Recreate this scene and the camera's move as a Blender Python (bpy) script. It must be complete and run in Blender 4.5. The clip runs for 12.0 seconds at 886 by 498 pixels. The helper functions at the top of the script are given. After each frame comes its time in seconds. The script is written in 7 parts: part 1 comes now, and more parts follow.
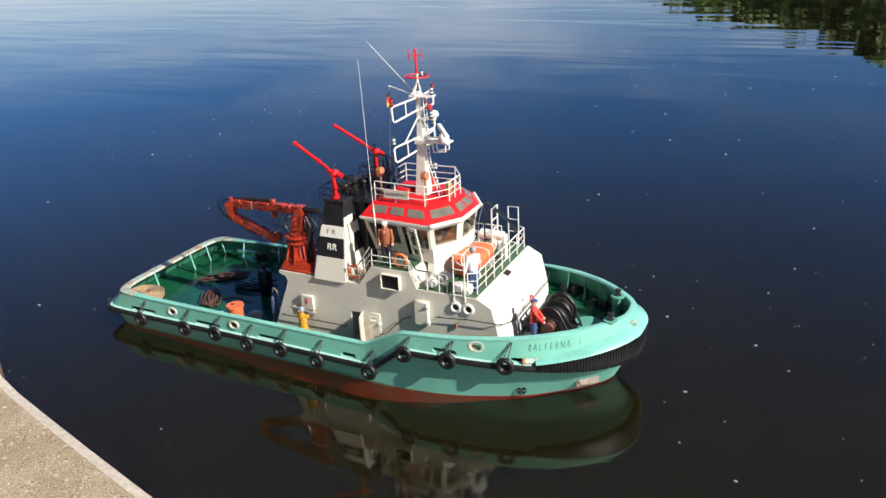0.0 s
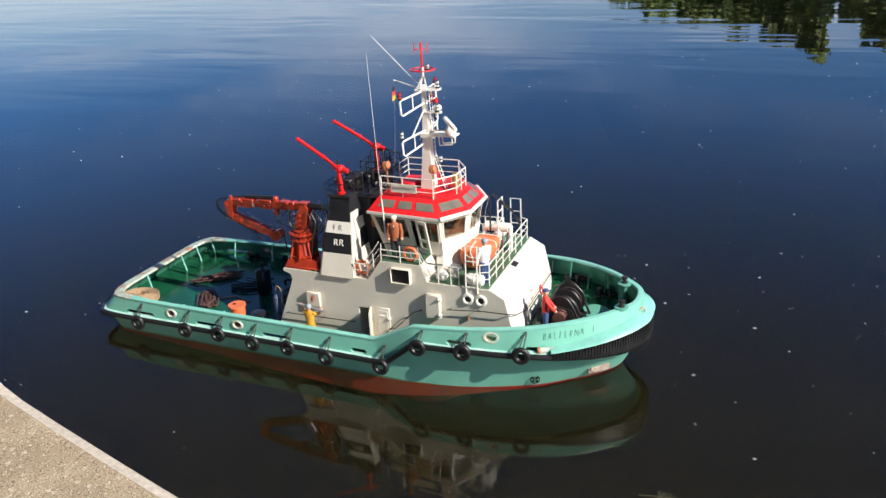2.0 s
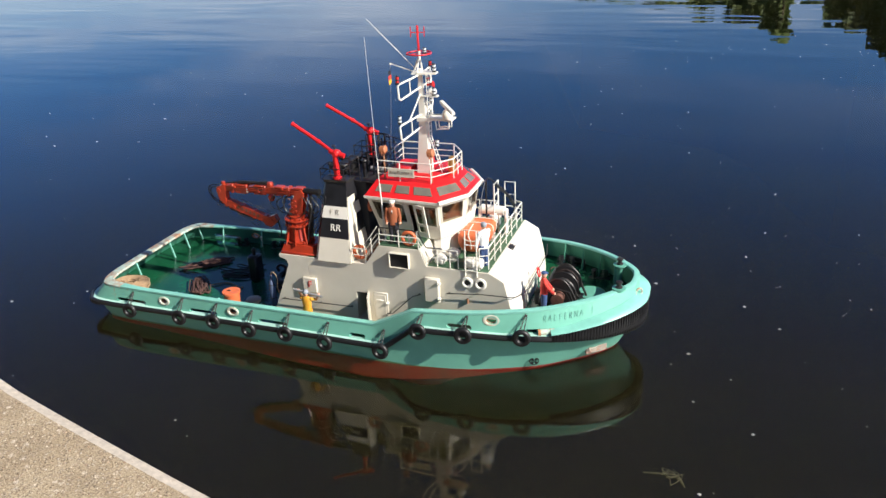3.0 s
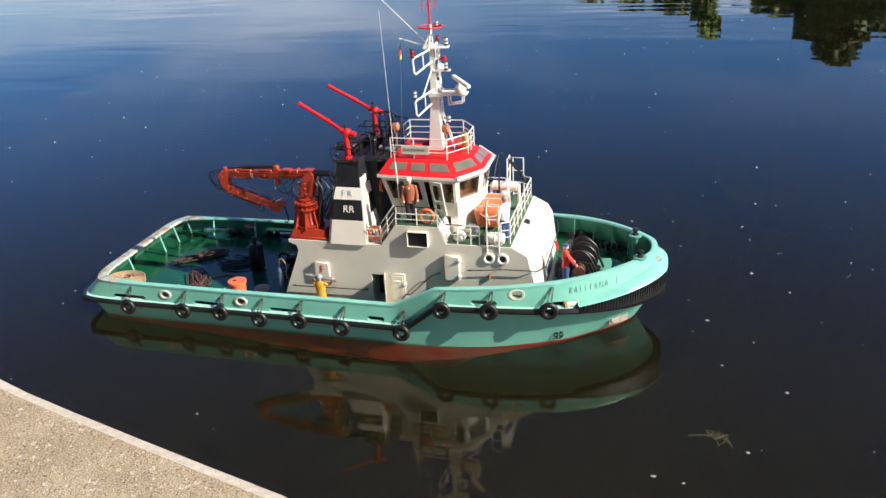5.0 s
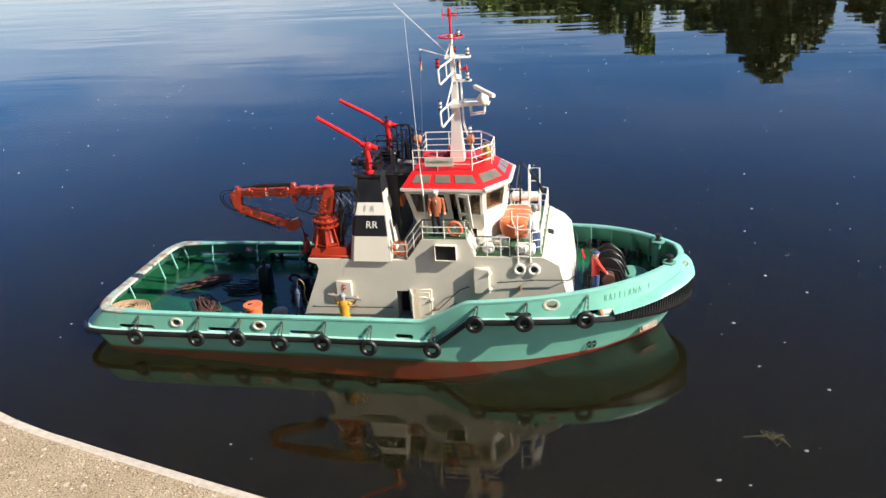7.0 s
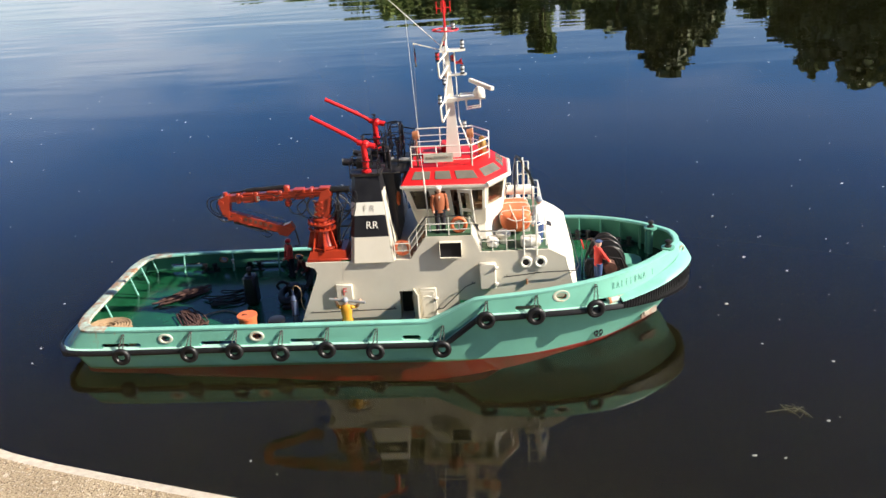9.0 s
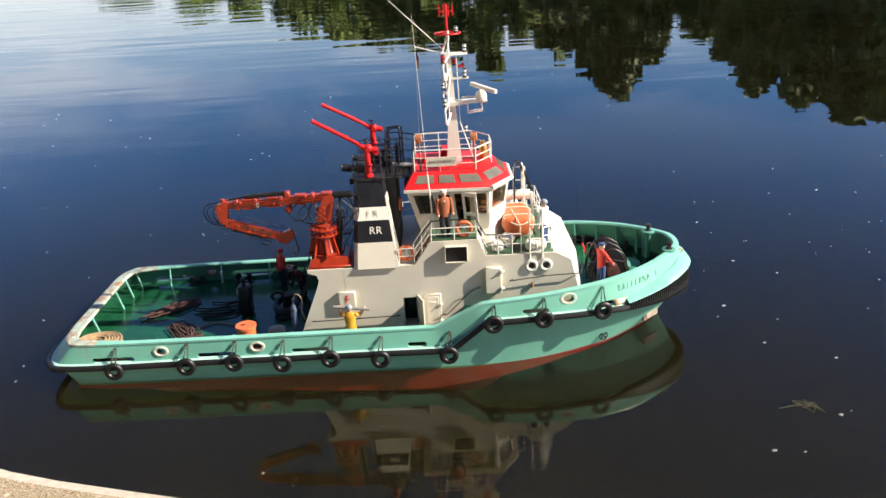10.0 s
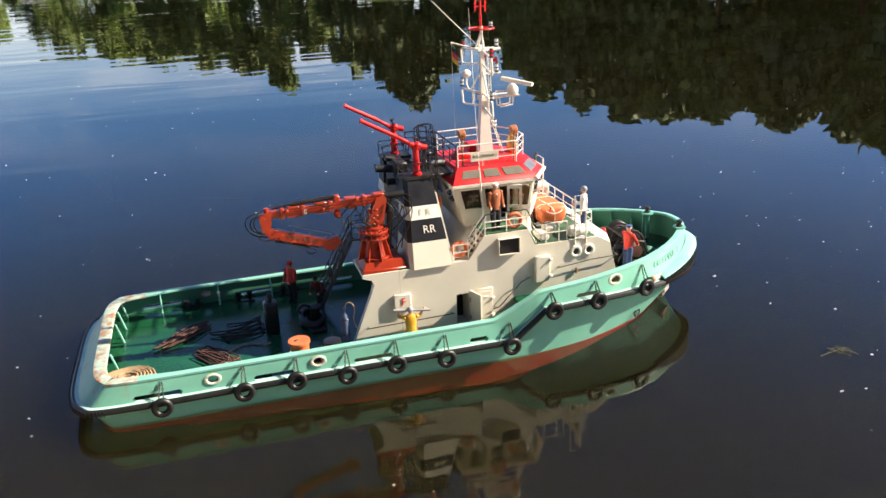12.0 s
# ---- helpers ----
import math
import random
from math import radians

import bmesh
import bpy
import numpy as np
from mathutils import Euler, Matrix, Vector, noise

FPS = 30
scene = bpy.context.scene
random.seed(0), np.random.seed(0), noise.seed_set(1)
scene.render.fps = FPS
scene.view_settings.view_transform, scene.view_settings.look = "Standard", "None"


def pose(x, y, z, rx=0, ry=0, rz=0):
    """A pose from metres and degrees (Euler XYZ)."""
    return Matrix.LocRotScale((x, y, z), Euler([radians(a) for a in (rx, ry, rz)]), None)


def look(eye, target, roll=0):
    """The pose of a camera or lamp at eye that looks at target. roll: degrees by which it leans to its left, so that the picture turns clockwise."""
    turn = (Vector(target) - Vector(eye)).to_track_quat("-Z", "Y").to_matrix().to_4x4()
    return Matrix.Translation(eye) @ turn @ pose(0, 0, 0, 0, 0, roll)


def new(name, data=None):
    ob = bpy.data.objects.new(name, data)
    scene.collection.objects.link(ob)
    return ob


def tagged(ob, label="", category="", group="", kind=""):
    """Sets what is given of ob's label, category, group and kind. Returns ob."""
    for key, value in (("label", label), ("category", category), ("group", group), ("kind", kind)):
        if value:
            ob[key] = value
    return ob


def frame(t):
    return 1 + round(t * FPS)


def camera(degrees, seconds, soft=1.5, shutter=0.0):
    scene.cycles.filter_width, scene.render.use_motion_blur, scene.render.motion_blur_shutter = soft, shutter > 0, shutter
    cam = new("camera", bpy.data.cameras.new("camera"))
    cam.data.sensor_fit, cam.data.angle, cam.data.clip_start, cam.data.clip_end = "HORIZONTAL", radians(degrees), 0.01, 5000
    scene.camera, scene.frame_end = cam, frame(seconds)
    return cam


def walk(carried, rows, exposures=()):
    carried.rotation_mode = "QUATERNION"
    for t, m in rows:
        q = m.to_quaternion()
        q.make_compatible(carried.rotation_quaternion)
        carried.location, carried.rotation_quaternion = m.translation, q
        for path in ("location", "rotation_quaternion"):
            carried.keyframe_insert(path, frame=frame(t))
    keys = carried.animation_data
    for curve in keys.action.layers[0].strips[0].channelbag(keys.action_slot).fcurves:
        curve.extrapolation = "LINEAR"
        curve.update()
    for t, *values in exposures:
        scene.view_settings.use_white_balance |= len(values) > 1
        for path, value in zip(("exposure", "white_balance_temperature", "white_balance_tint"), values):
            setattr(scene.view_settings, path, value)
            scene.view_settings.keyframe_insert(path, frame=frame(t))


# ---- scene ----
# The world: x runs along the model boat towards its bow, y to its port side, z = 0 is the water.
cam = camera(57.2, 12.0, soft=1.5)
PATH = [  # seconds, x, y, z, rx, ry, rz
    (0.0, 1.2681, -1.9351, 1.2034, 67.61, 2.49, 25.77),
    (0.5, 1.2352, -1.9538, 1.1806, 67.63, 2.36, 25.00),
    (1.0, 1.2075, -1.9671, 1.1877, 67.13, 2.63, 23.63),
    (1.5, 1.1677, -1.9992, 1.1789, 67.88, 2.58, 22.76),
    (2.0, 1.1280, -2.0108, 1.1975, 67.37, 2.58, 22.00),
    (2.5, 1.0878, -2.0382, 1.1858, 66.92, 2.36, 20.64),
    (3.0, 1.0492, -2.0449, 1.2089, 65.99, 2.28, 19.57),
    (5.0, 0.8346, -2.1005, 1.1433, 65.86, 2.75, 14.57),
    (5.5, 0.7813, -2.1167, 1.1224, 66.92, 2.87, 13.22),
    (6.0, 0.7153, -2.1248, 1.1262, 67.36, 3.20, 12.27),
    (6.5, 0.6579, -2.1196, 1.1288, 67.20, 3.39, 11.12),
    (7.0, 0.6001, -2.1181, 1.1084, 67.35, 3.19, 9.83),
    (9.0, 0.3444, -2.1201, 1.0896, 67.29, 3.46, 2.59),
    (9.5, 0.2724, -2.1220, 1.0655, 68.38, 3.08, 1.10),
    (10.0, 0.1964, -2.1153, 1.0448, 68.69, 2.92, -1.13),
    (10.5, 0.0980, -2.1097, 1.0351, 68.61, 3.42, -3.62),
    (11.0, -0.0232, -2.1044, 1.0226, 69.22, 3.32, -6.33),
    (11.5, -0.2025, -2.0756, 1.0246, 69.06, 2.71, -10.62),
    (12.0, -0.4755, -2.0193, 1.0245, 69.07, 2.16, -17.05),
]
walk(cam, [(t, pose(x, y, z, rx, ry, rz)) for t, x, y, z, rx, ry, rz in PATH], exposures=[(0.0, 0.60, 5830, 10), (5.0, 0.76, 5930, 10), (9.0, 0.94, 6200, 10), (10.5, 1.06, 6380, 10), (12.0, 1.28, 6650, 10)])

# ---- light ----
SUN_AZ, SUN_EL = 13.0, 35.0        # degrees towards starboard from the bow, and above the horizon
SKY_STRENGTH, SUN_STRENGTH = 0.088, 5.0
to_sun = Vector((math.cos(radians(SUN_AZ)) * math.cos(radians(SUN_EL)),
                 -math.sin(radians(SUN_AZ)) * math.cos(radians(SUN_EL)), math.sin(radians(SUN_EL))))
sun_data = bpy.data.lights.new("sun", "SUN")
sun_data.energy, sun_data.angle, sun_data.color = SUN_STRENGTH, radians(0.53), (1.0, 0.885, 0.71)
sun = new("sun", sun_data)
sun.matrix_world = look(to_sun * 60, (0, 0, 0))


def node(tree, kind, at=None, **inputs):
    n = tree.nodes.new(kind)
    for key, value in inputs.items():
        n.inputs[key.replace("_", " ")].default_value = value
    return n


def ramp(tree, stops):
    n = tree.nodes.new("ShaderNodeValToRGB")
    while len(n.color_ramp.elements) < len(stops):
        n.color_ramp.elements.new(0.5)
    for e, (pos, col) in zip(n.color_ramp.elements, stops):
        e.position = pos
        e.color = (*col, 1) if isinstance(col, tuple) else (col, col, col, 1)
    return n


def sky_world():
    world = bpy.data.worlds.new("sky")
    scene.world = world
    world.use_nodes = True
    nt = world.node_tree
    nt.nodes.clear()
    out, bg = nt.nodes.new("ShaderNodeOutputWorld"), nt.nodes.new("ShaderNodeBackground")
    sky = nt.nodes.new("ShaderNodeTexSky")
    sky.sky_type, sky.sun_disc = "NISHITA", False
    sky.sun_elevation, sky.sun_rotation = radians(SUN_EL), radians(90 + SUN_AZ)
    sky.air_density, sky.dust_density, sky.ozone_density = 1.0, 0.7, 3.0
    bg.inputs["Strength"].default_value = SKY_STRENGTH
    # fair-weather clouds, flattened towards the horizon
    tc = nt.nodes.new("ShaderNodeTexCoord")
    mp = nt.nodes.new("ShaderNodeMapping")
    mp.inputs["Scale"].default_value = (1.6, 1.6, 6.5)
    mp.inputs["Location"].default_value = CLOUD_SHIFT
    ns = node(nt, "ShaderNodeTexNoise", Scale=1.5, Detail=7.0, Roughness=0.55)
    rp = ramp(nt, [(CLOUD_CUT, 0.0), (CLOUD_CUT + 0.17, 1.0)])
    mix = nt.nodes.new("ShaderNodeMix")
    mix.data_type = "RGBA"
    mix.inputs["B"].default_value = CLOUD_LIGHT
    nt.links.new(tc.outputs["Generated"], mp.inputs["Vector"])
    nt.links.new(mp.outputs["Vector"], ns.inputs["Vector"])
    nt.links.new(ns.outputs["Fac"], rp.inputs["Fac"])
    sep = nt.nodes.new("ShaderNodeSeparateXYZ")
    low = ramp(nt, [(0.0, 1.0), (0.09, 0.92), (0.15, 0.42), (0.22, 0.08), (0.30, 0.0)])
    both = nt.nodes.new("ShaderNodeMath")
    both.operation = "MULTIPLY"
    deep = nt.nodes.new("ShaderNodeHueSaturation")
    deep.inputs["Hue"].default_value = 0.516
    rich = nt.nodes.new("ShaderNodeMapRange")
    for key, value in (("From Min", 0.18), ("From Max", 0.56), ("To Min", 1.42), ("To Max", 1.00)):
        rich.inputs[key].default_value = value
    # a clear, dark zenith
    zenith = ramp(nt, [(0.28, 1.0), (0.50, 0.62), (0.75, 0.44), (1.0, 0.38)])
    nt.links.new(tc.outputs["Generated"], sep.inputs["Vector"])
    nt.links.new(sep.outputs["Z"], rich.inputs["Value"])
    nt.links.new(rich.outputs["Result"], deep.inputs["Saturation"])
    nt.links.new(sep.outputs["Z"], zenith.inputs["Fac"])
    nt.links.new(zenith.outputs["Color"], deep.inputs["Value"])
    nt.links.new(sep.outputs["Z"], low.inputs["Fac"])
    nt.links.new(rp.outputs["Color"], both.inputs[0])
    nt.links.new(low.outputs["Color"], both.inputs[1])
    haze = ramp(nt, [(0.0, 0.75), (0.07, 0.55), (0.12, 0.18), (0.18, 0.0)])
    most = nt.nodes.new("ShaderNodeMath")
    most.operation = "MAXIMUM"
    nt.links.new(sep.outputs["Z"], haze.inputs["Fac"])
    nt.links.new(haze.outputs["Color"], most.inputs[0])
    nt.links.new(both.outputs["Value"], most.inputs[1])
    nt.links.new(most.outputs["Value"], mix.inputs["Factor"])
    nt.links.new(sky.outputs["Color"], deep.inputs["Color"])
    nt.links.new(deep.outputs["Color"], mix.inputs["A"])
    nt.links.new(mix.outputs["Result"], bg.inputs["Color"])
    nt.links.new(bg.outputs["Background"], out.inputs["Surface"])


CLOUD_SHIFT, CLOUD_CUT, CLOUD_LIGHT = (3.1, 0.4, 0.0), 0.46, (8.5, 8.6, 9.0, 1)
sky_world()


# ---- materials ----
def material(name, color, rough=0.5, metal=0.0, vary=0.12, scale=25.0, bump=0.15, bump_scale=180.0, dirt=None, dirt_amount=0.5,
             dirt_scale=12.0, spec=0.5, coat=0.0, random_tint=0.0, stretch=None):
    """A painted or natural surface: colour mottled at two scales, dirt or rust in patches, and a fine relief."""
    m = bpy.data.materials.new(name)
    m.use_nodes = True
    nt = m.node_tree
    p = nt.nodes["Principled BSDF"]
    tc = nt.nodes.new("ShaderNodeTexCoord")
    n1 = node(nt, "ShaderNodeTexNoise", Scale=scale, Detail=4.0, Roughness=0.6)
    n2 = node(nt, "ShaderNodeTexNoise", Scale=bump_scale, Detail=3.0, Roughness=0.6)
    for n in (n1, n2):
        nt.links.new(tc.outputs["Object"], n.inputs["Vector"])
    dark = tuple(c * (1 - vary) for c in color)
    lite = tuple(min(1.0, c * (1 + vary)) for c in color)
    r1 = ramp(nt, [(0.3, dark), (0.7, lite)])
    nt.links.new(n1.outputs["Fac"], r1.inputs["Fac"])
    col = r1.outputs["Color"]
    if dirt:
        n3 = node(nt, "ShaderNodeTexNoise", Scale=dirt_scale, Detail=8.0, Roughness=0.7)
        if stretch:
            run = nt.nodes.new("ShaderNodeMapping")
            run.inputs["Scale"].default_value = stretch
            nt.links.new(tc.outputs["Object"], run.inputs["Vector"])
            nt.links.new(run.outputs["Vector"], n3.inputs["Vector"])
        else:
            nt.links.new(tc.outputs["Object"], n3.inputs["Vector"])
        r3 = ramp(nt, [(0.75 - 0.3 * dirt_amount, 0.0), (0.85 - 0.2 * dirt_amount, min(1.0, 0.4 + dirt_amount))])
        nt.links.new(n3.outputs["Fac"], r3.inputs["Fac"])
        mx = nt.nodes.new("ShaderNodeMix")
        mx.data_type = "RGBA"
        mx.inputs["B"].default_value = (*dirt, 1)
        nt.links.new(r3.outputs["Color"], mx.inputs["Factor"])
        nt.links.new(col, mx.inputs["A"])
        col = mx.outputs["Result"]
    if random_tint:
        info = nt.nodes.new("ShaderNodeObjectInfo")
        hsv = nt.nodes.new("ShaderNodeHueSaturation")
        mr = nt.nodes.new("ShaderNodeMapRange")
        mr.inputs["To Min"].default_value, mr.inputs["To Max"].default_value = 1 - random_tint, 1 + random_tint
        nt.links.new(info.outputs["Random"], mr.inputs["Value"])
        nt.links.new(mr.outputs["Result"], hsv.inputs["Value"])
        nt.links.new(col, hsv.inputs["Color"])
        col = hsv.outputs["Color"]
    nt.links.new(col, p.inputs["Base Color"])
    rr = nt.nodes.new("ShaderNodeMapRange")
    rr.inputs["To Min"].default_value, rr.inputs["To Max"].default_value = max(0.02, rough - 0.1), min(1.0, rough + 0.12)
    nt.links.new(n1.outputs["Fac"], rr.inputs["Value"])
    nt.links.new(rr.outputs["Result"], p.inputs["Roughness"])
    p.inputs["Metallic"].default_value = metal
    p.inputs["Specular IOR Level"].default_value = spec
    p.inputs["Coat Weight"].default_value = coat
    if bump:
        b = nt.nodes.new("ShaderNodeBump")
        b.inputs["Strength"].default_value, b.inputs["Distance"].default_value = bump, 0.001
        nt.links.new(n2.outputs["Fac"], b.inputs["Height"])
        nt.links.new(b.outputs["Normal"], p.inputs["Normal"])
    return m


M = {
    "teal": material("teal_paint", (0.185, 0.475, 0.365), 0.36, vary=0.07, scale=14, dirt=(0.10, 0.30, 0.26), dirt_amount=0.25, dirt_scale=22),
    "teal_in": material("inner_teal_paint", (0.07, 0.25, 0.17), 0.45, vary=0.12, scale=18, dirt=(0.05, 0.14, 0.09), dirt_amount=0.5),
    "red_bottom": material("antifouling_red", (0.28, 0.038, 0.030), 0.55, vary=0.15, scale=9, dirt=(0.16, 0.05, 0.03), dirt_amount=0.5, dirt_scale=15),
    "teal_deck": material("deck_fitting_teal", (0.13, 0.37, 0.28), 0.42, vary=0.12, scale=18, dirt=(0.40, 0.40, 0.34), dirt_amount=0.25, dirt_scale=30),
    "deck": material("deck_green", (0.010, 0.078, 0.034), 0.20, vary=0.3, scale=8, dirt=(0.01, 0.05, 0.03), dirt_amount=0.6, dirt_scale=7, bump=0.06),
    "deck_pale": material("upper_deck_green", (0.06, 0.13, 0.07), 0.6, vary=0.2, scale=20),
    "rubber": material("black_rubber", (0.012, 0.012, 0.013), 0.42, vary=0.3, scale=60, bump=0.3, dirt=(0.06, 0.06, 0.055), dirt_amount=0.2, dirt_scale=40),
    "cap": material("worn_cap_paint", (0.23, 0.54, 0.45), 0.4, vary=0.12, scale=20, dirt=(0.62, 0.64, 0.56), dirt_amount=0.22, dirt_scale=16),
    "cap_rust": material("rusty_cap_paint", (0.46, 0.58, 0.50), 0.6, vary=0.3, scale=34, dirt=(0.38, 0.16, 0.06), dirt_amount=1.0, dirt_scale=38),
    "cream": material("cream_paint", (0.67, 0.625, 0.525), 0.5, vary=0.05, scale=10, dirt=(0.47, 0.44, 0.37), dirt_amount=0.22, dirt_scale=9),
    "white": material("white_paint", (0.79, 0.76, 0.68), 0.4, vary=0.04, scale=20, dirt=(0.55, 0.52, 0.46), dirt_amount=0.2, dirt_scale=18),
    "red": material("signal_red_paint", (0.62, 0.014, 0.017), 0.42, spec=0.35, vary=0.1, scale=20, dirt=(0.42, 0.02, 0.02), dirt_amount=0.3),
    "strake": material("worn_sunlit_strake_paint", (0.42, 0.66, 0.58), 0.4, vary=0.15, scale=20, dirt=(0.70, 0.72, 0.66), dirt_amount=0.5, dirt_scale=20),
    "teal_stern": material("rust_streaked_teal_paint", (0.185, 0.475, 0.365), 0.4, vary=0.08, scale=14, dirt=(0.34, 0.15, 0.06), dirt_amount=0.66, dirt_scale=30, stretch=(1.0, 1.0, 0.22)),
    "glass_clear": None,
    "head": material("worn_winch_paint", (0.13, 0.060, 0.045), 0.55, vary=0.4, scale=60, bump=0.3, dirt=(0.30, 0.22, 0.18), dirt_amount=0.4, dirt_scale=50),
    "maroon": material("dark_maroon_rope", (0.030, 0.018, 0.016), 0.7, vary=0.4, scale=90, bump=0.6, bump_scale=500),
    "pebble": None,
    "quay_rim": material("worn_quay_rim", (0.56, 0.49, 0.40), 0.8, vary=0.2, scale=60, bump=0.6, bump_scale=260, dirt=(0.36, 0.28, 0.19), dirt_amount=0.6, dirt_scale=50),
    "orange": material("crane_orange_paint", (0.37, 0.036, 0.013), 0.30, vary=0.15, scale=30, dirt=(0.30, 0.035, 0.02), dirt_amount=0.45, dirt_scale=25),
    "black": material("black_paint", (0.014, 0.014, 0.017), 0.35, vary=0.25, scale=25),
    "iron": material("dark_iron", (0.03, 0.028, 0.027), 0.45, metal=0.3, vary=0.3, scale=50, dirt=(0.10, 0.05, 0.03), dirt_amount=0.4, dirt_scale=40),
    "rust_orange": material("orange_rust", (0.40, 0.17, 0.07), 0.75, vary=0.35, scale=70, bump=0.4),
    "hawse": material("stained_rim_paint", (0.50, 0.53, 0.43), 0.5, vary=0.15, scale=40, dirt=(0.40, 0.22, 0.10), dirt_amount=0.75, dirt_scale=42),
    "worn_grey": material("worn_letter_paint", (0.36, 0.34, 0.28), 0.6, vary=0.4, scale=90, bump=0.0),
    "rust": material("rusty_steel", (0.30, 0.15, 0.08), 0.75, vary=0.3, scale=60, bump=0.4),
    "glass": material("dark_window_glass", (0.05, 0.055, 0.055), 0.08, vary=0.2, scale=12, bump=0.0, coat=0.4),
    "glass_grey": material("silvered_window_glass", (0.17, 0.155, 0.125), 0.10, vary=0.2, scale=18, bump=0.0, coat=0.5),
    "grey": material("grey_steel", (0.34, 0.34, 0.34), 0.4, metal=0.4, vary=0.1, scale=40),
    "grey_dark": material("dark_grey_steel", (0.13, 0.135, 0.14), 0.5, vary=0.2, scale=40, bump=0.1),
    "casing": material("dark_casing_paint", (0.050, 0.052, 0.056), 0.55, vary=0.25, scale=25, bump=0.1),
    "maroon_cloth": material("maroon_cloth", (0.13, 0.022, 0.02), 0.8, vary=0.15, scale=80),
    "lens": material("lamp_glass", (0.65, 0.68, 0.70), 0.12, vary=0.05, scale=20, bump=0.0),
    "lens_red": material("red_lamp_glass", (0.55, 0.03, 0.03), 0.15, vary=0.05, scale=20, bump=0.0),
    "rope": material("brown_rope", (0.085, 0.042, 0.034), 0.85, vary=0.3, scale=90, bump=0.6, bump_scale=500),
    "rope_pale": material("pale_rope", (0.34, 0.23, 0.13), 0.85, vary=0.25, scale=90, bump=0.6, bump_scale=500),
    "rope_white": material("white_rope", (0.72, 0.68, 0.58), 0.85, vary=0.2, scale=90, bump=0.6, bump_scale=500),
    "rope_dark": material("dark_rope", (0.03, 0.025, 0.022), 0.8, vary=0.3, scale=90, bump=0.6, bump_scale=500),
    "raft": material("orange_rubber", (0.72, 0.17, 0.06), 0.5, vary=0.1, scale=25, dirt=(0.5, 0.10, 0.04), dirt_amount=0.3),
    "wood": material("varnished_wood", (0.24, 0.11, 0.045), 0.5, vary=0.3, scale=60),
    "skin": material("painted_flesh", (0.62, 0.36, 0.25), 0.6, vary=0.05, scale=80),
    "brown_cloth": material("brown_cloth", (0.33, 0.10, 0.04), 0.8, vary=0.12, scale=80),
    "dark_cloth": material("dark_cloth", (0.02, 0.02, 0.028), 0.8, vary=0.2, scale=80),
    "blue_cloth": material("blue_cloth", (0.05, 0.09, 0.22), 0.8, vary=0.2, scale=80),
    "red_cloth": material("red_cloth", (0.66, 0.05, 0.035), 0.75, vary=0.1, scale=80),
    "yellow_cloth": material("yellow_cloth", (0.62, 0.30, 0.02), 0.6, vary=0.12, scale=80),
    "white_cloth": material("white_cloth", (0.74, 0.75, 0.76), 0.8, vary=0.06, scale=80),
    "grey_cloth": material("grey_cloth", (0.30, 0.33, 0.38), 0.8, vary=0.1, scale=80),
    "flag_gold": material("gold_cloth", (0.75, 0.42, 0.02), 0.8, vary=0.08, scale=80),
    "leaf": material("leaf_green", (0.13, 0.18, 0.035), 0.6, vary=0.4, scale=0.7, bump=0.0, random_tint=0.25),
    "leaf_dark": material("dark_leaf_green", (0.085, 0.120, 0.030), 0.6, vary=0.4, scale=0.7, bump=0.0, random_tint=0.25),
    "bark": material("bark", (0.10, 0.075, 0.05), 0.9, vary=0.3, scale=4, bump=0.0),
    "pocket": material("stained_pocket_paint", (0.31, 0.28, 0.23), 0.7, vary=0.25, scale=40, dirt=(0.30, 0.12, 0.08), dirt_amount=0.95, dirt_scale=30),
    "copper": material("orange_brown_paint", (0.42, 0.16, 0.07), 0.5, vary=0.2, scale=40),
    "brass": material("dull_brass", (0.55, 0.33, 0.10), 0.35, metal=0.7, vary=0.15, scale=30),
    "board": material("pale_board", (0.60, 0.57, 0.47), 0.6, vary=0.1, scale=40),
    "bottle": material("blue_grey_paint", (0.09, 0.12, 0.21), 0.4, vary=0.15, scale=40),
    "bed": material("pond_mud", (0.0030, 0.0032, 0.0018), 0.9, vary=0.3, scale=2.0, bump=0.0, spec=0.0),
    "grass": material("bank_grass", (0.07, 0.12, 0.03), 0.9, vary=0.35, scale=0.9, bump=0.0, dirt=(0.16, 0.13, 0.07), dirt_amount=0.4, dirt_scale=0.3),
    "name_paint": material("faded_name_paint", (0.075, 0.21, 0.19), 0.6, vary=0.3, scale=80, bump=0.0),
    "straw": material("water_weed", (0.10, 0.095, 0.05), 0.7, vary=0.3, scale=80, bump=0.0),
    "fluff": material("pale_fluff", (0.62, 0.62, 0.60), 0.9, vary=0.2, scale=200, bump=0.0),
}


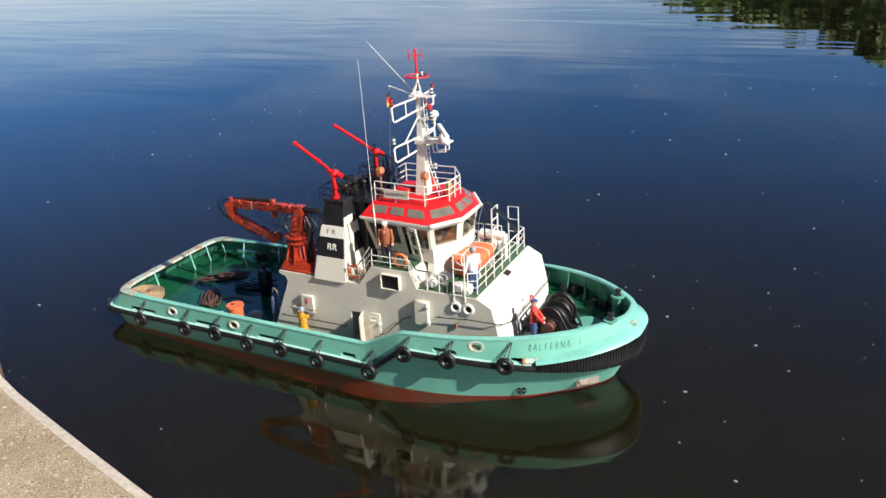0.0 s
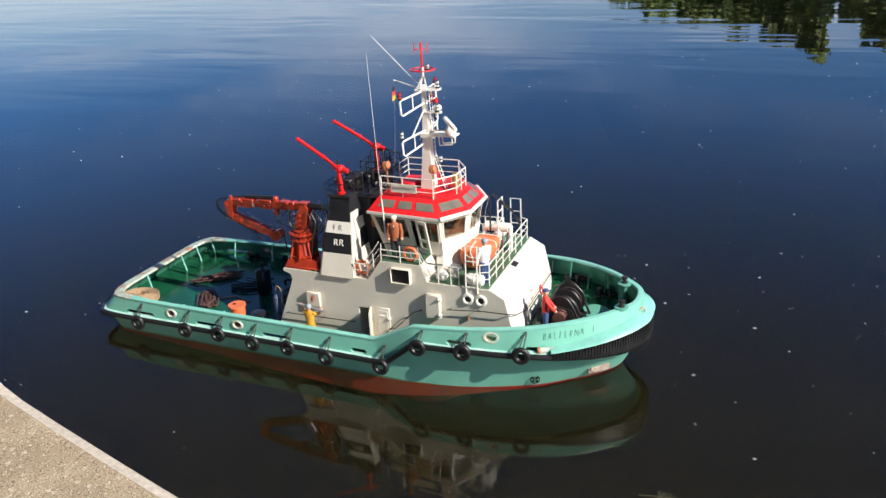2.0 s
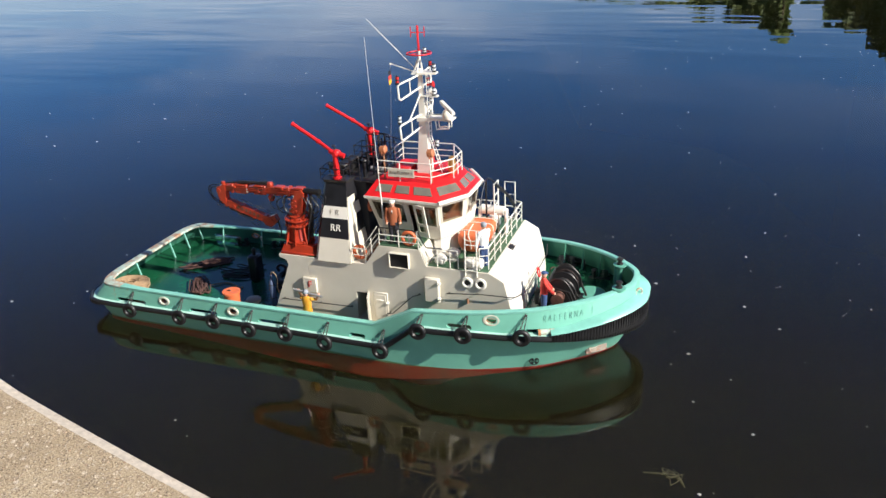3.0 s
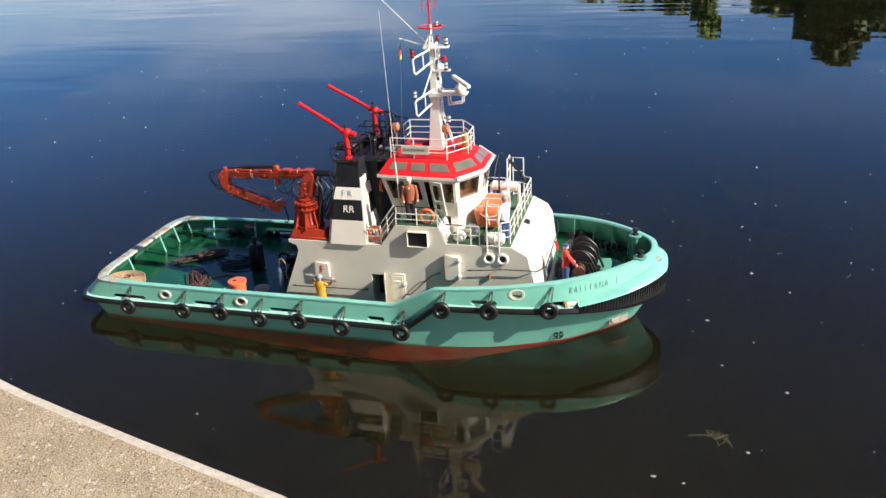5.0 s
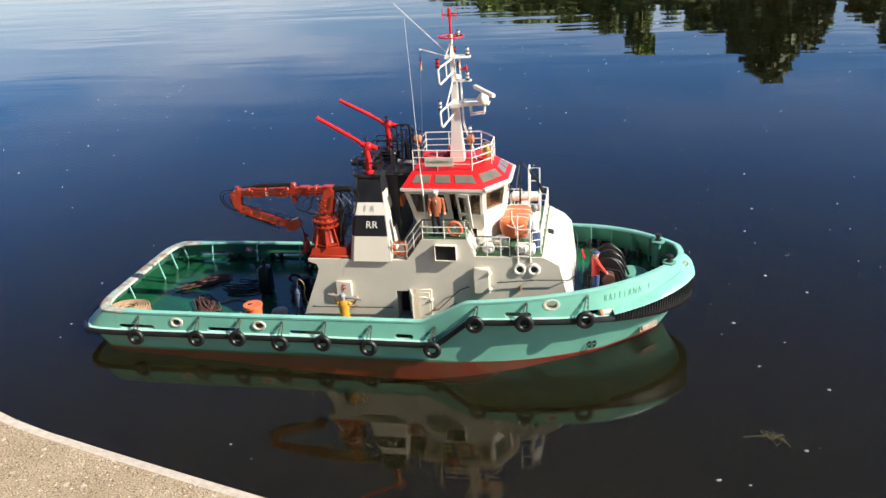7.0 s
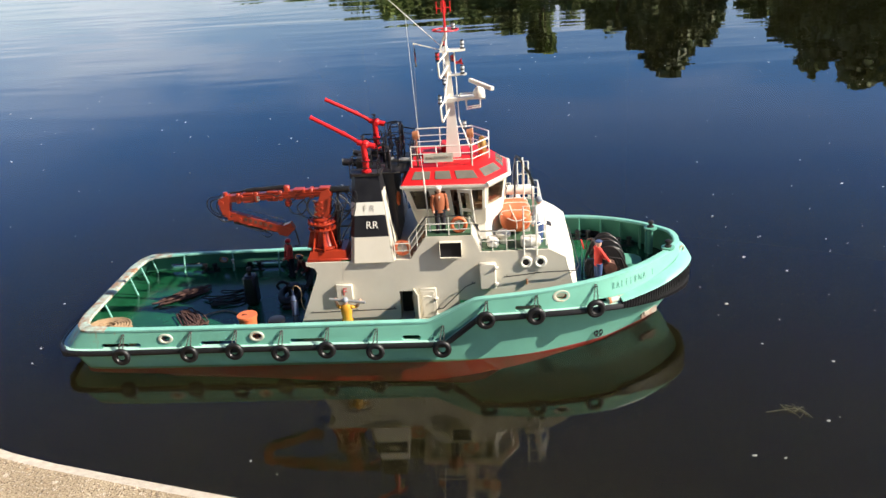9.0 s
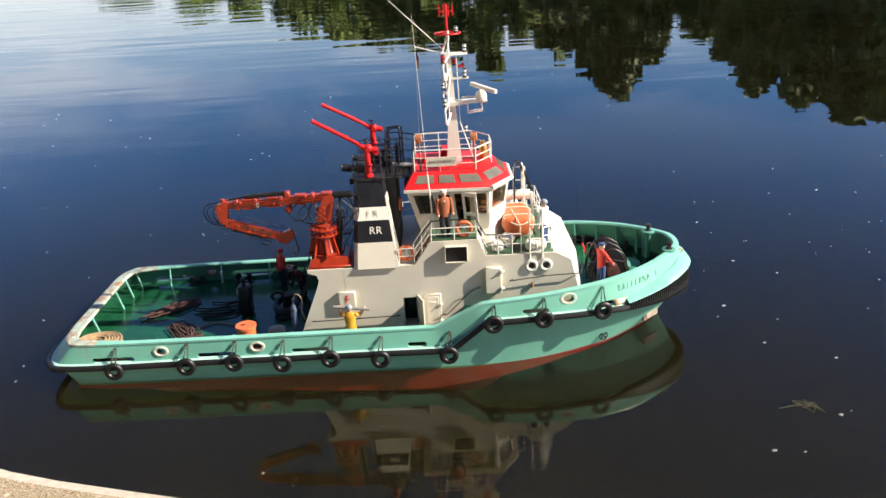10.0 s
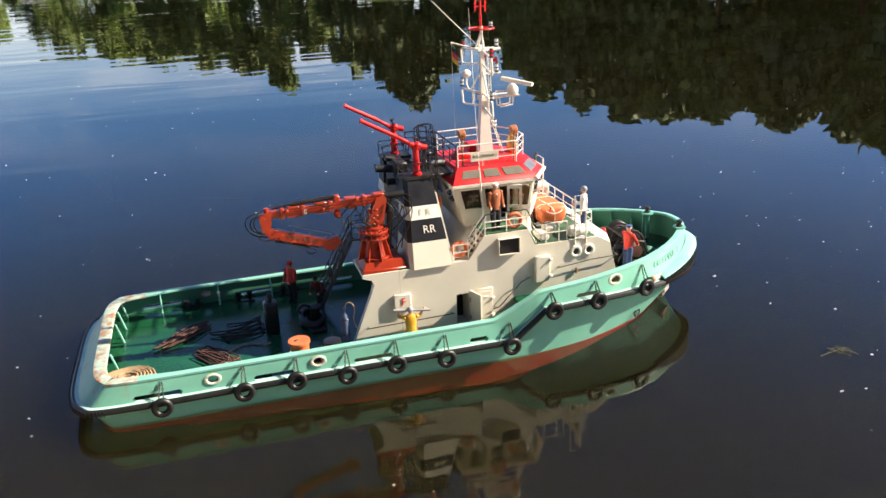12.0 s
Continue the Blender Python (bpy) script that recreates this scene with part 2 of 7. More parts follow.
def concrete_material():
    """Exposed-aggregate concrete: grey-beige paste, pale and dark pebbles, pits and stains."""
    m = bpy.data.materials.new("aggregate_concrete")
    m.use_nodes = True
    nt = m.node_tree
    p = nt.nodes["Principled BSDF"]
    tc = nt.nodes.new("ShaderNodeTexCoord")
    stain = node(nt, "ShaderNodeTexNoise", Scale=5.0, Detail=8.0, Roughness=0.65)
    grain = node(nt, "ShaderNodeTexNoise", Scale=260.0, Detail=4.0, Roughness=0.7)
    warp = node(nt, "ShaderNodeTexNoise", Scale=90.0, Detail=2.0)
    vor = node(nt, "ShaderNodeTexVoronoi", Scale=150.0, Randomness=1.0)
    vor2 = node(nt, "ShaderNodeTexVoronoi", Scale=48.0, Randomness=1.0)
    add = nt.nodes.new("ShaderNodeVectorMath")
    add.operation = "MULTIPLY_ADD"
    add.inputs[1].default_value = (0.012, 0.012, 0.012)
    nt.links.new(warp.outputs["Color"], add.inputs[0])
    nt.links.new(tc.outputs["Object"], add.inputs[2])
    for n in (stain, grain, warp):
        nt.links.new(tc.outputs["Object"], n.inputs["Vector"])
    for n in (vor, vor2):
        nt.links.new(add.outputs["Vector"], n.inputs["Vector"])
    paste = ramp(nt, [(0.25, (0.37, 0.29, 0.185)), (0.5, (0.50, 0.40, 0.265)), (0.75, (0.60, 0.50, 0.345))])
    nt.links.new(stain.outputs["Fac"], paste.inputs["Fac"])
    # each cell of the mix has its own stone colour
    sep = nt.nodes.new("ShaderNodeSeparateColor")
    nt.links.new(vor.outputs["Color"], sep.inputs["Color"])
    stone = ramp(nt, [(0.0, (0.17, 0.125, 0.085)), (0.22, (0.38, 0.29, 0.20)), (0.6, (0.54, 0.44, 0.33)), (0.85, (0.74, 0.65, 0.53)), (1.0, (0.45, 0.27, 0.17))])
    nt.links.new(sep.outputs["Red"], stone.inputs["Fac"])
    body = ramp(nt, [(0.22, 1.0), (0.42, 0.0)])
    nt.links.new(vor.outputs["Distance"], body.inputs["Fac"])
    mx = nt.nodes.new("ShaderNodeMix")
    mx.data_type = "RGBA"
    nt.links.new(body.outputs["Color"], mx.inputs["Factor"])
    nt.links.new(paste.outputs["Color"], mx.inputs["A"])
    nt.links.new(stone.outputs["Color"], mx.inputs["B"])
    sep2 = nt.nodes.new("ShaderNodeSeparateColor")
    nt.links.new(vor2.outputs["Color"], sep2.inputs["Color"])
    big = nt.nodes.new("ShaderNodeMath")
    big.operation = "MULTIPLY"
    pick = ramp(nt, [(0.72, 0.0), (0.74, 0.75)])
    shape = ramp(nt, [(0.20, 1.0), (0.34, 0.0)])
    nt.links.new(sep2.outputs["Green"], pick.inputs["Fac"])
    nt.links.new(vor2.outputs["Distance"], shape.inputs["Fac"])
    nt.links.new(pick.outputs["Color"], big.inputs[0])
    nt.links.new(shape.outputs["Color"], big.inputs[1])
    mx2 = nt.nodes.new("ShaderNodeMix")
    mx2.data_type = "RGBA"
    mx2.inputs["B"].default_value = (0.78, 0.67, 0.53, 1)
    nt.links.new(big.outputs["Value"], mx2.inputs["Factor"])
    nt.links.new(mx.outputs["Result"], mx2.inputs["A"])
    mul = nt.nodes.new("ShaderNodeMix")
    mul.data_type, mul.blend_type = "RGBA", "MULTIPLY"
    mul.inputs["Factor"].default_value = 1.0
    gr = ramp(nt, [(0.36, (0.40, 0.35, 0.28)), (0.56, (1.0, 1.0, 1.0))])
    nt.links.new(grain.outputs["Fac"], gr.inputs["Fac"])
    nt.links.new(mx2.outputs["Result"], mul.inputs["A"])
    nt.links.new(gr.outputs["Color"], mul.inputs["B"])
    nt.links.new(mul.outputs["Result"], p.inputs["Base Color"])
    p.inputs["Roughness"].default_value = 0.85
    b1 = nt.nodes.new("ShaderNodeBump")
    b1.inputs["Strength"].default_value, b1.inputs["Distance"].default_value = 0.7, 0.003
    nt.links.new(body.outputs["Color"], b1.inputs["Height"])
    b2 = nt.nodes.new("ShaderNodeBump")
    b2.inputs["Strength"].default_value, b2.inputs["Distance"].default_value = 0.6, 0.002
    nt.links.new(grain.outputs["Fac"], b2.inputs["Height"])
    nt.links.new(b1.outputs["Normal"], b2.inputs["Normal"])
    nt.links.new(b2.outputs["Normal"], p.inputs["Normal"])
    return m


def water_material():
    """Dark, peaty pond water: nearly smooth beside the quay, ruffled by the breeze further out."""
    m = bpy.data.materials.new("pond_water")
    m.use_nodes = True
    nt = m.node_tree
    nt.nodes.remove(nt.nodes["Principled BSDF"])
    out = nt.nodes["Material Output"]
    gloss = node(nt, "ShaderNodeBsdfGlossy", Roughness=0.0)
    clear = nt.nodes.new("ShaderNodeBsdfTransparent")
    clear.inputs["Color"].default_value = (0.84, 0.72, 0.54, 1)
    # light scattered back from the depth, spread out under the surface
    murk = nt.nodes.new("ShaderNodeSubsurfaceScattering")
    murk.falloff = "BURLEY"
    murk.inputs["Color"].default_value = (0.145, 0.130, 0.045, 1)
    murk.inputs["Scale"].default_value = 0.7
    murk.inputs["Radius"].default_value = (1.0, 1.0, 0.8)
    body = nt.nodes.new("ShaderNodeMixShader")
    body.inputs[0].default_value = 0.072
    top = nt.nodes.new("ShaderNodeMixShader")
    face = nt.nodes.new("ShaderNodeLayerWeight")
    face.inputs["Blend"].default_value = 0.5
    power = nt.nodes.new("ShaderNodeMath")
    power.operation = "POWER"
    power.inputs[1].default_value = 5.0
    fres = nt.nodes.new("ShaderNodeMath")
    fres.operation, fres.use_clamp = "MULTIPLY_ADD", True
    fres.inputs[1].default_value, fres.inputs[2].default_value = 0.94, 0.06
    nt.links.new(face.outputs["Facing"], power.inputs[0])
    nt.links.new(power.outputs[0], fres.inputs[0])
    nt.links.new(clear.outputs[0], body.inputs[1])
    nt.links.new(murk.outputs[0], body.inputs[2])
    nt.links.new(fres.outputs[0], top.inputs[0])
    nt.links.new(body.outputs[0], top.inputs[1])
    nt.links.new(gloss.outputs[0], top.inputs[2])
    nt.links.new(top.outputs[0], out.inputs["Surface"])
    tc = nt.nodes.new("ShaderNodeTexCoord")
    sep = nt.nodes.new("ShaderNodeSeparateXYZ")
    nt.links.new(tc.outputs["Object"], sep.inputs["Vector"])
    mp = nt.nodes.new("ShaderNodeMapping")
    mp.inputs["Scale"].default_value = (0.32, 1.25, 1.0)
    mp.inputs["Rotation"].default_value = (0, 0, radians(-8))
    nt.links.new(tc.outputs["Object"], mp.inputs["Vector"])
    wave = node(nt, "ShaderNodeTexNoise", Scale=1.3, Detail=2.5, Roughness=0.42, Distortion=0.3)
    gust = node(nt, "ShaderNodeTexNoise", Scale=0.14, Detail=2.0)
    nt.links.new(mp.outputs["Vector"], wave.inputs["Vector"])
    nt.links.new(tc.outputs["Object"], gust.inputs["Vector"])
    calm = nt.nodes.new("ShaderNodeMapRange")
    calm.inputs["From Min"].default_value, calm.inputs["From Max"].default_value = 1.0, 14.0
    calm.inputs["To Min"].default_value, calm.inputs["To Max"].default_value = 0.085, 1.0
    nt.links.new(sep.outputs["Y"], calm.inputs["Value"])
    mul = nt.nodes.new("ShaderNodeMath")
    mul.operation = "MULTIPLY"
    gr = ramp(nt, [(0.35, 0.45), (0.65, 1.0)])
    nt.links.new(gust.outputs["Fac"], gr.inputs["Fac"])
    nt.links.new(calm.outputs["Result"], mul.inputs[0])
    nt.links.new(gr.outputs["Color"], mul.inputs[1])
    h = nt.nodes.new("ShaderNodeMath")
    h.operation = "MULTIPLY"
    nt.links.new(wave.outputs["Fac"], h.inputs[0])
    nt.links.new(mul.outputs["Value"], h.inputs[1])
    b = nt.nodes.new("ShaderNodeBump")
    b.inputs["Strength"].default_value, b.inputs["Distance"].default_value = 1.0, WAVE_HEIGHT
    nt.links.new(h.outputs["Value"], b.inputs["Height"])
    for n in (gloss, face):
        nt.links.new(b.outputs["Normal"], n.inputs["Normal"])
    return m


def window_glass():
    """Thin clear glazing: it lets the room show and mirrors the sky at a slant."""
    m = bpy.data.materials.new("clear_window_glass")
    m.use_nodes = True
    nt = m.node_tree
    nt.nodes.remove(nt.nodes["Principled BSDF"])
    clear = nt.nodes.new("ShaderNodeBsdfTransparent")
    clear.inputs["Color"].default_value = (0.80, 0.79, 0.74, 1)
    gloss = node(nt, "ShaderNodeBsdfGlossy", Roughness=0.02)
    face = nt.nodes.new("ShaderNodeLayerWeight")
    face.inputs["Blend"].default_value = 0.5
    power = nt.nodes.new("ShaderNodeMath")
    power.operation = "POWER"
    power.inputs[1].default_value = 4.0
    fres = nt.nodes.new("ShaderNodeMath")
    fres.operation, fres.use_clamp = "MULTIPLY_ADD", True
    fres.inputs[1].default_value, fres.inputs[2].default_value = 0.9, 0.08
    nt.links.new(face.outputs["Facing"], power.inputs[0])
    nt.links.new(power.outputs[0], fres.inputs[0])
    mix = nt.nodes.new("ShaderNodeMixShader")
    nt.links.new(fres.outputs[0], mix.inputs[0])
    nt.links.new(clear.outputs[0], mix.inputs[1])
    nt.links.new(gloss.outputs[0], mix.inputs[2])
    nt.links.new(mix.outputs[0], nt.nodes["Material Output"].inputs["Surface"])
    return m


def pebble_material():
    """Rounded stones in the concrete, each of its own colour."""
    m = material("quay_pebbles", (0.5, 0.4, 0.3), 0.8, bump=0.3, bump_scale=300)
    nt = m.node_tree
    geo = nt.nodes.new("ShaderNodeNewGeometry")
    pick = ramp(nt, [(0.0, (0.17, 0.12, 0.075)), (0.35, (0.36, 0.27, 0.18)), (0.7, (0.52, 0.42, 0.29)), (0.9, (0.66, 0.57, 0.43)), (1.0, (0.42, 0.27, 0.16))])
    nt.links.new(geo.outputs["Random Per Island"], pick.inputs["Fac"])
    nt.links.new(pick.outputs["Color"], nt.nodes["Principled BSDF"].inputs["Base Color"])
    return m


M["glass_clear"], M["pebble"] = window_glass(), pebble_material()
WAVE_HEIGHT = 0.022
M["concrete"], M["water"] = concrete_material(), water_material()


# ---- helpers for meshes ----
def finish(bm, mat, name, smooth=True):
    me = bpy.data.meshes.new(name)
    bmesh.ops.recalc_face_normals(bm, faces=bm.faces)
    bm.to_mesh(me)
    bm.free()
    for m in (mat if isinstance(mat, (list, tuple)) else [mat]):
        me.materials.append(M[m])
    if smooth:
        me.shade_smooth()
        me.set_sharp_from_angle(angle=radians(38))
    return me


def part(name, bm, mat, parent, label="", smooth=True):
    ob = new(name, finish(bm, mat, name, smooth))
    ob.parent = parent
    return tagged(ob, label)


def thing(name, label, category, group="", kind="", bm=None, mat=None, at=None, smooth=True):
    """A top-level thing: a mesh, or an Empty at its base that holds its parts."""
    ob = new(name, finish(bm, mat, name, smooth) if bm else None)
    if at is not None:
        ob.matrix_world = at
    return tagged(ob, label, category, group, kind)


def box(bm, lo, hi, bevel=0.0, mat=0):
    c, s = [(a + b) / 2 for a, b in zip(lo, hi)], [abs(b - a) for a, b in zip(lo, hi)]
    r = bmesh.ops.create_cube(bm, size=1, matrix=Matrix.Translation(c) @ Matrix.Diagonal((*s, 1)))
    faces = {f for v in r["verts"] for f in v.link_faces}
    for f in faces:
        f.material_index = mat
    if bevel:
        edges = {e for v in r["verts"] for e in v.link_edges}
        res = bmesh.ops.bevel(bm, geom=list(edges), offset=bevel, segments=1, affect="EDGES", profile=0.5)
        for f in res["faces"]:
            f.material_index = mat
    return bm


def rod(bm, a, b, r0, r1=None, seg=8, mat=0):
    """A closed round bar from a to b."""
    a, b = Vector(a), Vector(b)
    r1 = r0 if r1 is None else r1
    d = b - a
    q = d.to_track_quat("Z", "Y").to_matrix().to_4x4()
    r = bmesh.ops.create_cone(bm, cap_ends=True, segments=seg, radius1=r0, radius2=r1, depth=d.length,
                              matrix=Matrix.Translation((a + b) / 2) @ q)
    for f in {f for v in r["verts"] for f in v.link_faces}:
        f.material_index = mat
    return bm


def pipe(bm, pts, r, seg=6, closed=False, mat=0):
    """A round tube swept along a polyline."""
    pts = [Vector(p) for p in pts]
    n = len(pts)
    rings = []
    side = None
    for i, p in enumerate(pts):
        a = pts[i - 1] if (i > 0 or closed) else p
        b = pts[(i + 1) % n] if (i < n - 1 or closed) else p
        t = (b - a).normalized()
        if side is None:
            side = t.orthogonal().normalized()
        side = (side - t * side.dot(t))
        side = side.normalized() if side.length > 1e-6 else t.orthogonal().normalized()
        up = t.cross(side)
        rings.append([bm.verts.new(p + (side * math.cos(k) + up * math.sin(k)) * r) for k in [2 * math.pi * j / seg for j in range(seg)]])
    for i in range(n if closed else n - 1):
        A, B = rings[i], rings[(i + 1) % n]
        for j in range(seg):
            bm.faces.new((A[j], A[(j + 1) % seg], B[(j + 1) % seg], B[j])).material_index = mat
    if not closed:
        bm.faces.new(rings[0][::-1]).material_index = mat
        bm.faces.new(rings[-1]).material_index = mat
    return bm


def lathe(bm, profile, centre=(0, 0, 0), seg=16, m=None, mat=0):
    """A turned body: profile is a list of (radius, height)."""
    m = (m or Matrix()).copy()
    m.translation = Vector(centre) + m.translation
    rings = []
    for r, z in profile:
        rings.append([bm.verts.new(m @ Vector((r * math.cos(a), r * math.sin(a), z))) for a in [2 * math.pi * j / seg for j in range(seg)]])
    for A, B in zip(rings, rings[1:]):
        for j in range(seg):
            bm.faces.new((A[j], A[(j + 1) % seg], B[(j + 1) % seg], B[j])).material_index = mat
    bm.faces.new(rings[0][::-1]).material_index = mat
    bm.faces.new(rings[-1]).material_index = mat
    return bm


def ball(bm, c, r, seg=10, scale=(1, 1, 1), mat=0):
    res = bmesh.ops.create_uvsphere(bm, u_segments=seg, v_segments=max(5, seg * 2 // 3), radius=r,
                                    matrix=Matrix.Translation(c) @ Matrix.Diagonal((*scale, 1)))
    for f in {f for v in res["verts"] for f in v.link_faces}:
        f.material_index = mat
    return bm


def torus(bm, c, R, r, m=None, seg=24, ring=8, squash=(1, 1), mat=0):
    """A ring of radius R and thickness r about the local z axis."""
    m = (m or Matrix()).copy()
    m.translation = Vector(c) + m.translation
    rings = []
    for i in range(seg):
        a = 2 * math.pi * i / seg
        rings.append([bm.verts.new(m @ Vector(((R + r * math.cos(b)) * math.cos(a) * squash[0], (R + r * math.cos(b)) * math.sin(a) * squash[1], r * math.sin(b))))
                      for b in [2 * math.pi * j / ring for j in range(ring)]])
    for i in range(seg):
        A, B = rings[i], rings[(i + 1) % seg]
        for j in range(ring):
            bm.faces.new((A[j], A[(j + 1) % ring], B[(j + 1) % ring], B[j])).material_index = mat
    return bm


def solid(bm, loops, cap=True, mat=0):
    """A body lofted through closed loops of the same number of points."""
    rings = [[bm.verts.new(p) for p in loop] for loop in loops]
    n = len(rings[0])
    for A, B in zip(rings, rings[1:]):
        for j in range(n):
            bm.faces.new((A[j], A[(j + 1) % n], B[(j + 1) % n], B[j])).material_index = mat
    if cap:
        bm.faces.new(rings[0][::-1]).material_index = mat
        bm.faces.new(rings[-1]).material_index = mat
    return bm


def plate(bm, corners, thick, mat=0):
    """A flat plate with thickness, behind the given corners."""
    c = [Vector(p) for p in corners]
    n = (c[1] - c[0]).cross(c[2] - c[0]).normalized() * thick
    return solid(bm, [c, [p - n for p in c]], mat=mat)


def inset(corners, by):
    """The same polygon, drawn in towards its middle by that many metres."""
    c = [Vector(p) for p in corners]
    mid = sum(c, Vector()) / len(c)
    return [p + (mid - p).normalized() * by * 1.3 for p in c]


def patch(c00, c10, c11, c01, u0, u1, v0, v1, lift=0.0):
    """Four corners of a panel within a quad, in its own fractions, lifted off it."""
    a, b, c, d = (Vector(p) for p in (c00, c10, c11, c01))
    n = (b - a).cross(d - a).normalized() * lift
    f = lambda u, v: (a * (1 - u) + b * u) * (1 - v) + (d * (1 - u) + c * u) * v + n
    return [f(u0, v0), f(u1, v0), f(u1, v1), f(u0, v1)]


def smooth_line(pts, per=6):
    """A Catmull-Rom line through points."""
    P = [Vector(p) for p in pts]
    P = [P[0] * 2 - P[1]] + P + [P[-1] * 2 - P[-2]]
    out = []
    for i in range(1, len(P) - 2):
        for k in range(per):
            t = k / per
            a, b, c, d = P[i - 1], P[i], P[i + 1], P[i + 2]
            out.append(0.5 * ((2 * b) + (c - a) * t + (2 * a - 5 * b + 4 * c - d) * t * t + (3 * b - a - 3 * c + d) * t ** 3))
    out.append(P[-2])
    return out


def lettering(text, size, m, mat, parent, name="lettering", thick=0.0006, space=1.0, slim=0.0):
    """Raised letters in the built-in font, turned into a mesh."""
    cu = bpy.data.curves.new(name, "FONT")
    cu.body, cu.size, cu.extrude, cu.align_x, cu.align_y, cu.space_character = text, size, thick, "CENTER", "CENTER", space
    cu.offset = slim
    tmp = new(name, cu)
    me = bpy.data.meshes.new_from_object(tmp.evaluated_get(bpy.context.evaluated_depsgraph_get()))
    bpy.data.objects.remove(tmp)
    me.materials.clear()
    me.materials.append(M[mat])
    ob = new(name, me)
    ob.parent = parent
    ob.matrix_local = m
    return ob


def facing(origin, right, up):
    """A pose whose x runs along right and y along up: for what lies flat on a face."""
    x = Vector(right).normalized()
    z = x.cross(Vector(up)).normalized()
    y = z.cross(x)
    m = Matrix((x, y, z)).transposed().to_4x4()
    m.translation = origin
    return m

# ---- the pond and its surroundings ----
QUAY_TOP = 0.10


def make_quay():
    """The concrete quay edge, bending gently away behind the stern."""
    edge = [(3.2, -2.10), (0.75, -1.220), (0.18, -1.005), (-0.02, -0.952), (-0.21, -0.900), (-0.40, -0.847), (-0.57, -0.798), (-0.68, -0.760), (-0.78, -0.716),
            (-0.88, -0.655), (-0.97, -0.585), (-1.2, -0.44), (-1.6, -0.26), (-2.4, 0.0)]
    back = [(-9.0, 1.5), (-9.0, -9.0), (9.0, -9.0), (9.0, -3.0)]
    loop = edge + back
    bm = bmesh.new()
    lows = [(x, y, -6.2) for x, y in loop]
    mids = [(x, y, QUAY_TOP - 0.006) for x, y in loop]
    tops = []
    for i, (x, y) in enumerate(loop):
        k = 0.024 if i < len(edge) else 0.0
        tops.append((x - k * 0.35, y - k, QUAY_TOP))
    solid(bm, [lows, mids, tops])
    for f in bm.faces:
        f.material_index = 1 if QUAY_TOP - .008 < f.calc_center_median().z < QUAY_TOP - .001 else 0
    thing("pavement", "sunlit beige concrete quay with exposed pebbles", "quay", kind="structure", bm=bm, mat=["concrete", "quay_rim"], smooth=False)
    # stones that stand proud of the worn surface
    rnd = random.Random(5)
    verts, faces = [], []
    ex, ey = [p[0] for p in edge[::-1]], [p[1] for p in edge[::-1]]
    for i in range(11000):
        x = rnd.uniform(-1.3, 1.0)
        y = float(np.interp(x, ex, ey)) - .030 - .75 * rnd.random() ** 1.3
        r = rnd.choice((.001, .0011, .0013, .0013, .0014, .0016, .0016, .002, .0022, .0026, .0034))
        a0, k = rnd.uniform(0, 6.28), len(verts)
        for ring, (q, dz) in enumerate(((1.0, -.0008), (.72, .16 * r))):
            for j in range(6):
                a = a0 + 6.283 * j / 6
                w = r * q * rnd.uniform(.75, 1.2)
                verts.append((x + w * math.cos(a) * 1.25, y + w * math.sin(a), QUAY_TOP + dz))
        verts.append((x, y, QUAY_TOP + .24 * r))
        for j in range(6):
            n = (j + 1) % 6
            faces += [(k + j, k + n, k + 6 + n, k + 6 + j), (k + 6 + j, k + 6 + n, k + 12)]
    me = bpy.data.meshes.new("pebbles")
    me.from_pydata(verts, [], faces)
    me.materials.append(M["pebble"])
    me.shade_smooth()
    tagged(new("pebbles", me), "rounded pale and brown stones in the quay concrete", "stones", kind="stuff")


POND = Vector((0.5, -2.1))      # the middle of the shore's arc


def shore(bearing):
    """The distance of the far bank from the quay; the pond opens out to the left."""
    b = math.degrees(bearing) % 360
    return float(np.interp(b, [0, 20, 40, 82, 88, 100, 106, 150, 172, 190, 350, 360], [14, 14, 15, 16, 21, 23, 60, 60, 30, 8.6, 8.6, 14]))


def make_ground():
    """One sheet to the horizon: the pond's bed and the grassy banks round it."""
    bm = bmesh.new()
    rings = []
    for k in range(9):
        ring = []
        for i in range(120):
            a = 2 * math.pi * i / 120
            s0 = shore(a)
            r = (0.5, s0 * .5, s0 - .8, s0, s0 + .6, s0 + 8, s0 + 60, 700, 3000)[k]
            z = (-6.0, -6.0, -5.0, -.05, .06, .12, .4, 2.0, 2.0)[k]
            ring.append((POND.x + math.cos(a) * r, POND.y + math.sin(a) * r, z))
        rings.append(ring)
    solid(bm, rings, cap=False)
    bm.verts.ensure_lookup_table()
    bm.faces.new(bm.verts[:120])
    for f in bm.faces:
        f.material_index = 1 if f.calc_center_median().z < -.1 else 0
    thing("ground", "grassy banks and bed of a pond", "ground", kind="structure", bm=bm, mat=["grass", "bed"])
    bm = bmesh.new()
    bm.faces.new([bm.verts.new((POND.x + math.cos(a) * (shore(a) + .3), POND.y + math.sin(a) * (shore(a) + .3), 0)) for a in [2 * math.pi * i / 120 for i in range(120)]])
    thing("water", "dark still pond water mirroring sky and trees", "water", kind="structure", bm=bm, mat="water")


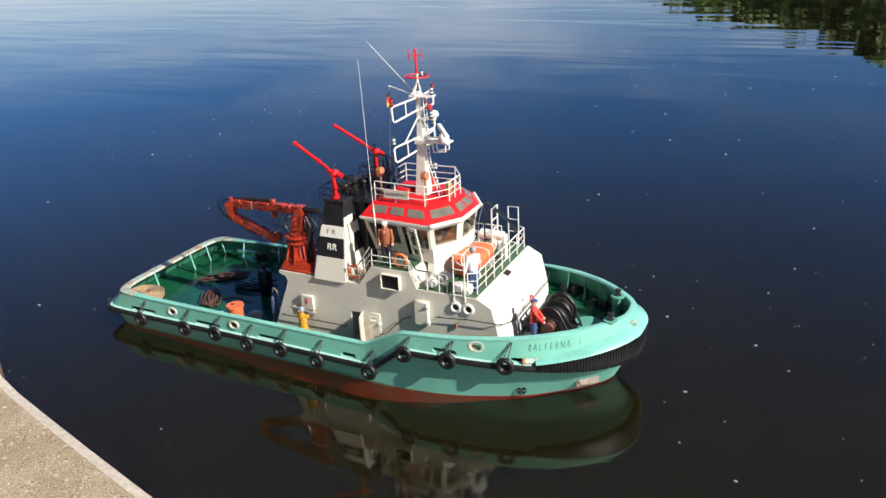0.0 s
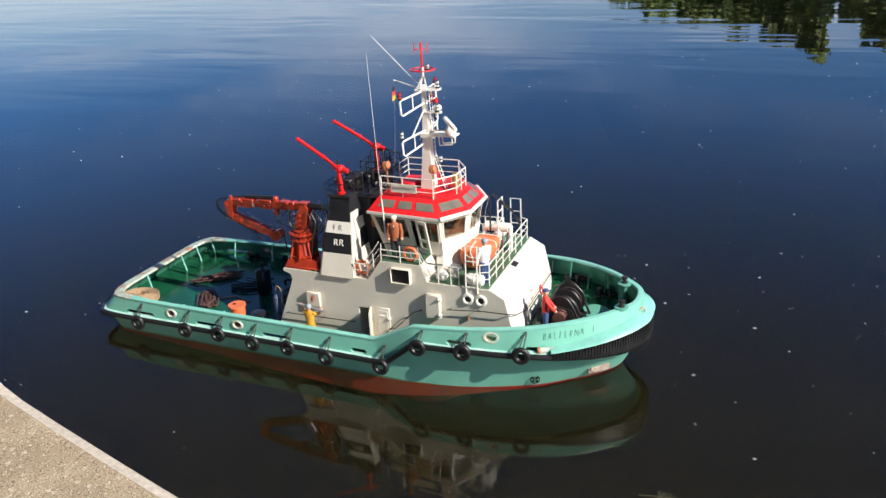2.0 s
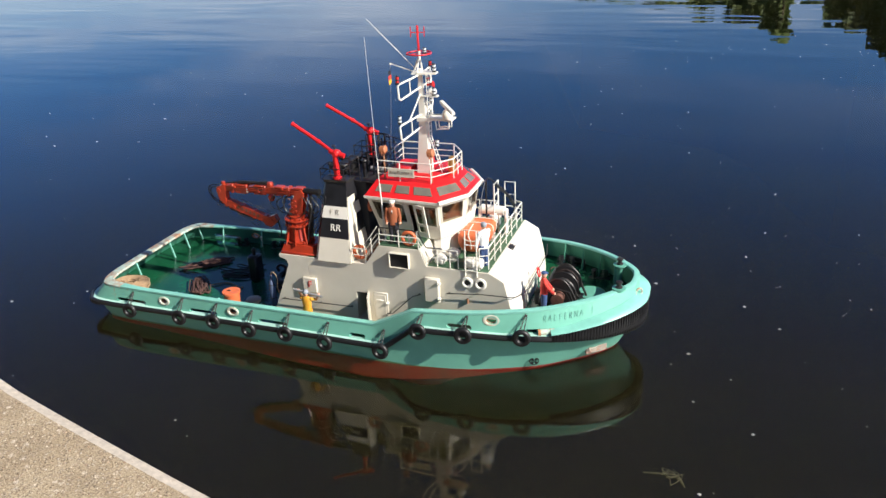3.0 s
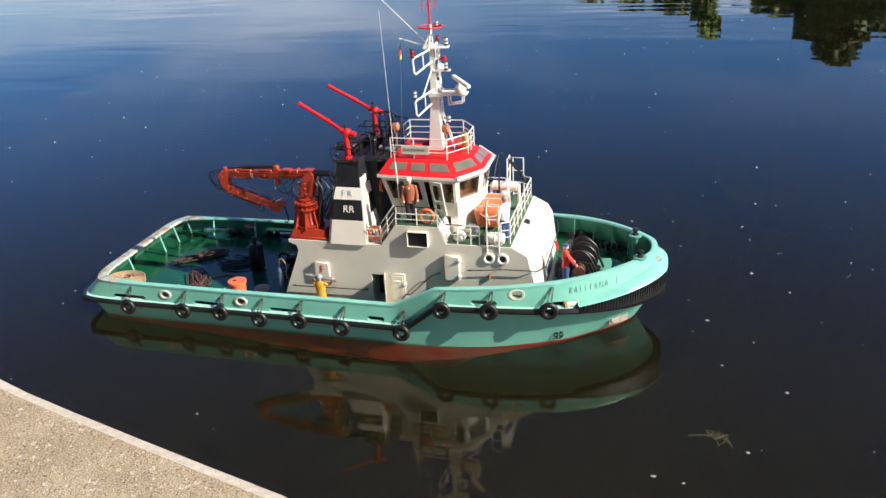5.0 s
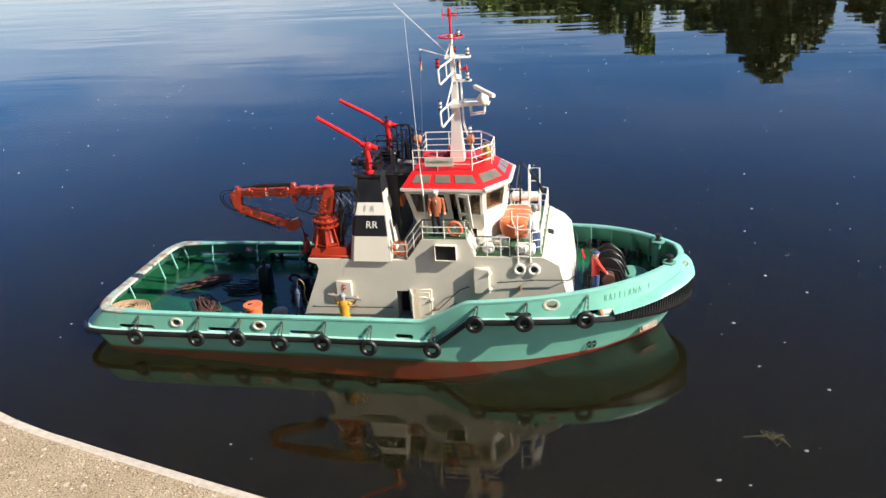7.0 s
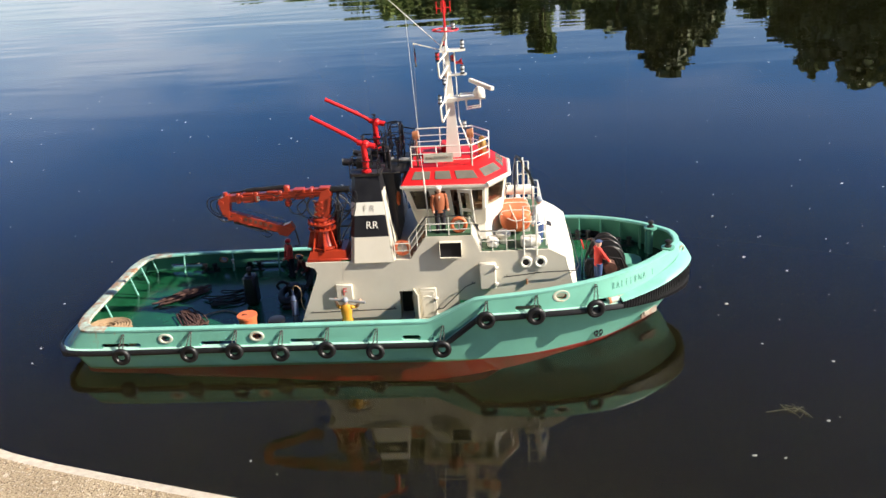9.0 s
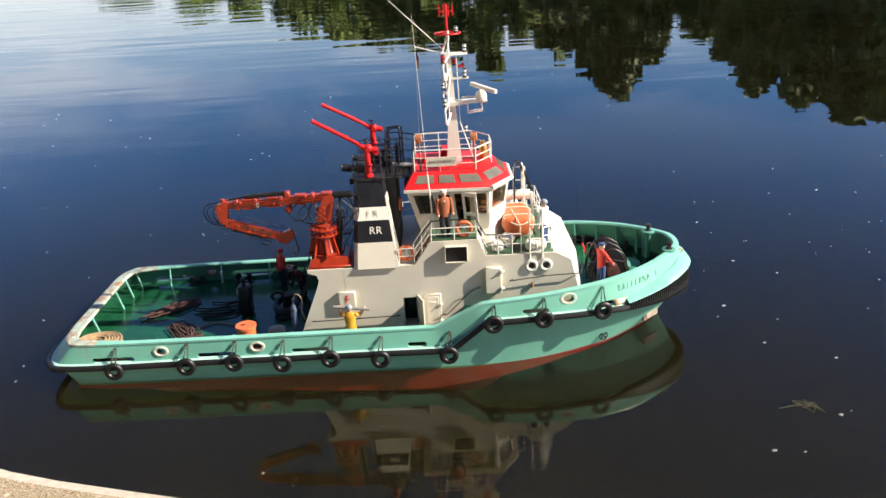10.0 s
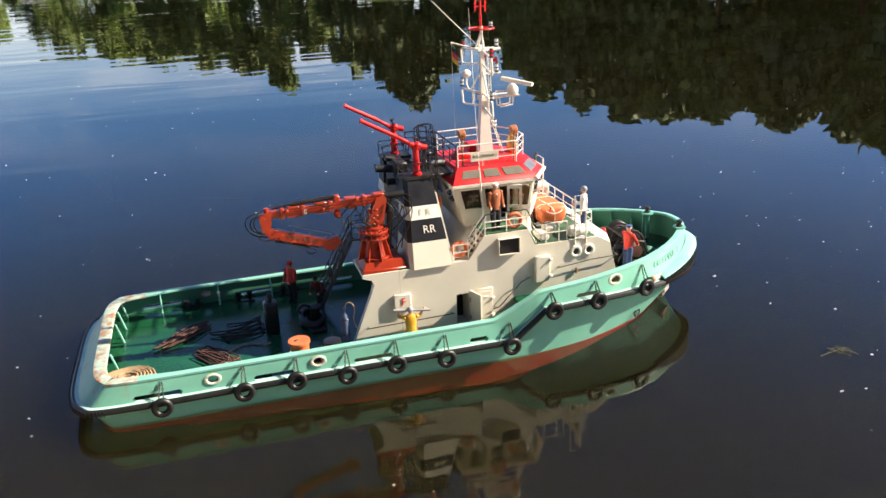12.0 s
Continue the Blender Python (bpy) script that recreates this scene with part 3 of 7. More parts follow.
def make_tree(x, y, height, spread, mat, rnd, leaves=1500):
    """A tapered trunk with limbs, and a ragged crown of leaf clumps with gaps in it, hanging low over the bank."""
    base = Matrix.Translation((x, y, 0.08))
    tree = thing("tree", "leafy green broadleaf tree on the bank", "tree", group="trees round the pond", at=base)
    bm = bmesh.new()
    pts = smooth_line([(0, 0, 0), (rnd.uniform(-.2, .2), 0, height * .3), (rnd.uniform(-.4, .4), rnd.uniform(-.3, .3), height * .6), (0, 0, height * .9)], 3)
    for i, (a, b) in enumerate(zip(pts, pts[1:])):
        k = 1 - i / len(pts)
        rod(bm, a, b, height * .022 * k + .03, height * .022 * (k - 1 / len(pts)) + .03, 7)
    blobs = []
    for i in range(26):
        f = rnd.uniform(0.08, 0.92)
        a = rnd.uniform(0, 2 * math.pi)
        reach = spread * (1.1 - 0.85 * f ** 1.6) * rnd.uniform(0.35, 1.0)
        tip = Vector((math.cos(a) * reach, math.sin(a) * reach, height * f))
        rod(bm, (0, 0, height * f * 0.75), tip, height * .009, height * .003, 5)
        blobs.append((tip, rnd.uniform(.20, .42) * spread))
    blobs += [(Vector((0, 0, height * .93)), spread * .20), (Vector((0, 0, height * .6)), spread * .55), (Vector((0, 0, height * .35)), spread * .7)]
    part("trunk", bm, "bark", tree)
    verts, faces = [], []
    for i in range(leaves):
        c, r = blobs[rnd.randrange(len(blobs))]
        d = Vector((rnd.gauss(0, 1), rnd.gauss(0, 1), rnd.gauss(0, .8))).normalized() * r * (rnd.random() ** 0.4)
        p = c + d
        if p.z < 0.1:
            continue
        s = rnd.uniform(.16, .42) * (height / 10) ** 0.5
        n = Vector((rnd.gauss(0, 1), rnd.gauss(0, 1), rnd.gauss(0, 1))).normalized()
        u = n.orthogonal().normalized() * s
        w = n.cross(u) * 0.62
        k = len(verts)
        verts += [p - u, p - u * .2 - w, p + u, p - u * .1 + w, p + n * s * .25]
        faces += [(k, k + 1, k + 4), (k + 1, k + 2, k + 4), (k + 2, k + 3, k + 4), (k + 3, k, k + 4)]
    me = bpy.data.meshes.new("crown")
    me.from_pydata([tuple(v) for v in verts], [], faces)
    me.materials.append(M[mat])
    crown = new("crown", me)
    crown.parent = tree


def make_trees():
    rnd = random.Random(7)
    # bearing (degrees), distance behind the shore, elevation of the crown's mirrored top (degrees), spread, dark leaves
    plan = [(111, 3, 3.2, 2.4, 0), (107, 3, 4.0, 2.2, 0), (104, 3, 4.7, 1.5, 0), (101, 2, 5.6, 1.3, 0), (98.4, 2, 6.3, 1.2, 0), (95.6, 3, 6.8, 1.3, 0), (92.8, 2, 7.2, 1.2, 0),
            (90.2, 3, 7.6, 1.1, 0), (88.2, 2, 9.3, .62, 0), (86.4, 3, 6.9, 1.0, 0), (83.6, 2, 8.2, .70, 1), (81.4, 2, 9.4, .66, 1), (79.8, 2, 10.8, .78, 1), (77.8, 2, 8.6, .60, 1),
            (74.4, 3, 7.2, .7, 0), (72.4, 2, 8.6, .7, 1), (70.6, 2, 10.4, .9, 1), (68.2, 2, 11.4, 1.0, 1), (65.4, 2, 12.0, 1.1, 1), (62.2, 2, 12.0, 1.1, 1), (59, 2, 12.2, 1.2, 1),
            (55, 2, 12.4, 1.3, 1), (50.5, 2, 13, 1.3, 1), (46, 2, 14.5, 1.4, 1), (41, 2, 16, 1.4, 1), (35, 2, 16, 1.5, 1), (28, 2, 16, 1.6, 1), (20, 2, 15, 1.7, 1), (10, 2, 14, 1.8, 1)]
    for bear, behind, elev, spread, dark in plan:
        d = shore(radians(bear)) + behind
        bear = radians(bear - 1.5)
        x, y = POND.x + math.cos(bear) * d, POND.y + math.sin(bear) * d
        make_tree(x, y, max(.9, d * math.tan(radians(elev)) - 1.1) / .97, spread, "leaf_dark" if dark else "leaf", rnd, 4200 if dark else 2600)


def make_sky_blocking_trees():
    """Unseen trees, added behind the quay to keep low sky light off starboard."""
    rnd = random.Random(17)
    for k in range(11):
        bear = radians(-62 - 11 * k)
        dist = rnd.uniform(11.5, 13.5)
        make_tree(.3 + math.cos(bear) * dist, -2.0 + math.sin(bear) * dist if k < 9 else -2.0 + math.sin(bear) * dist, rnd.uniform(7.0, 8.5), rnd.uniform(2.2, 2.7), "leaf_dark", rnd, 2600)


make_sky_blocking_trees()
make_ground()
make_quay()
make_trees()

# ---- the tug's hull ----
tug = thing("model_tugboat", "model harbour tug, turquoise hull, red bottom, cream house", "model boat")

CAP = [(-.800, 0), (-.800, .10), (-.797, .185), (-.778, .238), (-.725, .260), (-.45, .266), (-.1, .267), (.165, .268), (.285, .270), (.45, .266),
       (.60, .235), (.71, .180), (.79, .112), (.838, .050), (.848, 0)]
BELT = [(-.856, 0), (-.856, .10), (-.850, .19), (-.828, .248), (-.765, .278), (-.45, .281), (-.1, .284), (.205, .289), (.292, .291), (.45, .286),
        (.62, .257), (.745, .197), (.825, .125), (.864, .058), (.870, 0)]
LINE = [(-.808, 0), (-.808, .10), (-.802, .188), (-.782, .236), (-.73, .256), (-.45, .262), (-.1, .265), (.2, .270), (.3, .267), (.45, .246),
        (.60, .190), (.69, .126), (.75, .074), (.785, .032), (.800, 0)]


def cap_z(x):
    return float(np.interp(x, [-.9, .165, .285, .4, .53, .7, .86], [.112, .112, .171, .181, .192, .204, .214]))


def belt_z(x):
    return float(np.interp(x, [-.9, .205, .292, .45, .62, .75, .89], [.058, .058, .130, .134, .132, .124, .114]))


def paint_z(x):
    return float(np.interp(x, [-.9, .20, .40, .55, .9], [-.006, -.006, .001, .006, .006]))


def hull_loop(ctrl, zf=None, z=0.0, per=7):
    """A closed outline round the hull, starboard side first, from the stern to the bow and back along port."""
    side = smooth_line([(x, -y, 0) for x, y in ctrl], per)
    pts = [Vector((p.x, min(p.y, 0.0), zf(p.x) if zf else z)) for p in side]
    return pts + [Vector((p.x, -p.y, p.z)) for p in reversed(pts[1:-1])]


def drawn_in(loop, d, dz=0.0):
    n, out = len(loop), []
    for i, p in enumerate(loop):
        t = loop[(i + 1) % n] - loop[i - 1]
        nrm = Vector((t.y, -t.x, 0)).normalized()
        out.append(p - nrm * (d(p) if callable(d) else d) + Vector((0, 0, dz)))
    return out


def ring_solid(bm, loops, mat=0):
    rings = [[bm.verts.new(p) for p in loop] for loop in loops]
    n = len(rings[0])
    for A, B in zip(rings, rings[1:] + rings[:1]):
        for j in range(n):
            bm.faces.new((A[j], A[(j + 1) % n], B[(j + 1) % n], B[j])).material_index = mat
    return bm


belt_loop, cap_loop, water_loop = hull_loop(BELT, belt_z), hull_loop(CAP, cap_z), hull_loop(LINE)


def cut(ob, cutters):
    """Takes the cutter meshes away from ob for good."""
    bm = bmesh.new()
    for f in cutters:
        f(bm)
    bmesh.ops.recalc_face_normals(bm, faces=bm.faces)
    me = bpy.data.meshes.new("cutter")
    bm.to_mesh(me)
    bm.free()
    tool = new("cutter", me)
    mod = ob.modifiers.new("openings", "BOOLEAN")
    mod.operation, mod.solver, mod.object = "DIFFERENCE", "EXACT", tool
    bpy.context.view_layer.update()
    made = bpy.data.meshes.new_from_object(ob.evaluated_get(bpy.context.evaluated_depsgraph_get()))
    ob.modifiers.clear()
    ob.data = made
    bpy.data.objects.remove(tool)
    made.shade_smooth()
    made.set_sharp_from_angle(angle=radians(38))


HAWSES = [(-.536, .0875), (-.290, .0875), (.505, .170)]
SLOTS = [(-.715, -.605, .0705), (-.445, -.345, .0705), (-.205, -.105, .0705), (.092, .143, .0715), (.385, .455, .1465), (.592, .665, .1445)]


def side_y(x, z):
    """The half-breadth of the bulwark's outer face."""
    xs = [p[0] for p in BELT[4:]]
    cs = [p[0] for p in CAP[4:]]
    b = float(np.interp(x, xs, [p[1] for p in BELT[4:]])) - 0.010
    c = float(np.interp(x, cs, [p[1] for p in CAP[4:]]))
    f = (z - belt_z(x)) / max(1e-4, cap_z(x) - belt_z(x))
    return b + (c - b) * f


def make_hull():
    bm = bmesh.new()
    def under(k, zf):
        # the sides run straight down amidships and fine away under the bow
        return [Vector((p.x - .35 * k * max(0, p.x - .5) if p.x > .5 else p.x, p.y * max(.03, 1 - k * (.30 + 1.1 * max(0, p.x - .25))), zf(p.x))) for p in water_loop]

    def turn(x):
        return float(np.interp(x, [-.81, -.6, -.4, -.1, .15, .35, .5, .65, .83], [-.014, -.022, -.034, -.058, -.064, -.038, -.014, -.004, -.002]))
    paint = []
    for a, b in zip(water_loop, belt_loop):
        v = a.lerp(b, paint_z(a.x) / belt_z(a.x) * (0.75 if a.x > .3 else 0.6))
        paint.append(Vector((v.x, v.y, paint_z(a.x))))
    keel = under(1.5, lambda x: float(np.interp(x, [-.81, -.6, .3, .55, .83], [-.03, -.10, -.15, -.06, -.010])))
    solid(bm, [keel, under(.45, lambda x: turn(x) * 1.25 - .002), under(.10, lambda x: turn(x) * 1.08 - .001), under(.03, turn), paint], cap=False)
    bm.faces.new([v for v in bm.verts][:len(keel)][::-1])
    part("hull_bottom", bm, "red_bottom", tug, "oxide-red antifouling paint below the waterline")
    bm = bmesh.new()
    mid = [p.lerp(q, .5) for p, q in zip(paint, drawn_in(belt_loop, .016, -.009))]
    solid(bm, [paint, mid, [p + Vector((0, 0, -.009)) for p in drawn_in(belt_loop, .016)], [p + Vector((0, 0, -.005)) for p in drawn_in(belt_loop, .013)], [p + Vector((0, 0, -.002)) for p in drawn_in(belt_loop, .001)], [p + Vector((0, 0, 0)) for p in drawn_in(belt_loop, .02)]], cap=False)
    part("topside_shell", bm, "teal", tug)
    # ledge of the strake, its wear and sun glare both in the pale colour; black rubbing belt on its edge
    bm = bmesh.new()
    ring_solid(bm, [drawn_in(belt_loop, 0, -.003), drawn_in(belt_loop, .001, .005), drawn_in(belt_loop, .016, .0075), drawn_in(belt_loop, .016, -.003)])
    part("strake", bm, "strake", tug, "worn ledge above the rubbing belt, sun glare painted in")
    bm = bmesh.new()
    edge = drawn_in(belt_loop, -.002, -.001)
    split = next(i for i, p in enumerate(edge) if p.x > .664)
    back = next(i for i in range(split, len(edge)) if edge[i].x < .664)
    pipe(bm, edge[back:] + edge[:split], .0078, 8)
    part("rubbing_belt", bm, "rubber", tug, "black rubber belt")
    bm = bmesh.new()
    run = [p for p in edge[back:] + edge[:split] if p.x < -.765]
    for a, b in zip(run, run[1:]):
        for k in range(max(1, int((b - a).length / .0062))):
            p = a.lerp(b, k / max(1, int((b - a).length / .0062)))
            q = p + (p - Vector((-.5, 0, p.z))).normalized() * .0072
            rod(bm, q + Vector((0, 0, -.0085)), q + Vector((0, 0, .0065)), .0019, seg=5)
    part("stern_ribs", bm, "rubber", tug, "ribs of the black stern fender")
    # bulwark: outer skin, thickness, inner skin
    bm = bmesh.new()
    foot = drawn_in(belt_loop, .010, .006)
    inner_foot = [Vector((p.x, p.y, (.05 if p.x < .24 else .125))) for p in drawn_in(foot, .010)]
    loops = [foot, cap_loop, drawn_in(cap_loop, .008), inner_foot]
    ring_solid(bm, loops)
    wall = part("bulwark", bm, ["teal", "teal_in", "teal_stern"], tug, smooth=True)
    cutters = []
    for x, z in HAWSES:
        for s in (-1, 1):
            y = s * side_y(x, z)
            m = Matrix.Translation((x, y, z)) @ Matrix.Rotation(radians(90), 4, "X")
            cutters.append(lambda b, m=m: bmesh.ops.create_cone(b, cap_ends=True, segments=24, radius1=.0105, radius2=.0105, depth=.06,
                                                                 matrix=m @ Matrix.Diagonal((1.35, .85, 1, 1))))
    for x0, x1, z in SLOTS:
        for s in (-1, 1):
            y = s * side_y((x0 + x1) / 2, z)
            cutters.append(lambda b, x0=x0, x1=x1, z=z, y=y: box(b, (x0, y - .03, z - .0066), (x1, y + .03, z + .0070), .006))
    cut(wall, cutters)
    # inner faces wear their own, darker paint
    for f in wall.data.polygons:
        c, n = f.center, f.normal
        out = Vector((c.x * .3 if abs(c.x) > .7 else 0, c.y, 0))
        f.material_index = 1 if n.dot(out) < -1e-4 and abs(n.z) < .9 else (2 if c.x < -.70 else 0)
    bm = bmesh.new()
    wide = lambda p: float(np.interp(p.x, [-.76, -.70, -.62], [.026, .020, .0125]))
    ring_solid(bm, [drawn_in(cap_loop, -.002, -.003), drawn_in(cap_loop, -.002, .002), drawn_in(cap_loop, .001, .0035), drawn_in(cap_loop, wide, .0035),
                    drawn_in(cap_loop, lambda p: wide(p) + .002, .001), drawn_in(cap_loop, lambda p: wide(p) + .002, -.003)])
    for f in bm.faces:
        f.material_index = 1 if f.calc_center_median().x < -.69 else 0
    part("cap_rail", bm, ["cap", "cap_rust"], tug, "pale cap rail, chipped and rusty round the stern")
    # decks
    bm = bmesh.new()
    inner = [Vector((p.x, p.y, .056)) for p in drawn_in(foot, .009)]
    aft = [p for p in inner if p.x < .20]
    solid(bm, [[p - Vector((0, 0, .01)) for p in aft], aft])
    part("aft_deck", bm, "deck", tug, "glossy dark green deck with wet patches")
    bm = bmesh.new()
    fore = [Vector((p.x, p.y, .136)) for p in drawn_in(foot, .008) if p.x > .24]
    solid(bm, [[p - Vector((0, 0, .01)) for p in fore], fore])
    part("fore_deck", bm, "deck", tug, "dark green foredeck")
    # hawse rings
    for x, z in HAWSES:
        for s in (-1, 1):
            bm = bmesh.new()
            lean = math.atan2(side_y(x, z - .01) - side_y(x, z + .01), .02)
            yaw = math.atan2(side_y(x + .02, z) - side_y(x - .02, z), .04)
            m = Matrix.Rotation(s * yaw, 4, "Z") @ Matrix.Rotation(radians(90) + s * lean, 4, "X")
            torus(bm, (x, s * (side_y(x, z) + .001), z), .0120 if x < 0 else 0.0140, .0036 if x < 0 else .0040, m=m, squash=(1.34, .92))
            ring = part("hawse_ring", bm, "hawse", tug, "pale rust-streaked mooring hole rim")
            bm = bmesh.new()
            q = Matrix.Translation((x, s * (side_y(x, z) - .001), z)) @ m
            deep = s * .011
            ring_solid(bm, [[q @ Vector((1.3 * r * math.cos(a), .88 * r * math.sin(a), d)) for a in [2 * math.pi * k / 20 for k in range(20)]]
                            for r, d in ((.0118, 0), (.0118, deep), (.0095, deep), (.0095, 0))])
            part("sleeve", bm, "rust", ring, "rusty inside of the mooring hole")
    # stays inside the aft bulwark
    for x, y in [(-.768, y) for y in (-.10, .076, .16, .241)] + [(x, s * .246) for s in (-1, 1) for x in (-.66, -.5, -.35)]:
        bm = bmesh.new()
        inx, iny = (.014, 0) if x < -.7 else (0, -.014 if y > 0 else .014)
        rod(bm, (x + inx, y + iny, .056), (x, y, .112), .0028, seg=6)
        part("bulwark_stay", bm, "cap", tug)
    for x in (.60, .66, .715, .765):
        for s in (-1, 1):
            bm = bmesh.new()
            y = side_y(x, .17) - .018
            plate(bm, [(x, s * y, .136), (x, s * (y - .03), .136), (x, s * (y - .004), .198)], .003)
            part("bulwark_stay", bm, "teal_in", tug)


def make_bow_fender():
    """Ribbed black rubber round the bow."""
    bm = bmesh.new()
    pts = [p for p in belt_loop if p.x > .645]
    pts.sort(key=lambda p: math.atan2(p.y, p.x - .4))
    n = len(pts)
    path = []
    for i, p in enumerate(pts):
        a, b = pts[max(0, i - 1)], pts[min(n - 1, i + 1)]
        t = (b - a)
        nrm = Vector((t.y, -t.x, 0)).normalized()
        path.append((p, nrm))
    rows = []
    for (p, nrm) in path:
        grow = min(1.0, max(0.0, (p.x - .645) / .215)) ** 1.15
        up, dn = .009 + .043 * grow, .010 + .004 * grow
        rows.append([bm.verts.new(p + nrm * o + Vector((0, 0, dz))) for o, dz in ((-.016, -dn), (.001, -dn), (.004 + .004 * grow, 0), (.003 + .003 * grow, up), (-.016, up))])
    for A, B in zip(rows, rows[1:]):
        for j in range(4):
            bm.faces.new((A[j], A[j + 1], B[j + 1], B[j]))
    bm.faces.new(rows[0])
    bm.faces.new(rows[-1][::-1])
    fender = part("bow_fender", bm, "rubber", tug, "ribbed black rubber bow fender")
    bm = bmesh.new()
    lengths = [0.0]
    for (p, _), (q, _) in zip(path, path[1:]):
        lengths.append(lengths[-1] + (q - p).length)
    count = int(lengths[-1] / .0082)
    for k in range(count + 1):
        s = lengths[-1] * k / count
        i = min(n - 2, max(0, int(np.searchsorted(lengths, s)) - 1))
        f = (s - lengths[i]) / (lengths[i + 1] - lengths[i])
        p, nrm = path[i][0].lerp(path[i + 1][0], f), path[i][1].lerp(path[i + 1][1], f).normalized()
        grow = min(1.0, max(0.0, (p.x - .645) / .215)) ** 1.15
        up, dn = .008 + .043 * grow, .009 + .004 * grow
        rod(bm, p + nrm * (.0015 + .003 * grow) + Vector((0, 0, -dn)), p + nrm * (.0046 + .003 * grow) + Vector((0, 0, up)), .0029, seg=5)
    part("ribs", bm, "rubber", fender)
    # the turquoise shoulder over the fender
    bm = bmesh.new()
    rows = []
    for (p, nrm) in path:
        grow = min(1.0, max(0.0, (p.x - .645) / .215)) ** 1.15
        up = .009 + .043 * grow
        rows.append([bm.verts.new(p + nrm * o + Vector((0, 0, dz))) for o, dz in ((-.020, up - .004), (.005 + .005 * grow, up + .0005), (.004 + .004 * grow, up + .004), (-.004, up + .007 + .004 * grow), (-.022, up + .010 + .006 * grow))])
    for A, B in zip(rows, rows[1:]):
        for j in range(4):
            bm.faces.new((A[j], A[j + 1], B[j + 1], B[j]))
    bm.faces.new(rows[0])
    bm.faces.new(rows[-1][::-1])
    part("bow_shoulder", bm, "cap", tug, "pale turquoise shoulder above the bow fender")


TYRES = [(.590, .139), (.438, .136), (.312, .131), (.197, .051), (.024, .048), (-.103, .056), (-.225, .050), (-.347, .059), (-.469, .054), (-.653, .051)]


def make_tyres():
    for s in (-1, 1):
        for x, z in TYRES:
            xs = [p[0] for p in BELT[4:]]
            y = s * (float(np.interp(x, xs, [p[1] for p in BELT[4:]])) + .0145)
            yaw = math.atan2(float(np.interp(x + .03, xs, [p[1] for p in BELT[4:]])) - float(np.interp(x - .03, xs, [p[1] for p in BELT[4:]])), .06)
            t = thing("tyre_fender", "black rubber tyre fender hung on chains over the side", "fender", group="tyre fenders")
            bm = bmesh.new()
            m = Matrix.Rotation(s * yaw, 4, "Z") @ Matrix.Rotation(radians(90), 4, "X")
            torus(bm, (x, y, z), .0178, .0070, m=m, seg=28, ring=10)
            torus(bm, (x, y, z), .0164, .0072, m=m, seg=28, ring=6)
            part("tyre", bm, "rubber", t)
            yb = s * (side_y(x, min(cap_z(x) - .008, z + .05)) + .002)
            for dx in (-.006, .006):
                bm = bmesh.new()
                a, b = Vector((x + dx, y, z + .016)), Vector((x + dx * .3 + .004, yb, min(cap_z(x) - .006, z + .052)))
                k = 9
                for i in range(k):
                    p = a.lerp(b, (i + .5) / k)
                    torus(bm, p, .0026, .0010, m=(b - a).to_track_quat("X", "Z" if i % 2 else "Y").to_matrix().to_4x4(), seg=8, ring=4, squash=(1.2, .7))
                part("chain", bm, "iron", t)


make_hull()
make_bow_fender()
make_tyres()

# ---- deckhouse ----
YH = .196     # half width of the deckhouse
house = None


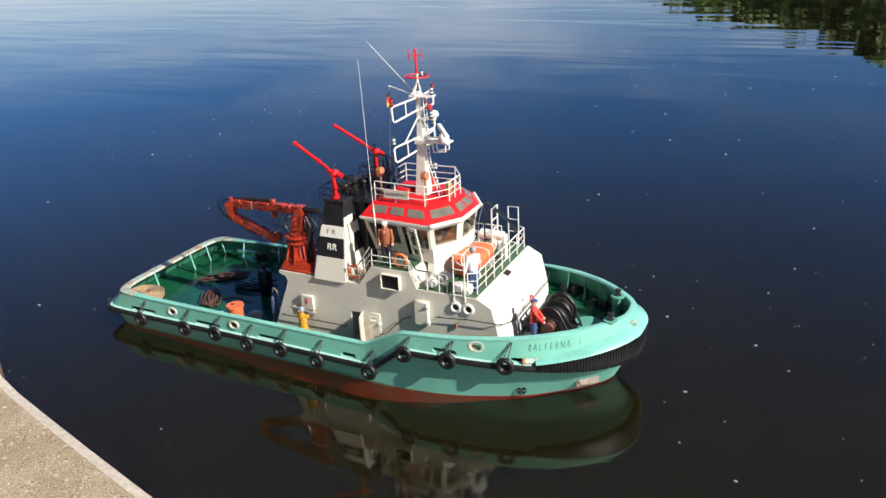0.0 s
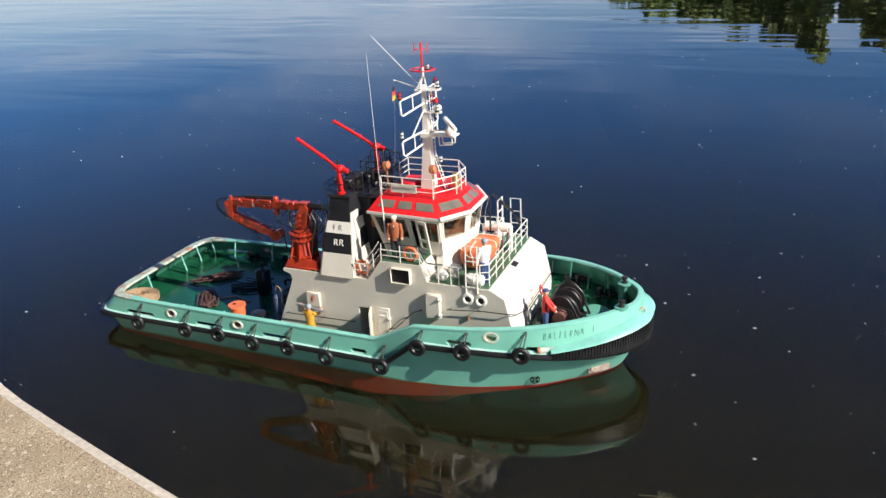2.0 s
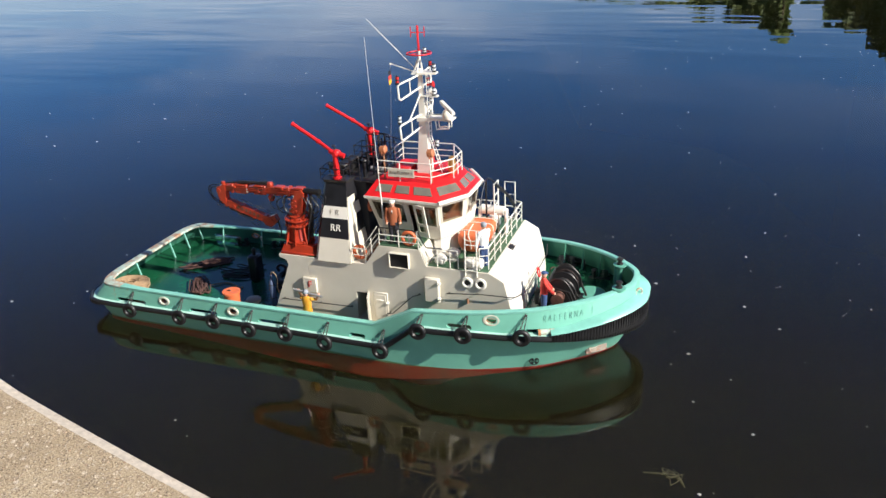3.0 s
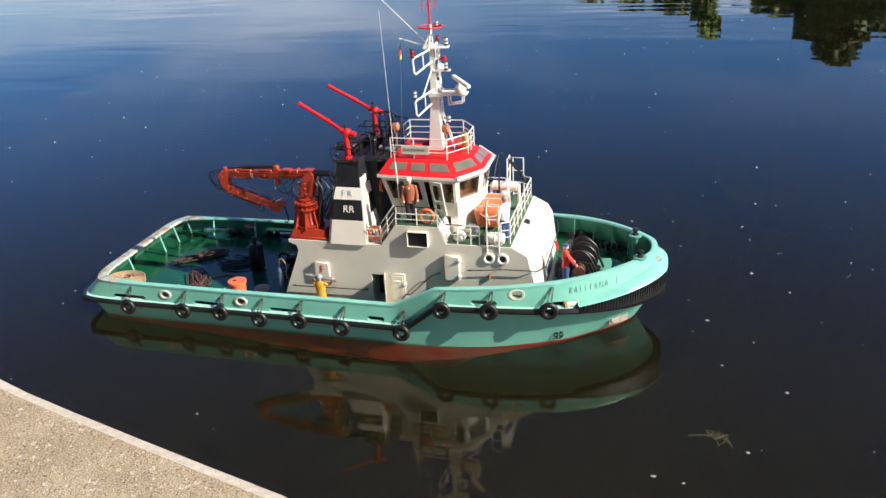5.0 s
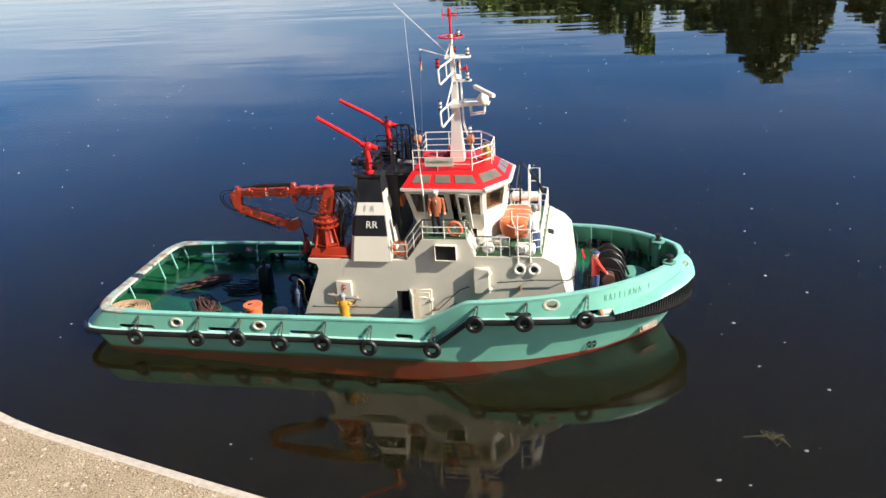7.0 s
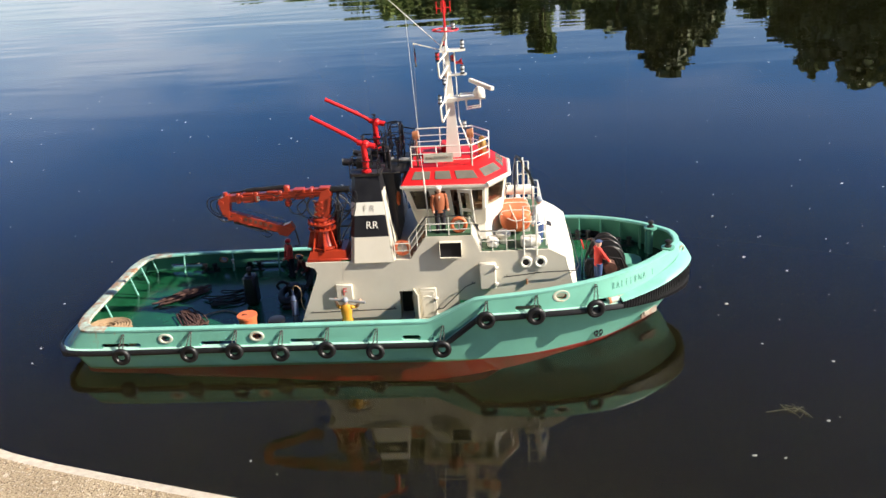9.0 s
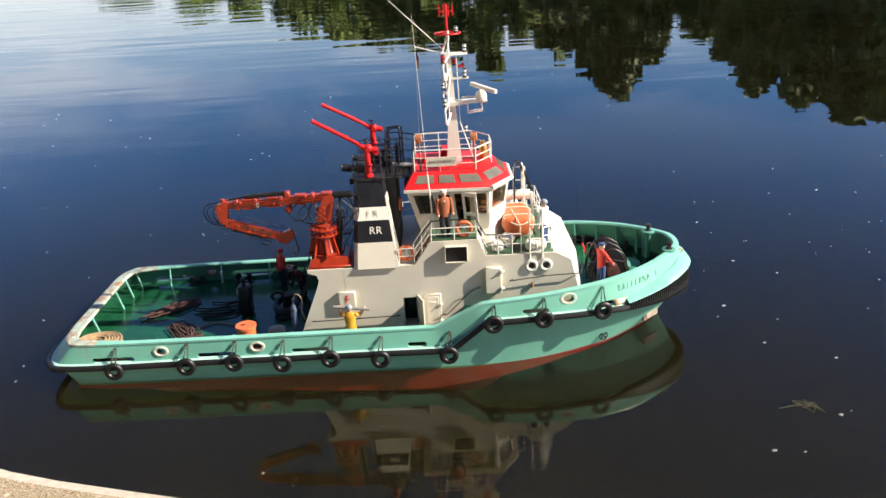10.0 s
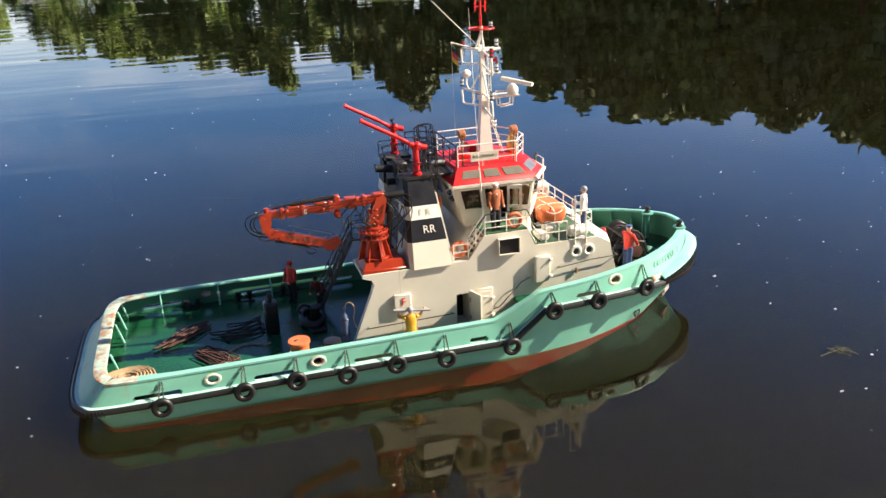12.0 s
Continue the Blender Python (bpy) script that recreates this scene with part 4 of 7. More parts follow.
def make_house():
    global house
    bm = bmesh.new()
    prof = [(-.060, .056), (-.060, .258), (.080, .258), (.122, .258), (.165, .318), (.285, .318), (.304, .272), (.480, .272), (.520, .250), (.540, .170), (.545, .056)]
    solid(bm, [[(x, -YH, z) for x, z in prof], [(x, YH, z) for x, z in prof]])
    house = part("deckhouse", bm, "cream", tug, "cream painted deckhouse with a sloping front whitened as if sunlit", smooth=True)
    # sloping front: white instead of the sides' cream stands in for direct sun
    bm = bmesh.new()
    w = .130
    top = [(.4815, -YH + .004, .2725), (.4815, YH - .004, .2725), (.4825, w, .2725), (.4825, -w, .2725)]
    knee = [(.5215, -YH + .001, .250), (.5215, YH - .001, .250), (.545, w, .250), (.545, -w, .250)]
    low = [(.5410, -YH + .001, .170), (.5410, YH - .001, .170), (.555, w + .008, .170), (.555, -w - .008, .170)]
    foot = [(.5460, -YH + .001, .126), (.5460, YH - .001, .126), (.559, w + .010, .126), (.559, -w - .010, .126)]
    solid(bm, [foot, low, knee, top])
    part("house_front", bm, "white", house, "sloping deckhouse front, sunlight painted in as white")
    # starboard wing that reaches aft beside the towing deck, with the crane platform on top
    for s in (-1,):
        bm = bmesh.new()
        wing = [(-.196, .056), (-.134, .205), (-.126, .228), (-.131, .242), (-.153, .250), (-.153, .258), (-.0605, .258), (-.0605, .056)]
        solid(bm, [[(x, s * YH, z) for x, z in wing], [(x, s * (YH - .018), z) for x, z in wing]])
        part("wing_wall", bm, "cream", house, "side wall cut away aft")
        bm = bmesh.new()
        box(bm, (-.153, s * .075, .250), (-.0605, s * (YH - .0185), .258), .001)
        part("platform", bm, "cream", house)
    # black sheet on the aft bulkhead paints in the recess's shade
    bm = bmesh.new()
    box(bm, (-.063, -YH + .02, .056), (-.0605, YH - .02, .256))
    part("aft_bulkhead", bm, "black", house, "bulkhead blackened for the shade under the crane platform")
    w = .06
    cut(house, [lambda q: box(q, (.086, -YH - .01, .080), (.121, -YH + w, .168), .002),
                lambda q: box(q, (.203, -YH - .01, .2655), (.254, -YH + w, .3030), .003)])
    # black slabs stand in for the unlit room behind the openings
    bm = bmesh.new()
    box(bm, (.0865, -YH + w - .004, .081), (.1205, -YH + w - .001, .167))
    part("door_recess", bm, "black", house, "black panel painting the shade inside the doorway")
    bm = bmesh.new()
    box(bm, (.2012, -YH - .007, .2637), (.2558, -YH - .001, .3048))
    part("window_pane", bm, "black", house, "black block painting the unlit inside of the window")
    for side in (-1, 1):
        # the window's frame is a box that stands well proud of the wall
        bm = bmesh.new()
        y = side * YH
        for lo, hi in (((.200, .2625), (.257, .2638)), ((.200, .3047), (.257, .3060)), ((.200, .2638), (.2013, .3047)), ((.2557, .2638), (.257, .3047))):
            box(bm, (lo[0], y - side * .001, lo[1]), (hi[0], y + side * .013, hi[1]), .0005)
        part("window_frame", bm, "cream", house)
    # door leaf standing open at right angles, and the clipped cover beyond it
    bm = bmesh.new()
    leaf = [Vector((.1225, -YH, .081)), Vector((.1375, -YH - .041, .081)), Vector((.1375, -YH - .041, .174)), Vector((.1225, -YH, .174))]
    plate(bm, leaf, .004)
    door = part("door", bm, "cream", house, "cream steel door standing open")
    for z in (.100, .150):
        bm = bmesh.new()
        rod(bm, (.122, -YH - .003, z - .006), (.122, -YH - .003, z + .006), .0025, seg=8)
        part("hinge", bm, "grey", door)
    bm = bmesh.new()
    box(bm, (.140, -YH - .004, .084), (.184, -YH - .0005, .176), .0015)
    box(bm, (.146, -YH - .0055, .092), (.178, -YH - .004, .168), .0007)
    cover = part("side_hatch", bm, "cream", house, "cream steel cover with clips beside the doorway")
    for z in (.098, .146):
        bm = bmesh.new()
        box(bm, (.179, -YH - .009, z - .004), (.188, -YH - .002, z + .004), .0015)
        rod(bm, (.182, -YH - .012, z), (.182, -YH - .003, z), .002, seg=8)
        part("clip", bm, "white", cover)
    bm = bmesh.new()
    pipe(bm, smooth_line([(.170, -YH - .005, .152), (.164, -YH - .011, .156), (.154, -YH - .011, .156), (.150, -YH - .005, .152)], 4), .0015)
    part("handle", bm, "white", cover)
    bm = bmesh.new()
    box(bm, (.086, -YH - .012, .0775), (.166, -YH + .004, .0795), .0006)
    part("door_sill", bm, "cream", house)
    # cream hatch with dogs
    bm = bmesh.new()
    box(bm, (.299, -YH - .014, .170), (.343, -YH - .0005, .244), .0035)
    hatch = part("side_hatch", bm, "cream", house, "cream steel hatch with clips")
    for z in (.186, .232):
        bm = bmesh.new()
        box(bm, (.338, -YH - .018, z - .004), (.348, -YH - .010, z + .004), .0015)
        rod(bm, (.341, -YH - .020, z), (.341, -YH - .010, z), .002, seg=8)
        part("clip", bm, "white", hatch)
    # portholes
    for x in (.420, .457):
        bm = bmesh.new()
        m = Matrix.Rotation(radians(90), 4, "X")
        torus(bm, (x, -YH - .001, .239), .0125, .0045, m=m, seg=24, ring=8)
        hole = part("porthole", bm, "white", house, "round white-rimmed porthole")
        bm = bmesh.new()
        lathe(bm, [(.0105, -.002), (.0105, .0015)], (x, -YH - .0005, .239), 20, m)
        part("pane", bm, "glass", hole)
    # fire box with a letter
    bm = bmesh.new()
    box(bm, (-.080, -YH - .010, .150), (-.036, -YH - .0005, .196), .002)
    firebox = part("fire_box", bm, "cream", house, "cream locker with a red letter")
    lettering("F", .030, facing((-.056, -YH - .0108, .176), (1, 0, 0), (0, 0, 1)), "red", firebox, "letter", slim=-.0006)
    # grab rails along the wall
    def grab(pts, feet):
        b = bmesh.new()
        pipe(b, pts, .0014)
        r = part("grab_rail", b, "iron", house, "thin dark grab rail")
        for p in feet:
            b = bmesh.new()
            p = Vector(p)
            rod(b, p, (p.x, -YH + .001, p.z), .0010, seg=5)
            part("rail_foot", b, "iron", r)
    o = -YH - .010
    grab([(-.155, o, .118), (.076, o, .122)], [(-.15, o, .118), (-.03, o, .12), (.07, o, .122)])
    grab([(.183, o, .116), (.200, o, .119), (.262, o, .180), (.288, o, .190)], [(.19, o, .118), (.28, o, .187)])
    grab([(.362, o, .203), (.46, o, .213)], [(.37, o, .204), (.45, o, .212)])
    b = bmesh.new()
    pipe(b, [(.462, -YH - .010, .213), (.534, -YH - .009, .214), (.550, -YH + .010, .206), (.563, -.130, .196), (.563, .130, .196), (.552, YH - .012, .204)], .0014)
    part("grab_rail", b, "iron", house, "thin dark grab rail round the front")
    # stub pipe on the side, vent on the slope
    b = bmesh.new()
    rod(b, (.421, -YH - .004, .178), (.421, -YH - .004, .192), .003, seg=8)
    part("vent_pipe", b, "rust", house)
    b = bmesh.new()
    c = Vector((.4915, -.006, .2695))
    q = facing(c, (0, 1, 0), (-.063, 0, .0225))
    for v in [Vector((sx * .014, sy * .008, sz)) for sx in (-1, 1) for sy in (-1, 1) for sz in (-.002, .002)]:
        b.verts.new(q @ v)
    bmesh.ops.convex_hull(b, input=b.verts)
    part("vent_grille", b, "iron", house, "small dark grille")
    # upper decks
    b = bmesh.new()
    box(b, (.307, -YH + .004, .2722), (.478, YH - .004, .2745), .0008)
    part("boat_deck", b, "deck_pale", house, "pale green upper deck")
    b = bmesh.new()
    box(b, (.167, -YH + .003, .319), (.283, YH - .003, .3225))
    part("bridge_deck", b, "deck_pale", house, "pale green bridge deck")
    b = bmesh.new()
    box(b, (-.0600, -YH + .003, .258), (-.035, YH - .003, .2615))
    part("crane_deck", b, "deck", house, "dark green crane deck")


make_house()


# ---- funnels ----
def make_funnel(s):
    """A tapered funnel casing; s is its side, -1 for starboard."""
    def sec(z):
        f = (z - .258) / (.470 - .258)
        x0, x1 = -.033 + .012 * f, .080 - .027 * f
        yo, yi = .203 - .073 * max(0, f) ** 1.05, .075 + .012 * f
        r = .010
        out = [(x0 + r, s * yo, z), (x1 - r * .3, s * yo, z), (x1, s * (yo - r), z), (x1, s * yi, z), (x0, s * yi, z), (x0, s * (yo - r), z)]
        return [Vector(p) for p in out]
    bm = bmesh.new()
    bands = [(.256, .320, 0), (.320, .373, 1), (.373, .405, 2), (.405, .470, 1)]
    for z0, z1, k in bands:
        solid(bm, [sec(z0), sec(z1)], cap=(z0 < .26 or z1 > .46), mat=k)
    fun = part("funnel", bm, ["cream", "black", "white"], house, "black and white banded funnel casing", smooth=True)
    bm = bmesh.new()
    solid(bm, [[Vector((p.x + (.004 if p.x > 0 else -.004), p.y + s * .004 * (1 if abs(p.y) > .1 else -1), .468)) for p in sec(.47)],
               [Vector((p.x + (.004 if p.x > 0 else -.004), p.y + s * .004 * (1 if abs(p.y) > .1 else -1), .475)) for p in sec(.47)]])
    part("funnel_top", bm, "iron", fun)
    # cream strip up the forward corner
    bm = bmesh.new()
    for z0, z1 in ((.258, .430),):
        a, b = sec(z0), sec(z1)
        a[3], b[3] = a[3].lerp(a[1], .55), b[3].lerp(b[1], .35)
        solid(bm, [[a[1] + Vector((.001, 0, 0)), a[1] + Vector((.004, 0, 0)), a[3] + Vector((.004, 0, 0)), a[3] + Vector((.001, 0, 0))],
                   [b[1] + Vector((.001, 0, 0)), b[1] + Vector((.004, 0, 0)), b[3] + Vector((.004, 0, 0)), b[3] + Vector((.001, 0, 0))]])
    part("funnel_front", bm, "cream", fun)
    # letters on the lower band, worn marks on the white band
    a, b = sec(.320), sec(.373)
    up = (b[0] - a[0])
    mid = (sec(.348)[0] + sec(.348)[1]) / 2 + Vector((.004, 0, 0))
    nrm = Vector((1, 0, 0)).cross(Vector((0, up.y, up.z))).normalized() * (1 if s < 0 else -1)
    if s < 0:
        lettering("RR", .027, facing(mid + nrm * .0012, (1, 0, 0), (0, up.y, up.z)), "white", fun, "funnel_letters", space=1.05)
        c = (sec(.389)[0] + sec(.389)[1]) / 2 + nrm * .001
        lettering("F R", .023, facing(c + nrm * .0004, (1, 0, 0), (0, up.y, up.z)), "worn_grey", fun, "worn_letters", thick=.0004, slim=-.0006)
    return fun


funnels = [make_funnel(-1), make_funnel(1)]

# ---- wheelhouse ----
LOWER = [(.142, .112), (.318, .116), (.362, .045)]
UPPER = [(.110, .130), (.322, .140), (.380, .056)]
ROOF = [(.130, .098), (.296, .104), (.342, .040)]


def wh_loop(side, z):
    pts = [(x, -y, z) for x, y in side]
    return [Vector(p) for p in pts] + [Vector((p[0], -p[1], p[2])) for p in reversed(pts)]


def make_wheelhouse():
    bm = bmesh.new()
    thin = lambda side: [(x + (-.006 if x > .2 else .006), y - .006) for x, y in side]
    ring_solid(bm, [wh_loop(LOWER, .3190), wh_loop(UPPER, .434), wh_loop(thin(UPPER), .434), wh_loop(thin(LOWER), .3190)])
    wh = part("wheelhouse", bm, "cream", tug, "cream wheelhouse with a red roof band")
    # base in white too, for the strong sun on the front
    bm = bmesh.new()
    skirt = [(.300, -.114), (.320, -.113), (.364, -.044), (.364, .044), (.320, .113), (.300, .114)]
    solid(bm, [[(x, y * 1.04, .2747) for x, y in skirt], [(x, y, .3188) for x, y in skirt]])
    part("wheelhouse_base", bm, "white", wh)
    # the room: floor, steering console, chair, chart table
    bm = bmesh.new()
    solid(bm, [wh_loop(thin(LOWER), .3192), wh_loop(thin(LOWER), .3225)])
    part("cabin_floor", bm, "wood", wh)
    bm = bmesh.new()
    box(bm, (.285, -.085, .3225), (.318, .085, .368), .004)
    box(bm, (.300, -.080, .368), (.322, .080, .376), .003)
    part("steering_console", bm, "wood", wh, "brown steering console")
    bm = bmesh.new()
    box(bm, (.165, .03, .3225), (.27, .098, .372), .004)
    part("chart_table", bm, "wood", wh)
    for y in (-.045, .02):
        bm = bmesh.new()
        rod(bm, (.245, y, .3225), (.245, y, .352), .004, seg=8)
        box(bm, (.232, y - .013, .352), (.260, y + .013, .357), .002)
        box(bm, (.230, y - .013, .357), (.235, y + .013, .392), .002)
        part("helm_chair", bm, "rust", wh)
    # walls; white panels below the front windows paint in the full sun there
    lo, hi = wh_loop(LOWER, .3215), wh_loop(UPPER, .434)
    faces = {"side": (0, 1), "bow": (1, 2), "front": (2, 3), "bow2": (3, 4), "side2": (4, 5), "aft": (5, 0)}
    panes = {"side": [(.05, .32, .38, .92), (.36, .52, .36, .92), (.80, .98, .32, .92)], "bow": [(.10, .90, .42, .92)], "front": [(.08, .92, .42, .92)],
             "bow2": [(.10, .90, .42, .92)], "side2": [(.03, .20, .30, .90), (.49, .66, .36, .90), (.71, .93, .36, .90)], "aft": [(.10, .45, .4, .9), (.55, .9, .4, .9)]}
    holes = []
    for key, (i, j) in faces.items():
        quad = (lo[i], lo[j], hi[j], hi[i])
        for u0, u1, v0, v1 in panes[key] + ([(.56, .76, .04, .93)] if key == "side" else []):
            hole = inset(patch(*quad, u0, u1, v0, v1, 0.0), .0035)
            nrm = (hole[1] - hole[0]).cross(hole[3] - hole[0]).normalized()
            holes.append(lambda b, hole=hole, nrm=nrm: solid(b, [[v - nrm * .012 for v in hole], [v + nrm * .012 for v in hole]]))
    cut(wh, holes)
    for key, (i, j) in faces.items():
        quad = (lo[i], lo[j], hi[j], hi[i])
        for u0, u1, v0, v1 in panes[key]:
            outer = patch(*quad, u0, u1, v0, v1, .0016)
            win = bmesh.new()
            inner = inset(outer, .0034)
            nrm = (outer[1] - outer[0]).cross(outer[3] - outer[0]).normalized()
            rings = [[v - nrm * .002 for v in outer], outer, [v + nrm * .0005 for v in inner], [v - nrm * .002 for v in inner]]
            ring_solid(win, rings)
            frame_ob = part("window", win, "cream", wh)
            glass = bmesh.new()
            plate(glass, [v - nrm * .0006 for v in inset(outer, .004)], .001)
            part("pane", glass, "glass_clear", frame_ob)
    # white sheets over the cream walls, sunlight put into their colour
    for i, j in ((1, 2), (2, 3), (3, 4)):
        bm = bmesh.new()
        plate(bm, patch(lo[i], lo[j], hi[j], hi[i], .01, .99, .02, .40, .0030), .0026)
        part("front_panel", bm, "white", wh, "panel whitened as if sunlit below the front window")
    # doorway with the white door swung outwards
    quad = (lo[0], lo[1], hi[1], hi[0])
    bm = bmesh.new()
    q = patch(*quad, .56, .66, .05, .93, .002)
    hinge0, hinge1 = q[1], q[2]
    out = Vector((.036, -.014, 0))
    d = [hinge0, hinge0 + out, hinge1 + out, hinge1]
    nrm = (d[1] - d[0]).cross(d[3] - d[0]).normalized()
    f = lambda u, v: (d[0] * (1 - u) + d[1] * u) * (1 - v) + (d[3] * (1 - u) + d[2] * u) * v
    for u0, u1, v0, v1 in ((0, .17, 0, 1), (.83, 1, 0, 1), (.17, .83, .9, 1), (.17, .83, 0, .14), (.17, .83, .34, .42)):
        c = [f(u0, v0), f(u1, v0), f(u1, v1), f(u0, v1)]
        solid(bm, [[p + nrm * .0015 for p in c], [p - nrm * .0015 for p in c]])
    door = part("wheelhouse_door", bm, "white", wh, "white framed glass door swung open")
    for v0, v1 in ((.42, .9), (.14, .34)):
        bm = bmesh.new()
        plate(bm, [f(.17, v0), f(.83, v0), f(.83, v1), f(.17, v1)], .0008)
        part("pane", bm, "glass_clear", door)
    # white lip under the roof, red band with roof lights, red roof
    bm = bmesh.new()
    grow = lambda side, k: [(x + (k if x > .2 else -k), y + k) for x, y in side]
    solid(bm, [wh_loop(grow(UPPER, .001), .428), wh_loop(grow(UPPER, .006), .431), wh_loop(grow(UPPER, .006), .438)])
    part("roof_lip", bm, "white", wh)
    bm = bmesh.new()
    pipe(bm, wh_loop(grow(UPPER, .006), .4365)[1:5], .0058, 8)
    part("gutter", bm, "white", wh, "rounded white gutter along the front eaves")
    bm = bmesh.new()
    solid(bm, [wh_loop(grow(UPPER, .004), .438), wh_loop(grow(UPPER, .002), .441), wh_loop(ROOF, .474)])
    roof = part("roof", bm, "red", wh, "signal-red roof band with small roof lights")
    lo, hi = wh_loop(grow(UPPER, .002), .441), wh_loop(ROOF, .474)
    lights = {(0, 1): [(.10, .33, .27, .76), (.40, .61, .27, .76), (.68, .95, .27, .76)], (1, 2): [(.12, .88, .27, .76)], (2, 3): [(.08, .46, .27, .76), (.54, .92, .27, .76)],
              (3, 4): [(.12, .88, .27, .76)], (4, 5): [(.05, .32, .27, .76), (.39, .60, .27, .76), (.67, .9, .27, .76)], (5, 0): [(.1, .45, .27, .76), (.55, .9, .27, .76)]}
    for (i, j), rows in lights.items():
        for u0, u1, v0, v1 in rows:
            bm = bmesh.new()
            plate(bm, patch(lo[i], lo[j], hi[j], hi[i], u0, u1, v0, v1, .0012), .002)
            part("roof_light", bm, "glass_grey", roof, "grey glazed roof light")
    return wh


wheelhouse = make_wheelhouse()


# ---- railings ----
def railing(name, parent, pts, rows, posts_at, mat, r=.0016, label="", closed=False):
    """Bars at heights rows above the foot line pts, and posts at the given points."""
    b = bmesh.new()
    top = max(rows)
    pipe(b, [Vector(p) + Vector((0, 0, top)) for p in pts], r * 1.15, closed=closed)
    rail = part(name, b, mat, parent, label)
    for h in rows:
        if h == top:
            continue
        b = bmesh.new()
        pipe(b, [Vector(p) + Vector((0, 0, h)) for p in pts], r * .8, closed=closed)
        part("bar", b, mat, rail)
    for p in posts_at:
        b = bmesh.new()
        rod(b, p, Vector(p) + Vector((0, 0, top)), r, seg=6)
        part("post", b, mat, rail)
    return rail


def make_railings():
    # round the wheelhouse roof
    ring = [(.134, -.092, .474), (.200, -.095, .474), (.292, -.098, .474), (.336, -.036, .474), (.336, .036, .474), (.292, .098, .474), (.200, .095, .474), (.134, .092, .474)]
    railing("roof_railing", wheelhouse, ring + [(.134, .03, .474)], [.018, .035, .055], ring + [(.134, .03, .474), (.336, 0, .474)], "white", .0016, "white pipe railing")
    for s in (-1, 1):
        y = s * (YH - .003)
        # bridge deck
        pts = [(.168, y, .320), (.283, y, .320)]
        r = railing("wing_railing", house, pts, [.016, .032], [(.168, y, .32), (.226, y, .32), (.283, y, .32)], "white", .0014, "white pipe railing")
        b = bmesh.new()
        pipe(b, smooth_line([(.122, y, .315), (.130, y, .325), (.166, y, .366), (.178, y, .372), (.272, y, .372), (.284, y, .368), (.302, y, .332), (.312, y, .328), (.350, y, .328)], 3), .0016)
        part("handrail", b, "black", r, "black handrail")
        for x in (.17, .226, .28):
            b = bmesh.new()
            rod(b, (x, y, .35), (x, y, .372), .0013, seg=6)
            part("post", b, "white", r)
        # stair beside the funnel
        for k in range(5):
            b = bmesh.new()
            f = (k + .5) / 5
            x, z = .122 + .043 * f, .258 + .060 * f
            box(b, (x - .0065, min(s * (YH - .006), s * (YH - .052)), z + .0015), (x + .0045, max(s * (YH - .006), s * (YH - .052)), z + .0040), .0004)
            part("stair_tread", b, "wood", house, "dark brown stair tread")
        y = s * (YH - .003)
        pts = [(.122, y, .262), (.164, y, .320)]
        railing("stair_railing", house, pts, [.018, .035, .054], [(.122, y, .262), (.143, y, .29)], "white", .0013, "white stair railing")
        pts = [(.083, y, .260), (.122, y, .260)]
        railing("stair_railing", house, pts, [.022, .042], [(.083, y, .260), (.122, y, .260)], "white", .0013, "white pipe railing")
        # boat deck, along the side
        pts = [(.308, y, .274), (.336, y, .274), (.395, y, .274)]
        railing("deck_railing", house, pts, [.026, .052], [(.336, y, .274), (.372, y, .274), (.395, y, .274)], "white", .0014, "white pipe railing")
        b = bmesh.new()
        for dz in (0, .016, .032):
            pipe(b, [(.284, y, .322 + dz), (.308, y, .278 + dz)], .0012)
        part("deck_railing", b, "white", house, "white sloping rails")
        # boarding ladder up to the boat deck
        b = bmesh.new()
        pipe(b, [(.416, y + s * .004, .258), (.416, y + s * .005, .290), (.416, y + s * .002, .391), (.448, y + s * .002, .391), (.448, y + s * .005, .290), (.448, y + s * .004, .258)], .0022)
        lad = part("boarding_frame", b, "white", house, "white tubular boarding frame")
        for z in (.276, .312, .350):
            b = bmesh.new()
            rod(b, (.416, y + s * .005, z), (.448, y + s * .005, z), .0016, seg=6)
            part("rung", b, "white", lad)
    # along the top of the sloping front
    line = [(.452, -YH + .010, .2745), (.474, -YH + .022, .2745), (.474, YH - .022, .2745), (.452, YH - .010, .2745)]
    posts = [line[0], line[-1]] + [(.474, y, .2745) for y in (-.174, -.116, -.058, 0, .058, .116, .174)]
    railing("front_railing", house, line, [.020, .040, .062], posts, "white", .0015, "white pipe railing along the front edge")


make_railings()


# ---- bow: name, anchor, marks, bollards ----
bpy.context.view_layer.update()
SKINS = [o for o in tug.children if o.name.split(".")[0] in ("bulwark", "topside_shell")]


def skin(x, z, s=-1, lift=.001):
    """A pose on the hull's skin: x runs forward (aft on port), y up, z out of the skin."""
    best = None
    for o in SKINS:
        hit, p, n, _ = o.ray_cast(Vector((x, s * .6, z)), Vector((0, -s, 0)))
        if hit and (best is None or abs(p.y) > abs(best[0].y)):
            best = (p.copy(), n.copy() if n.y * s > 0 else -n)
    p, n = best
    m = facing(p, Vector((0, 0, 1)).cross(n), (0, 0, 1))
    m.translation = p + n * lift
    return m


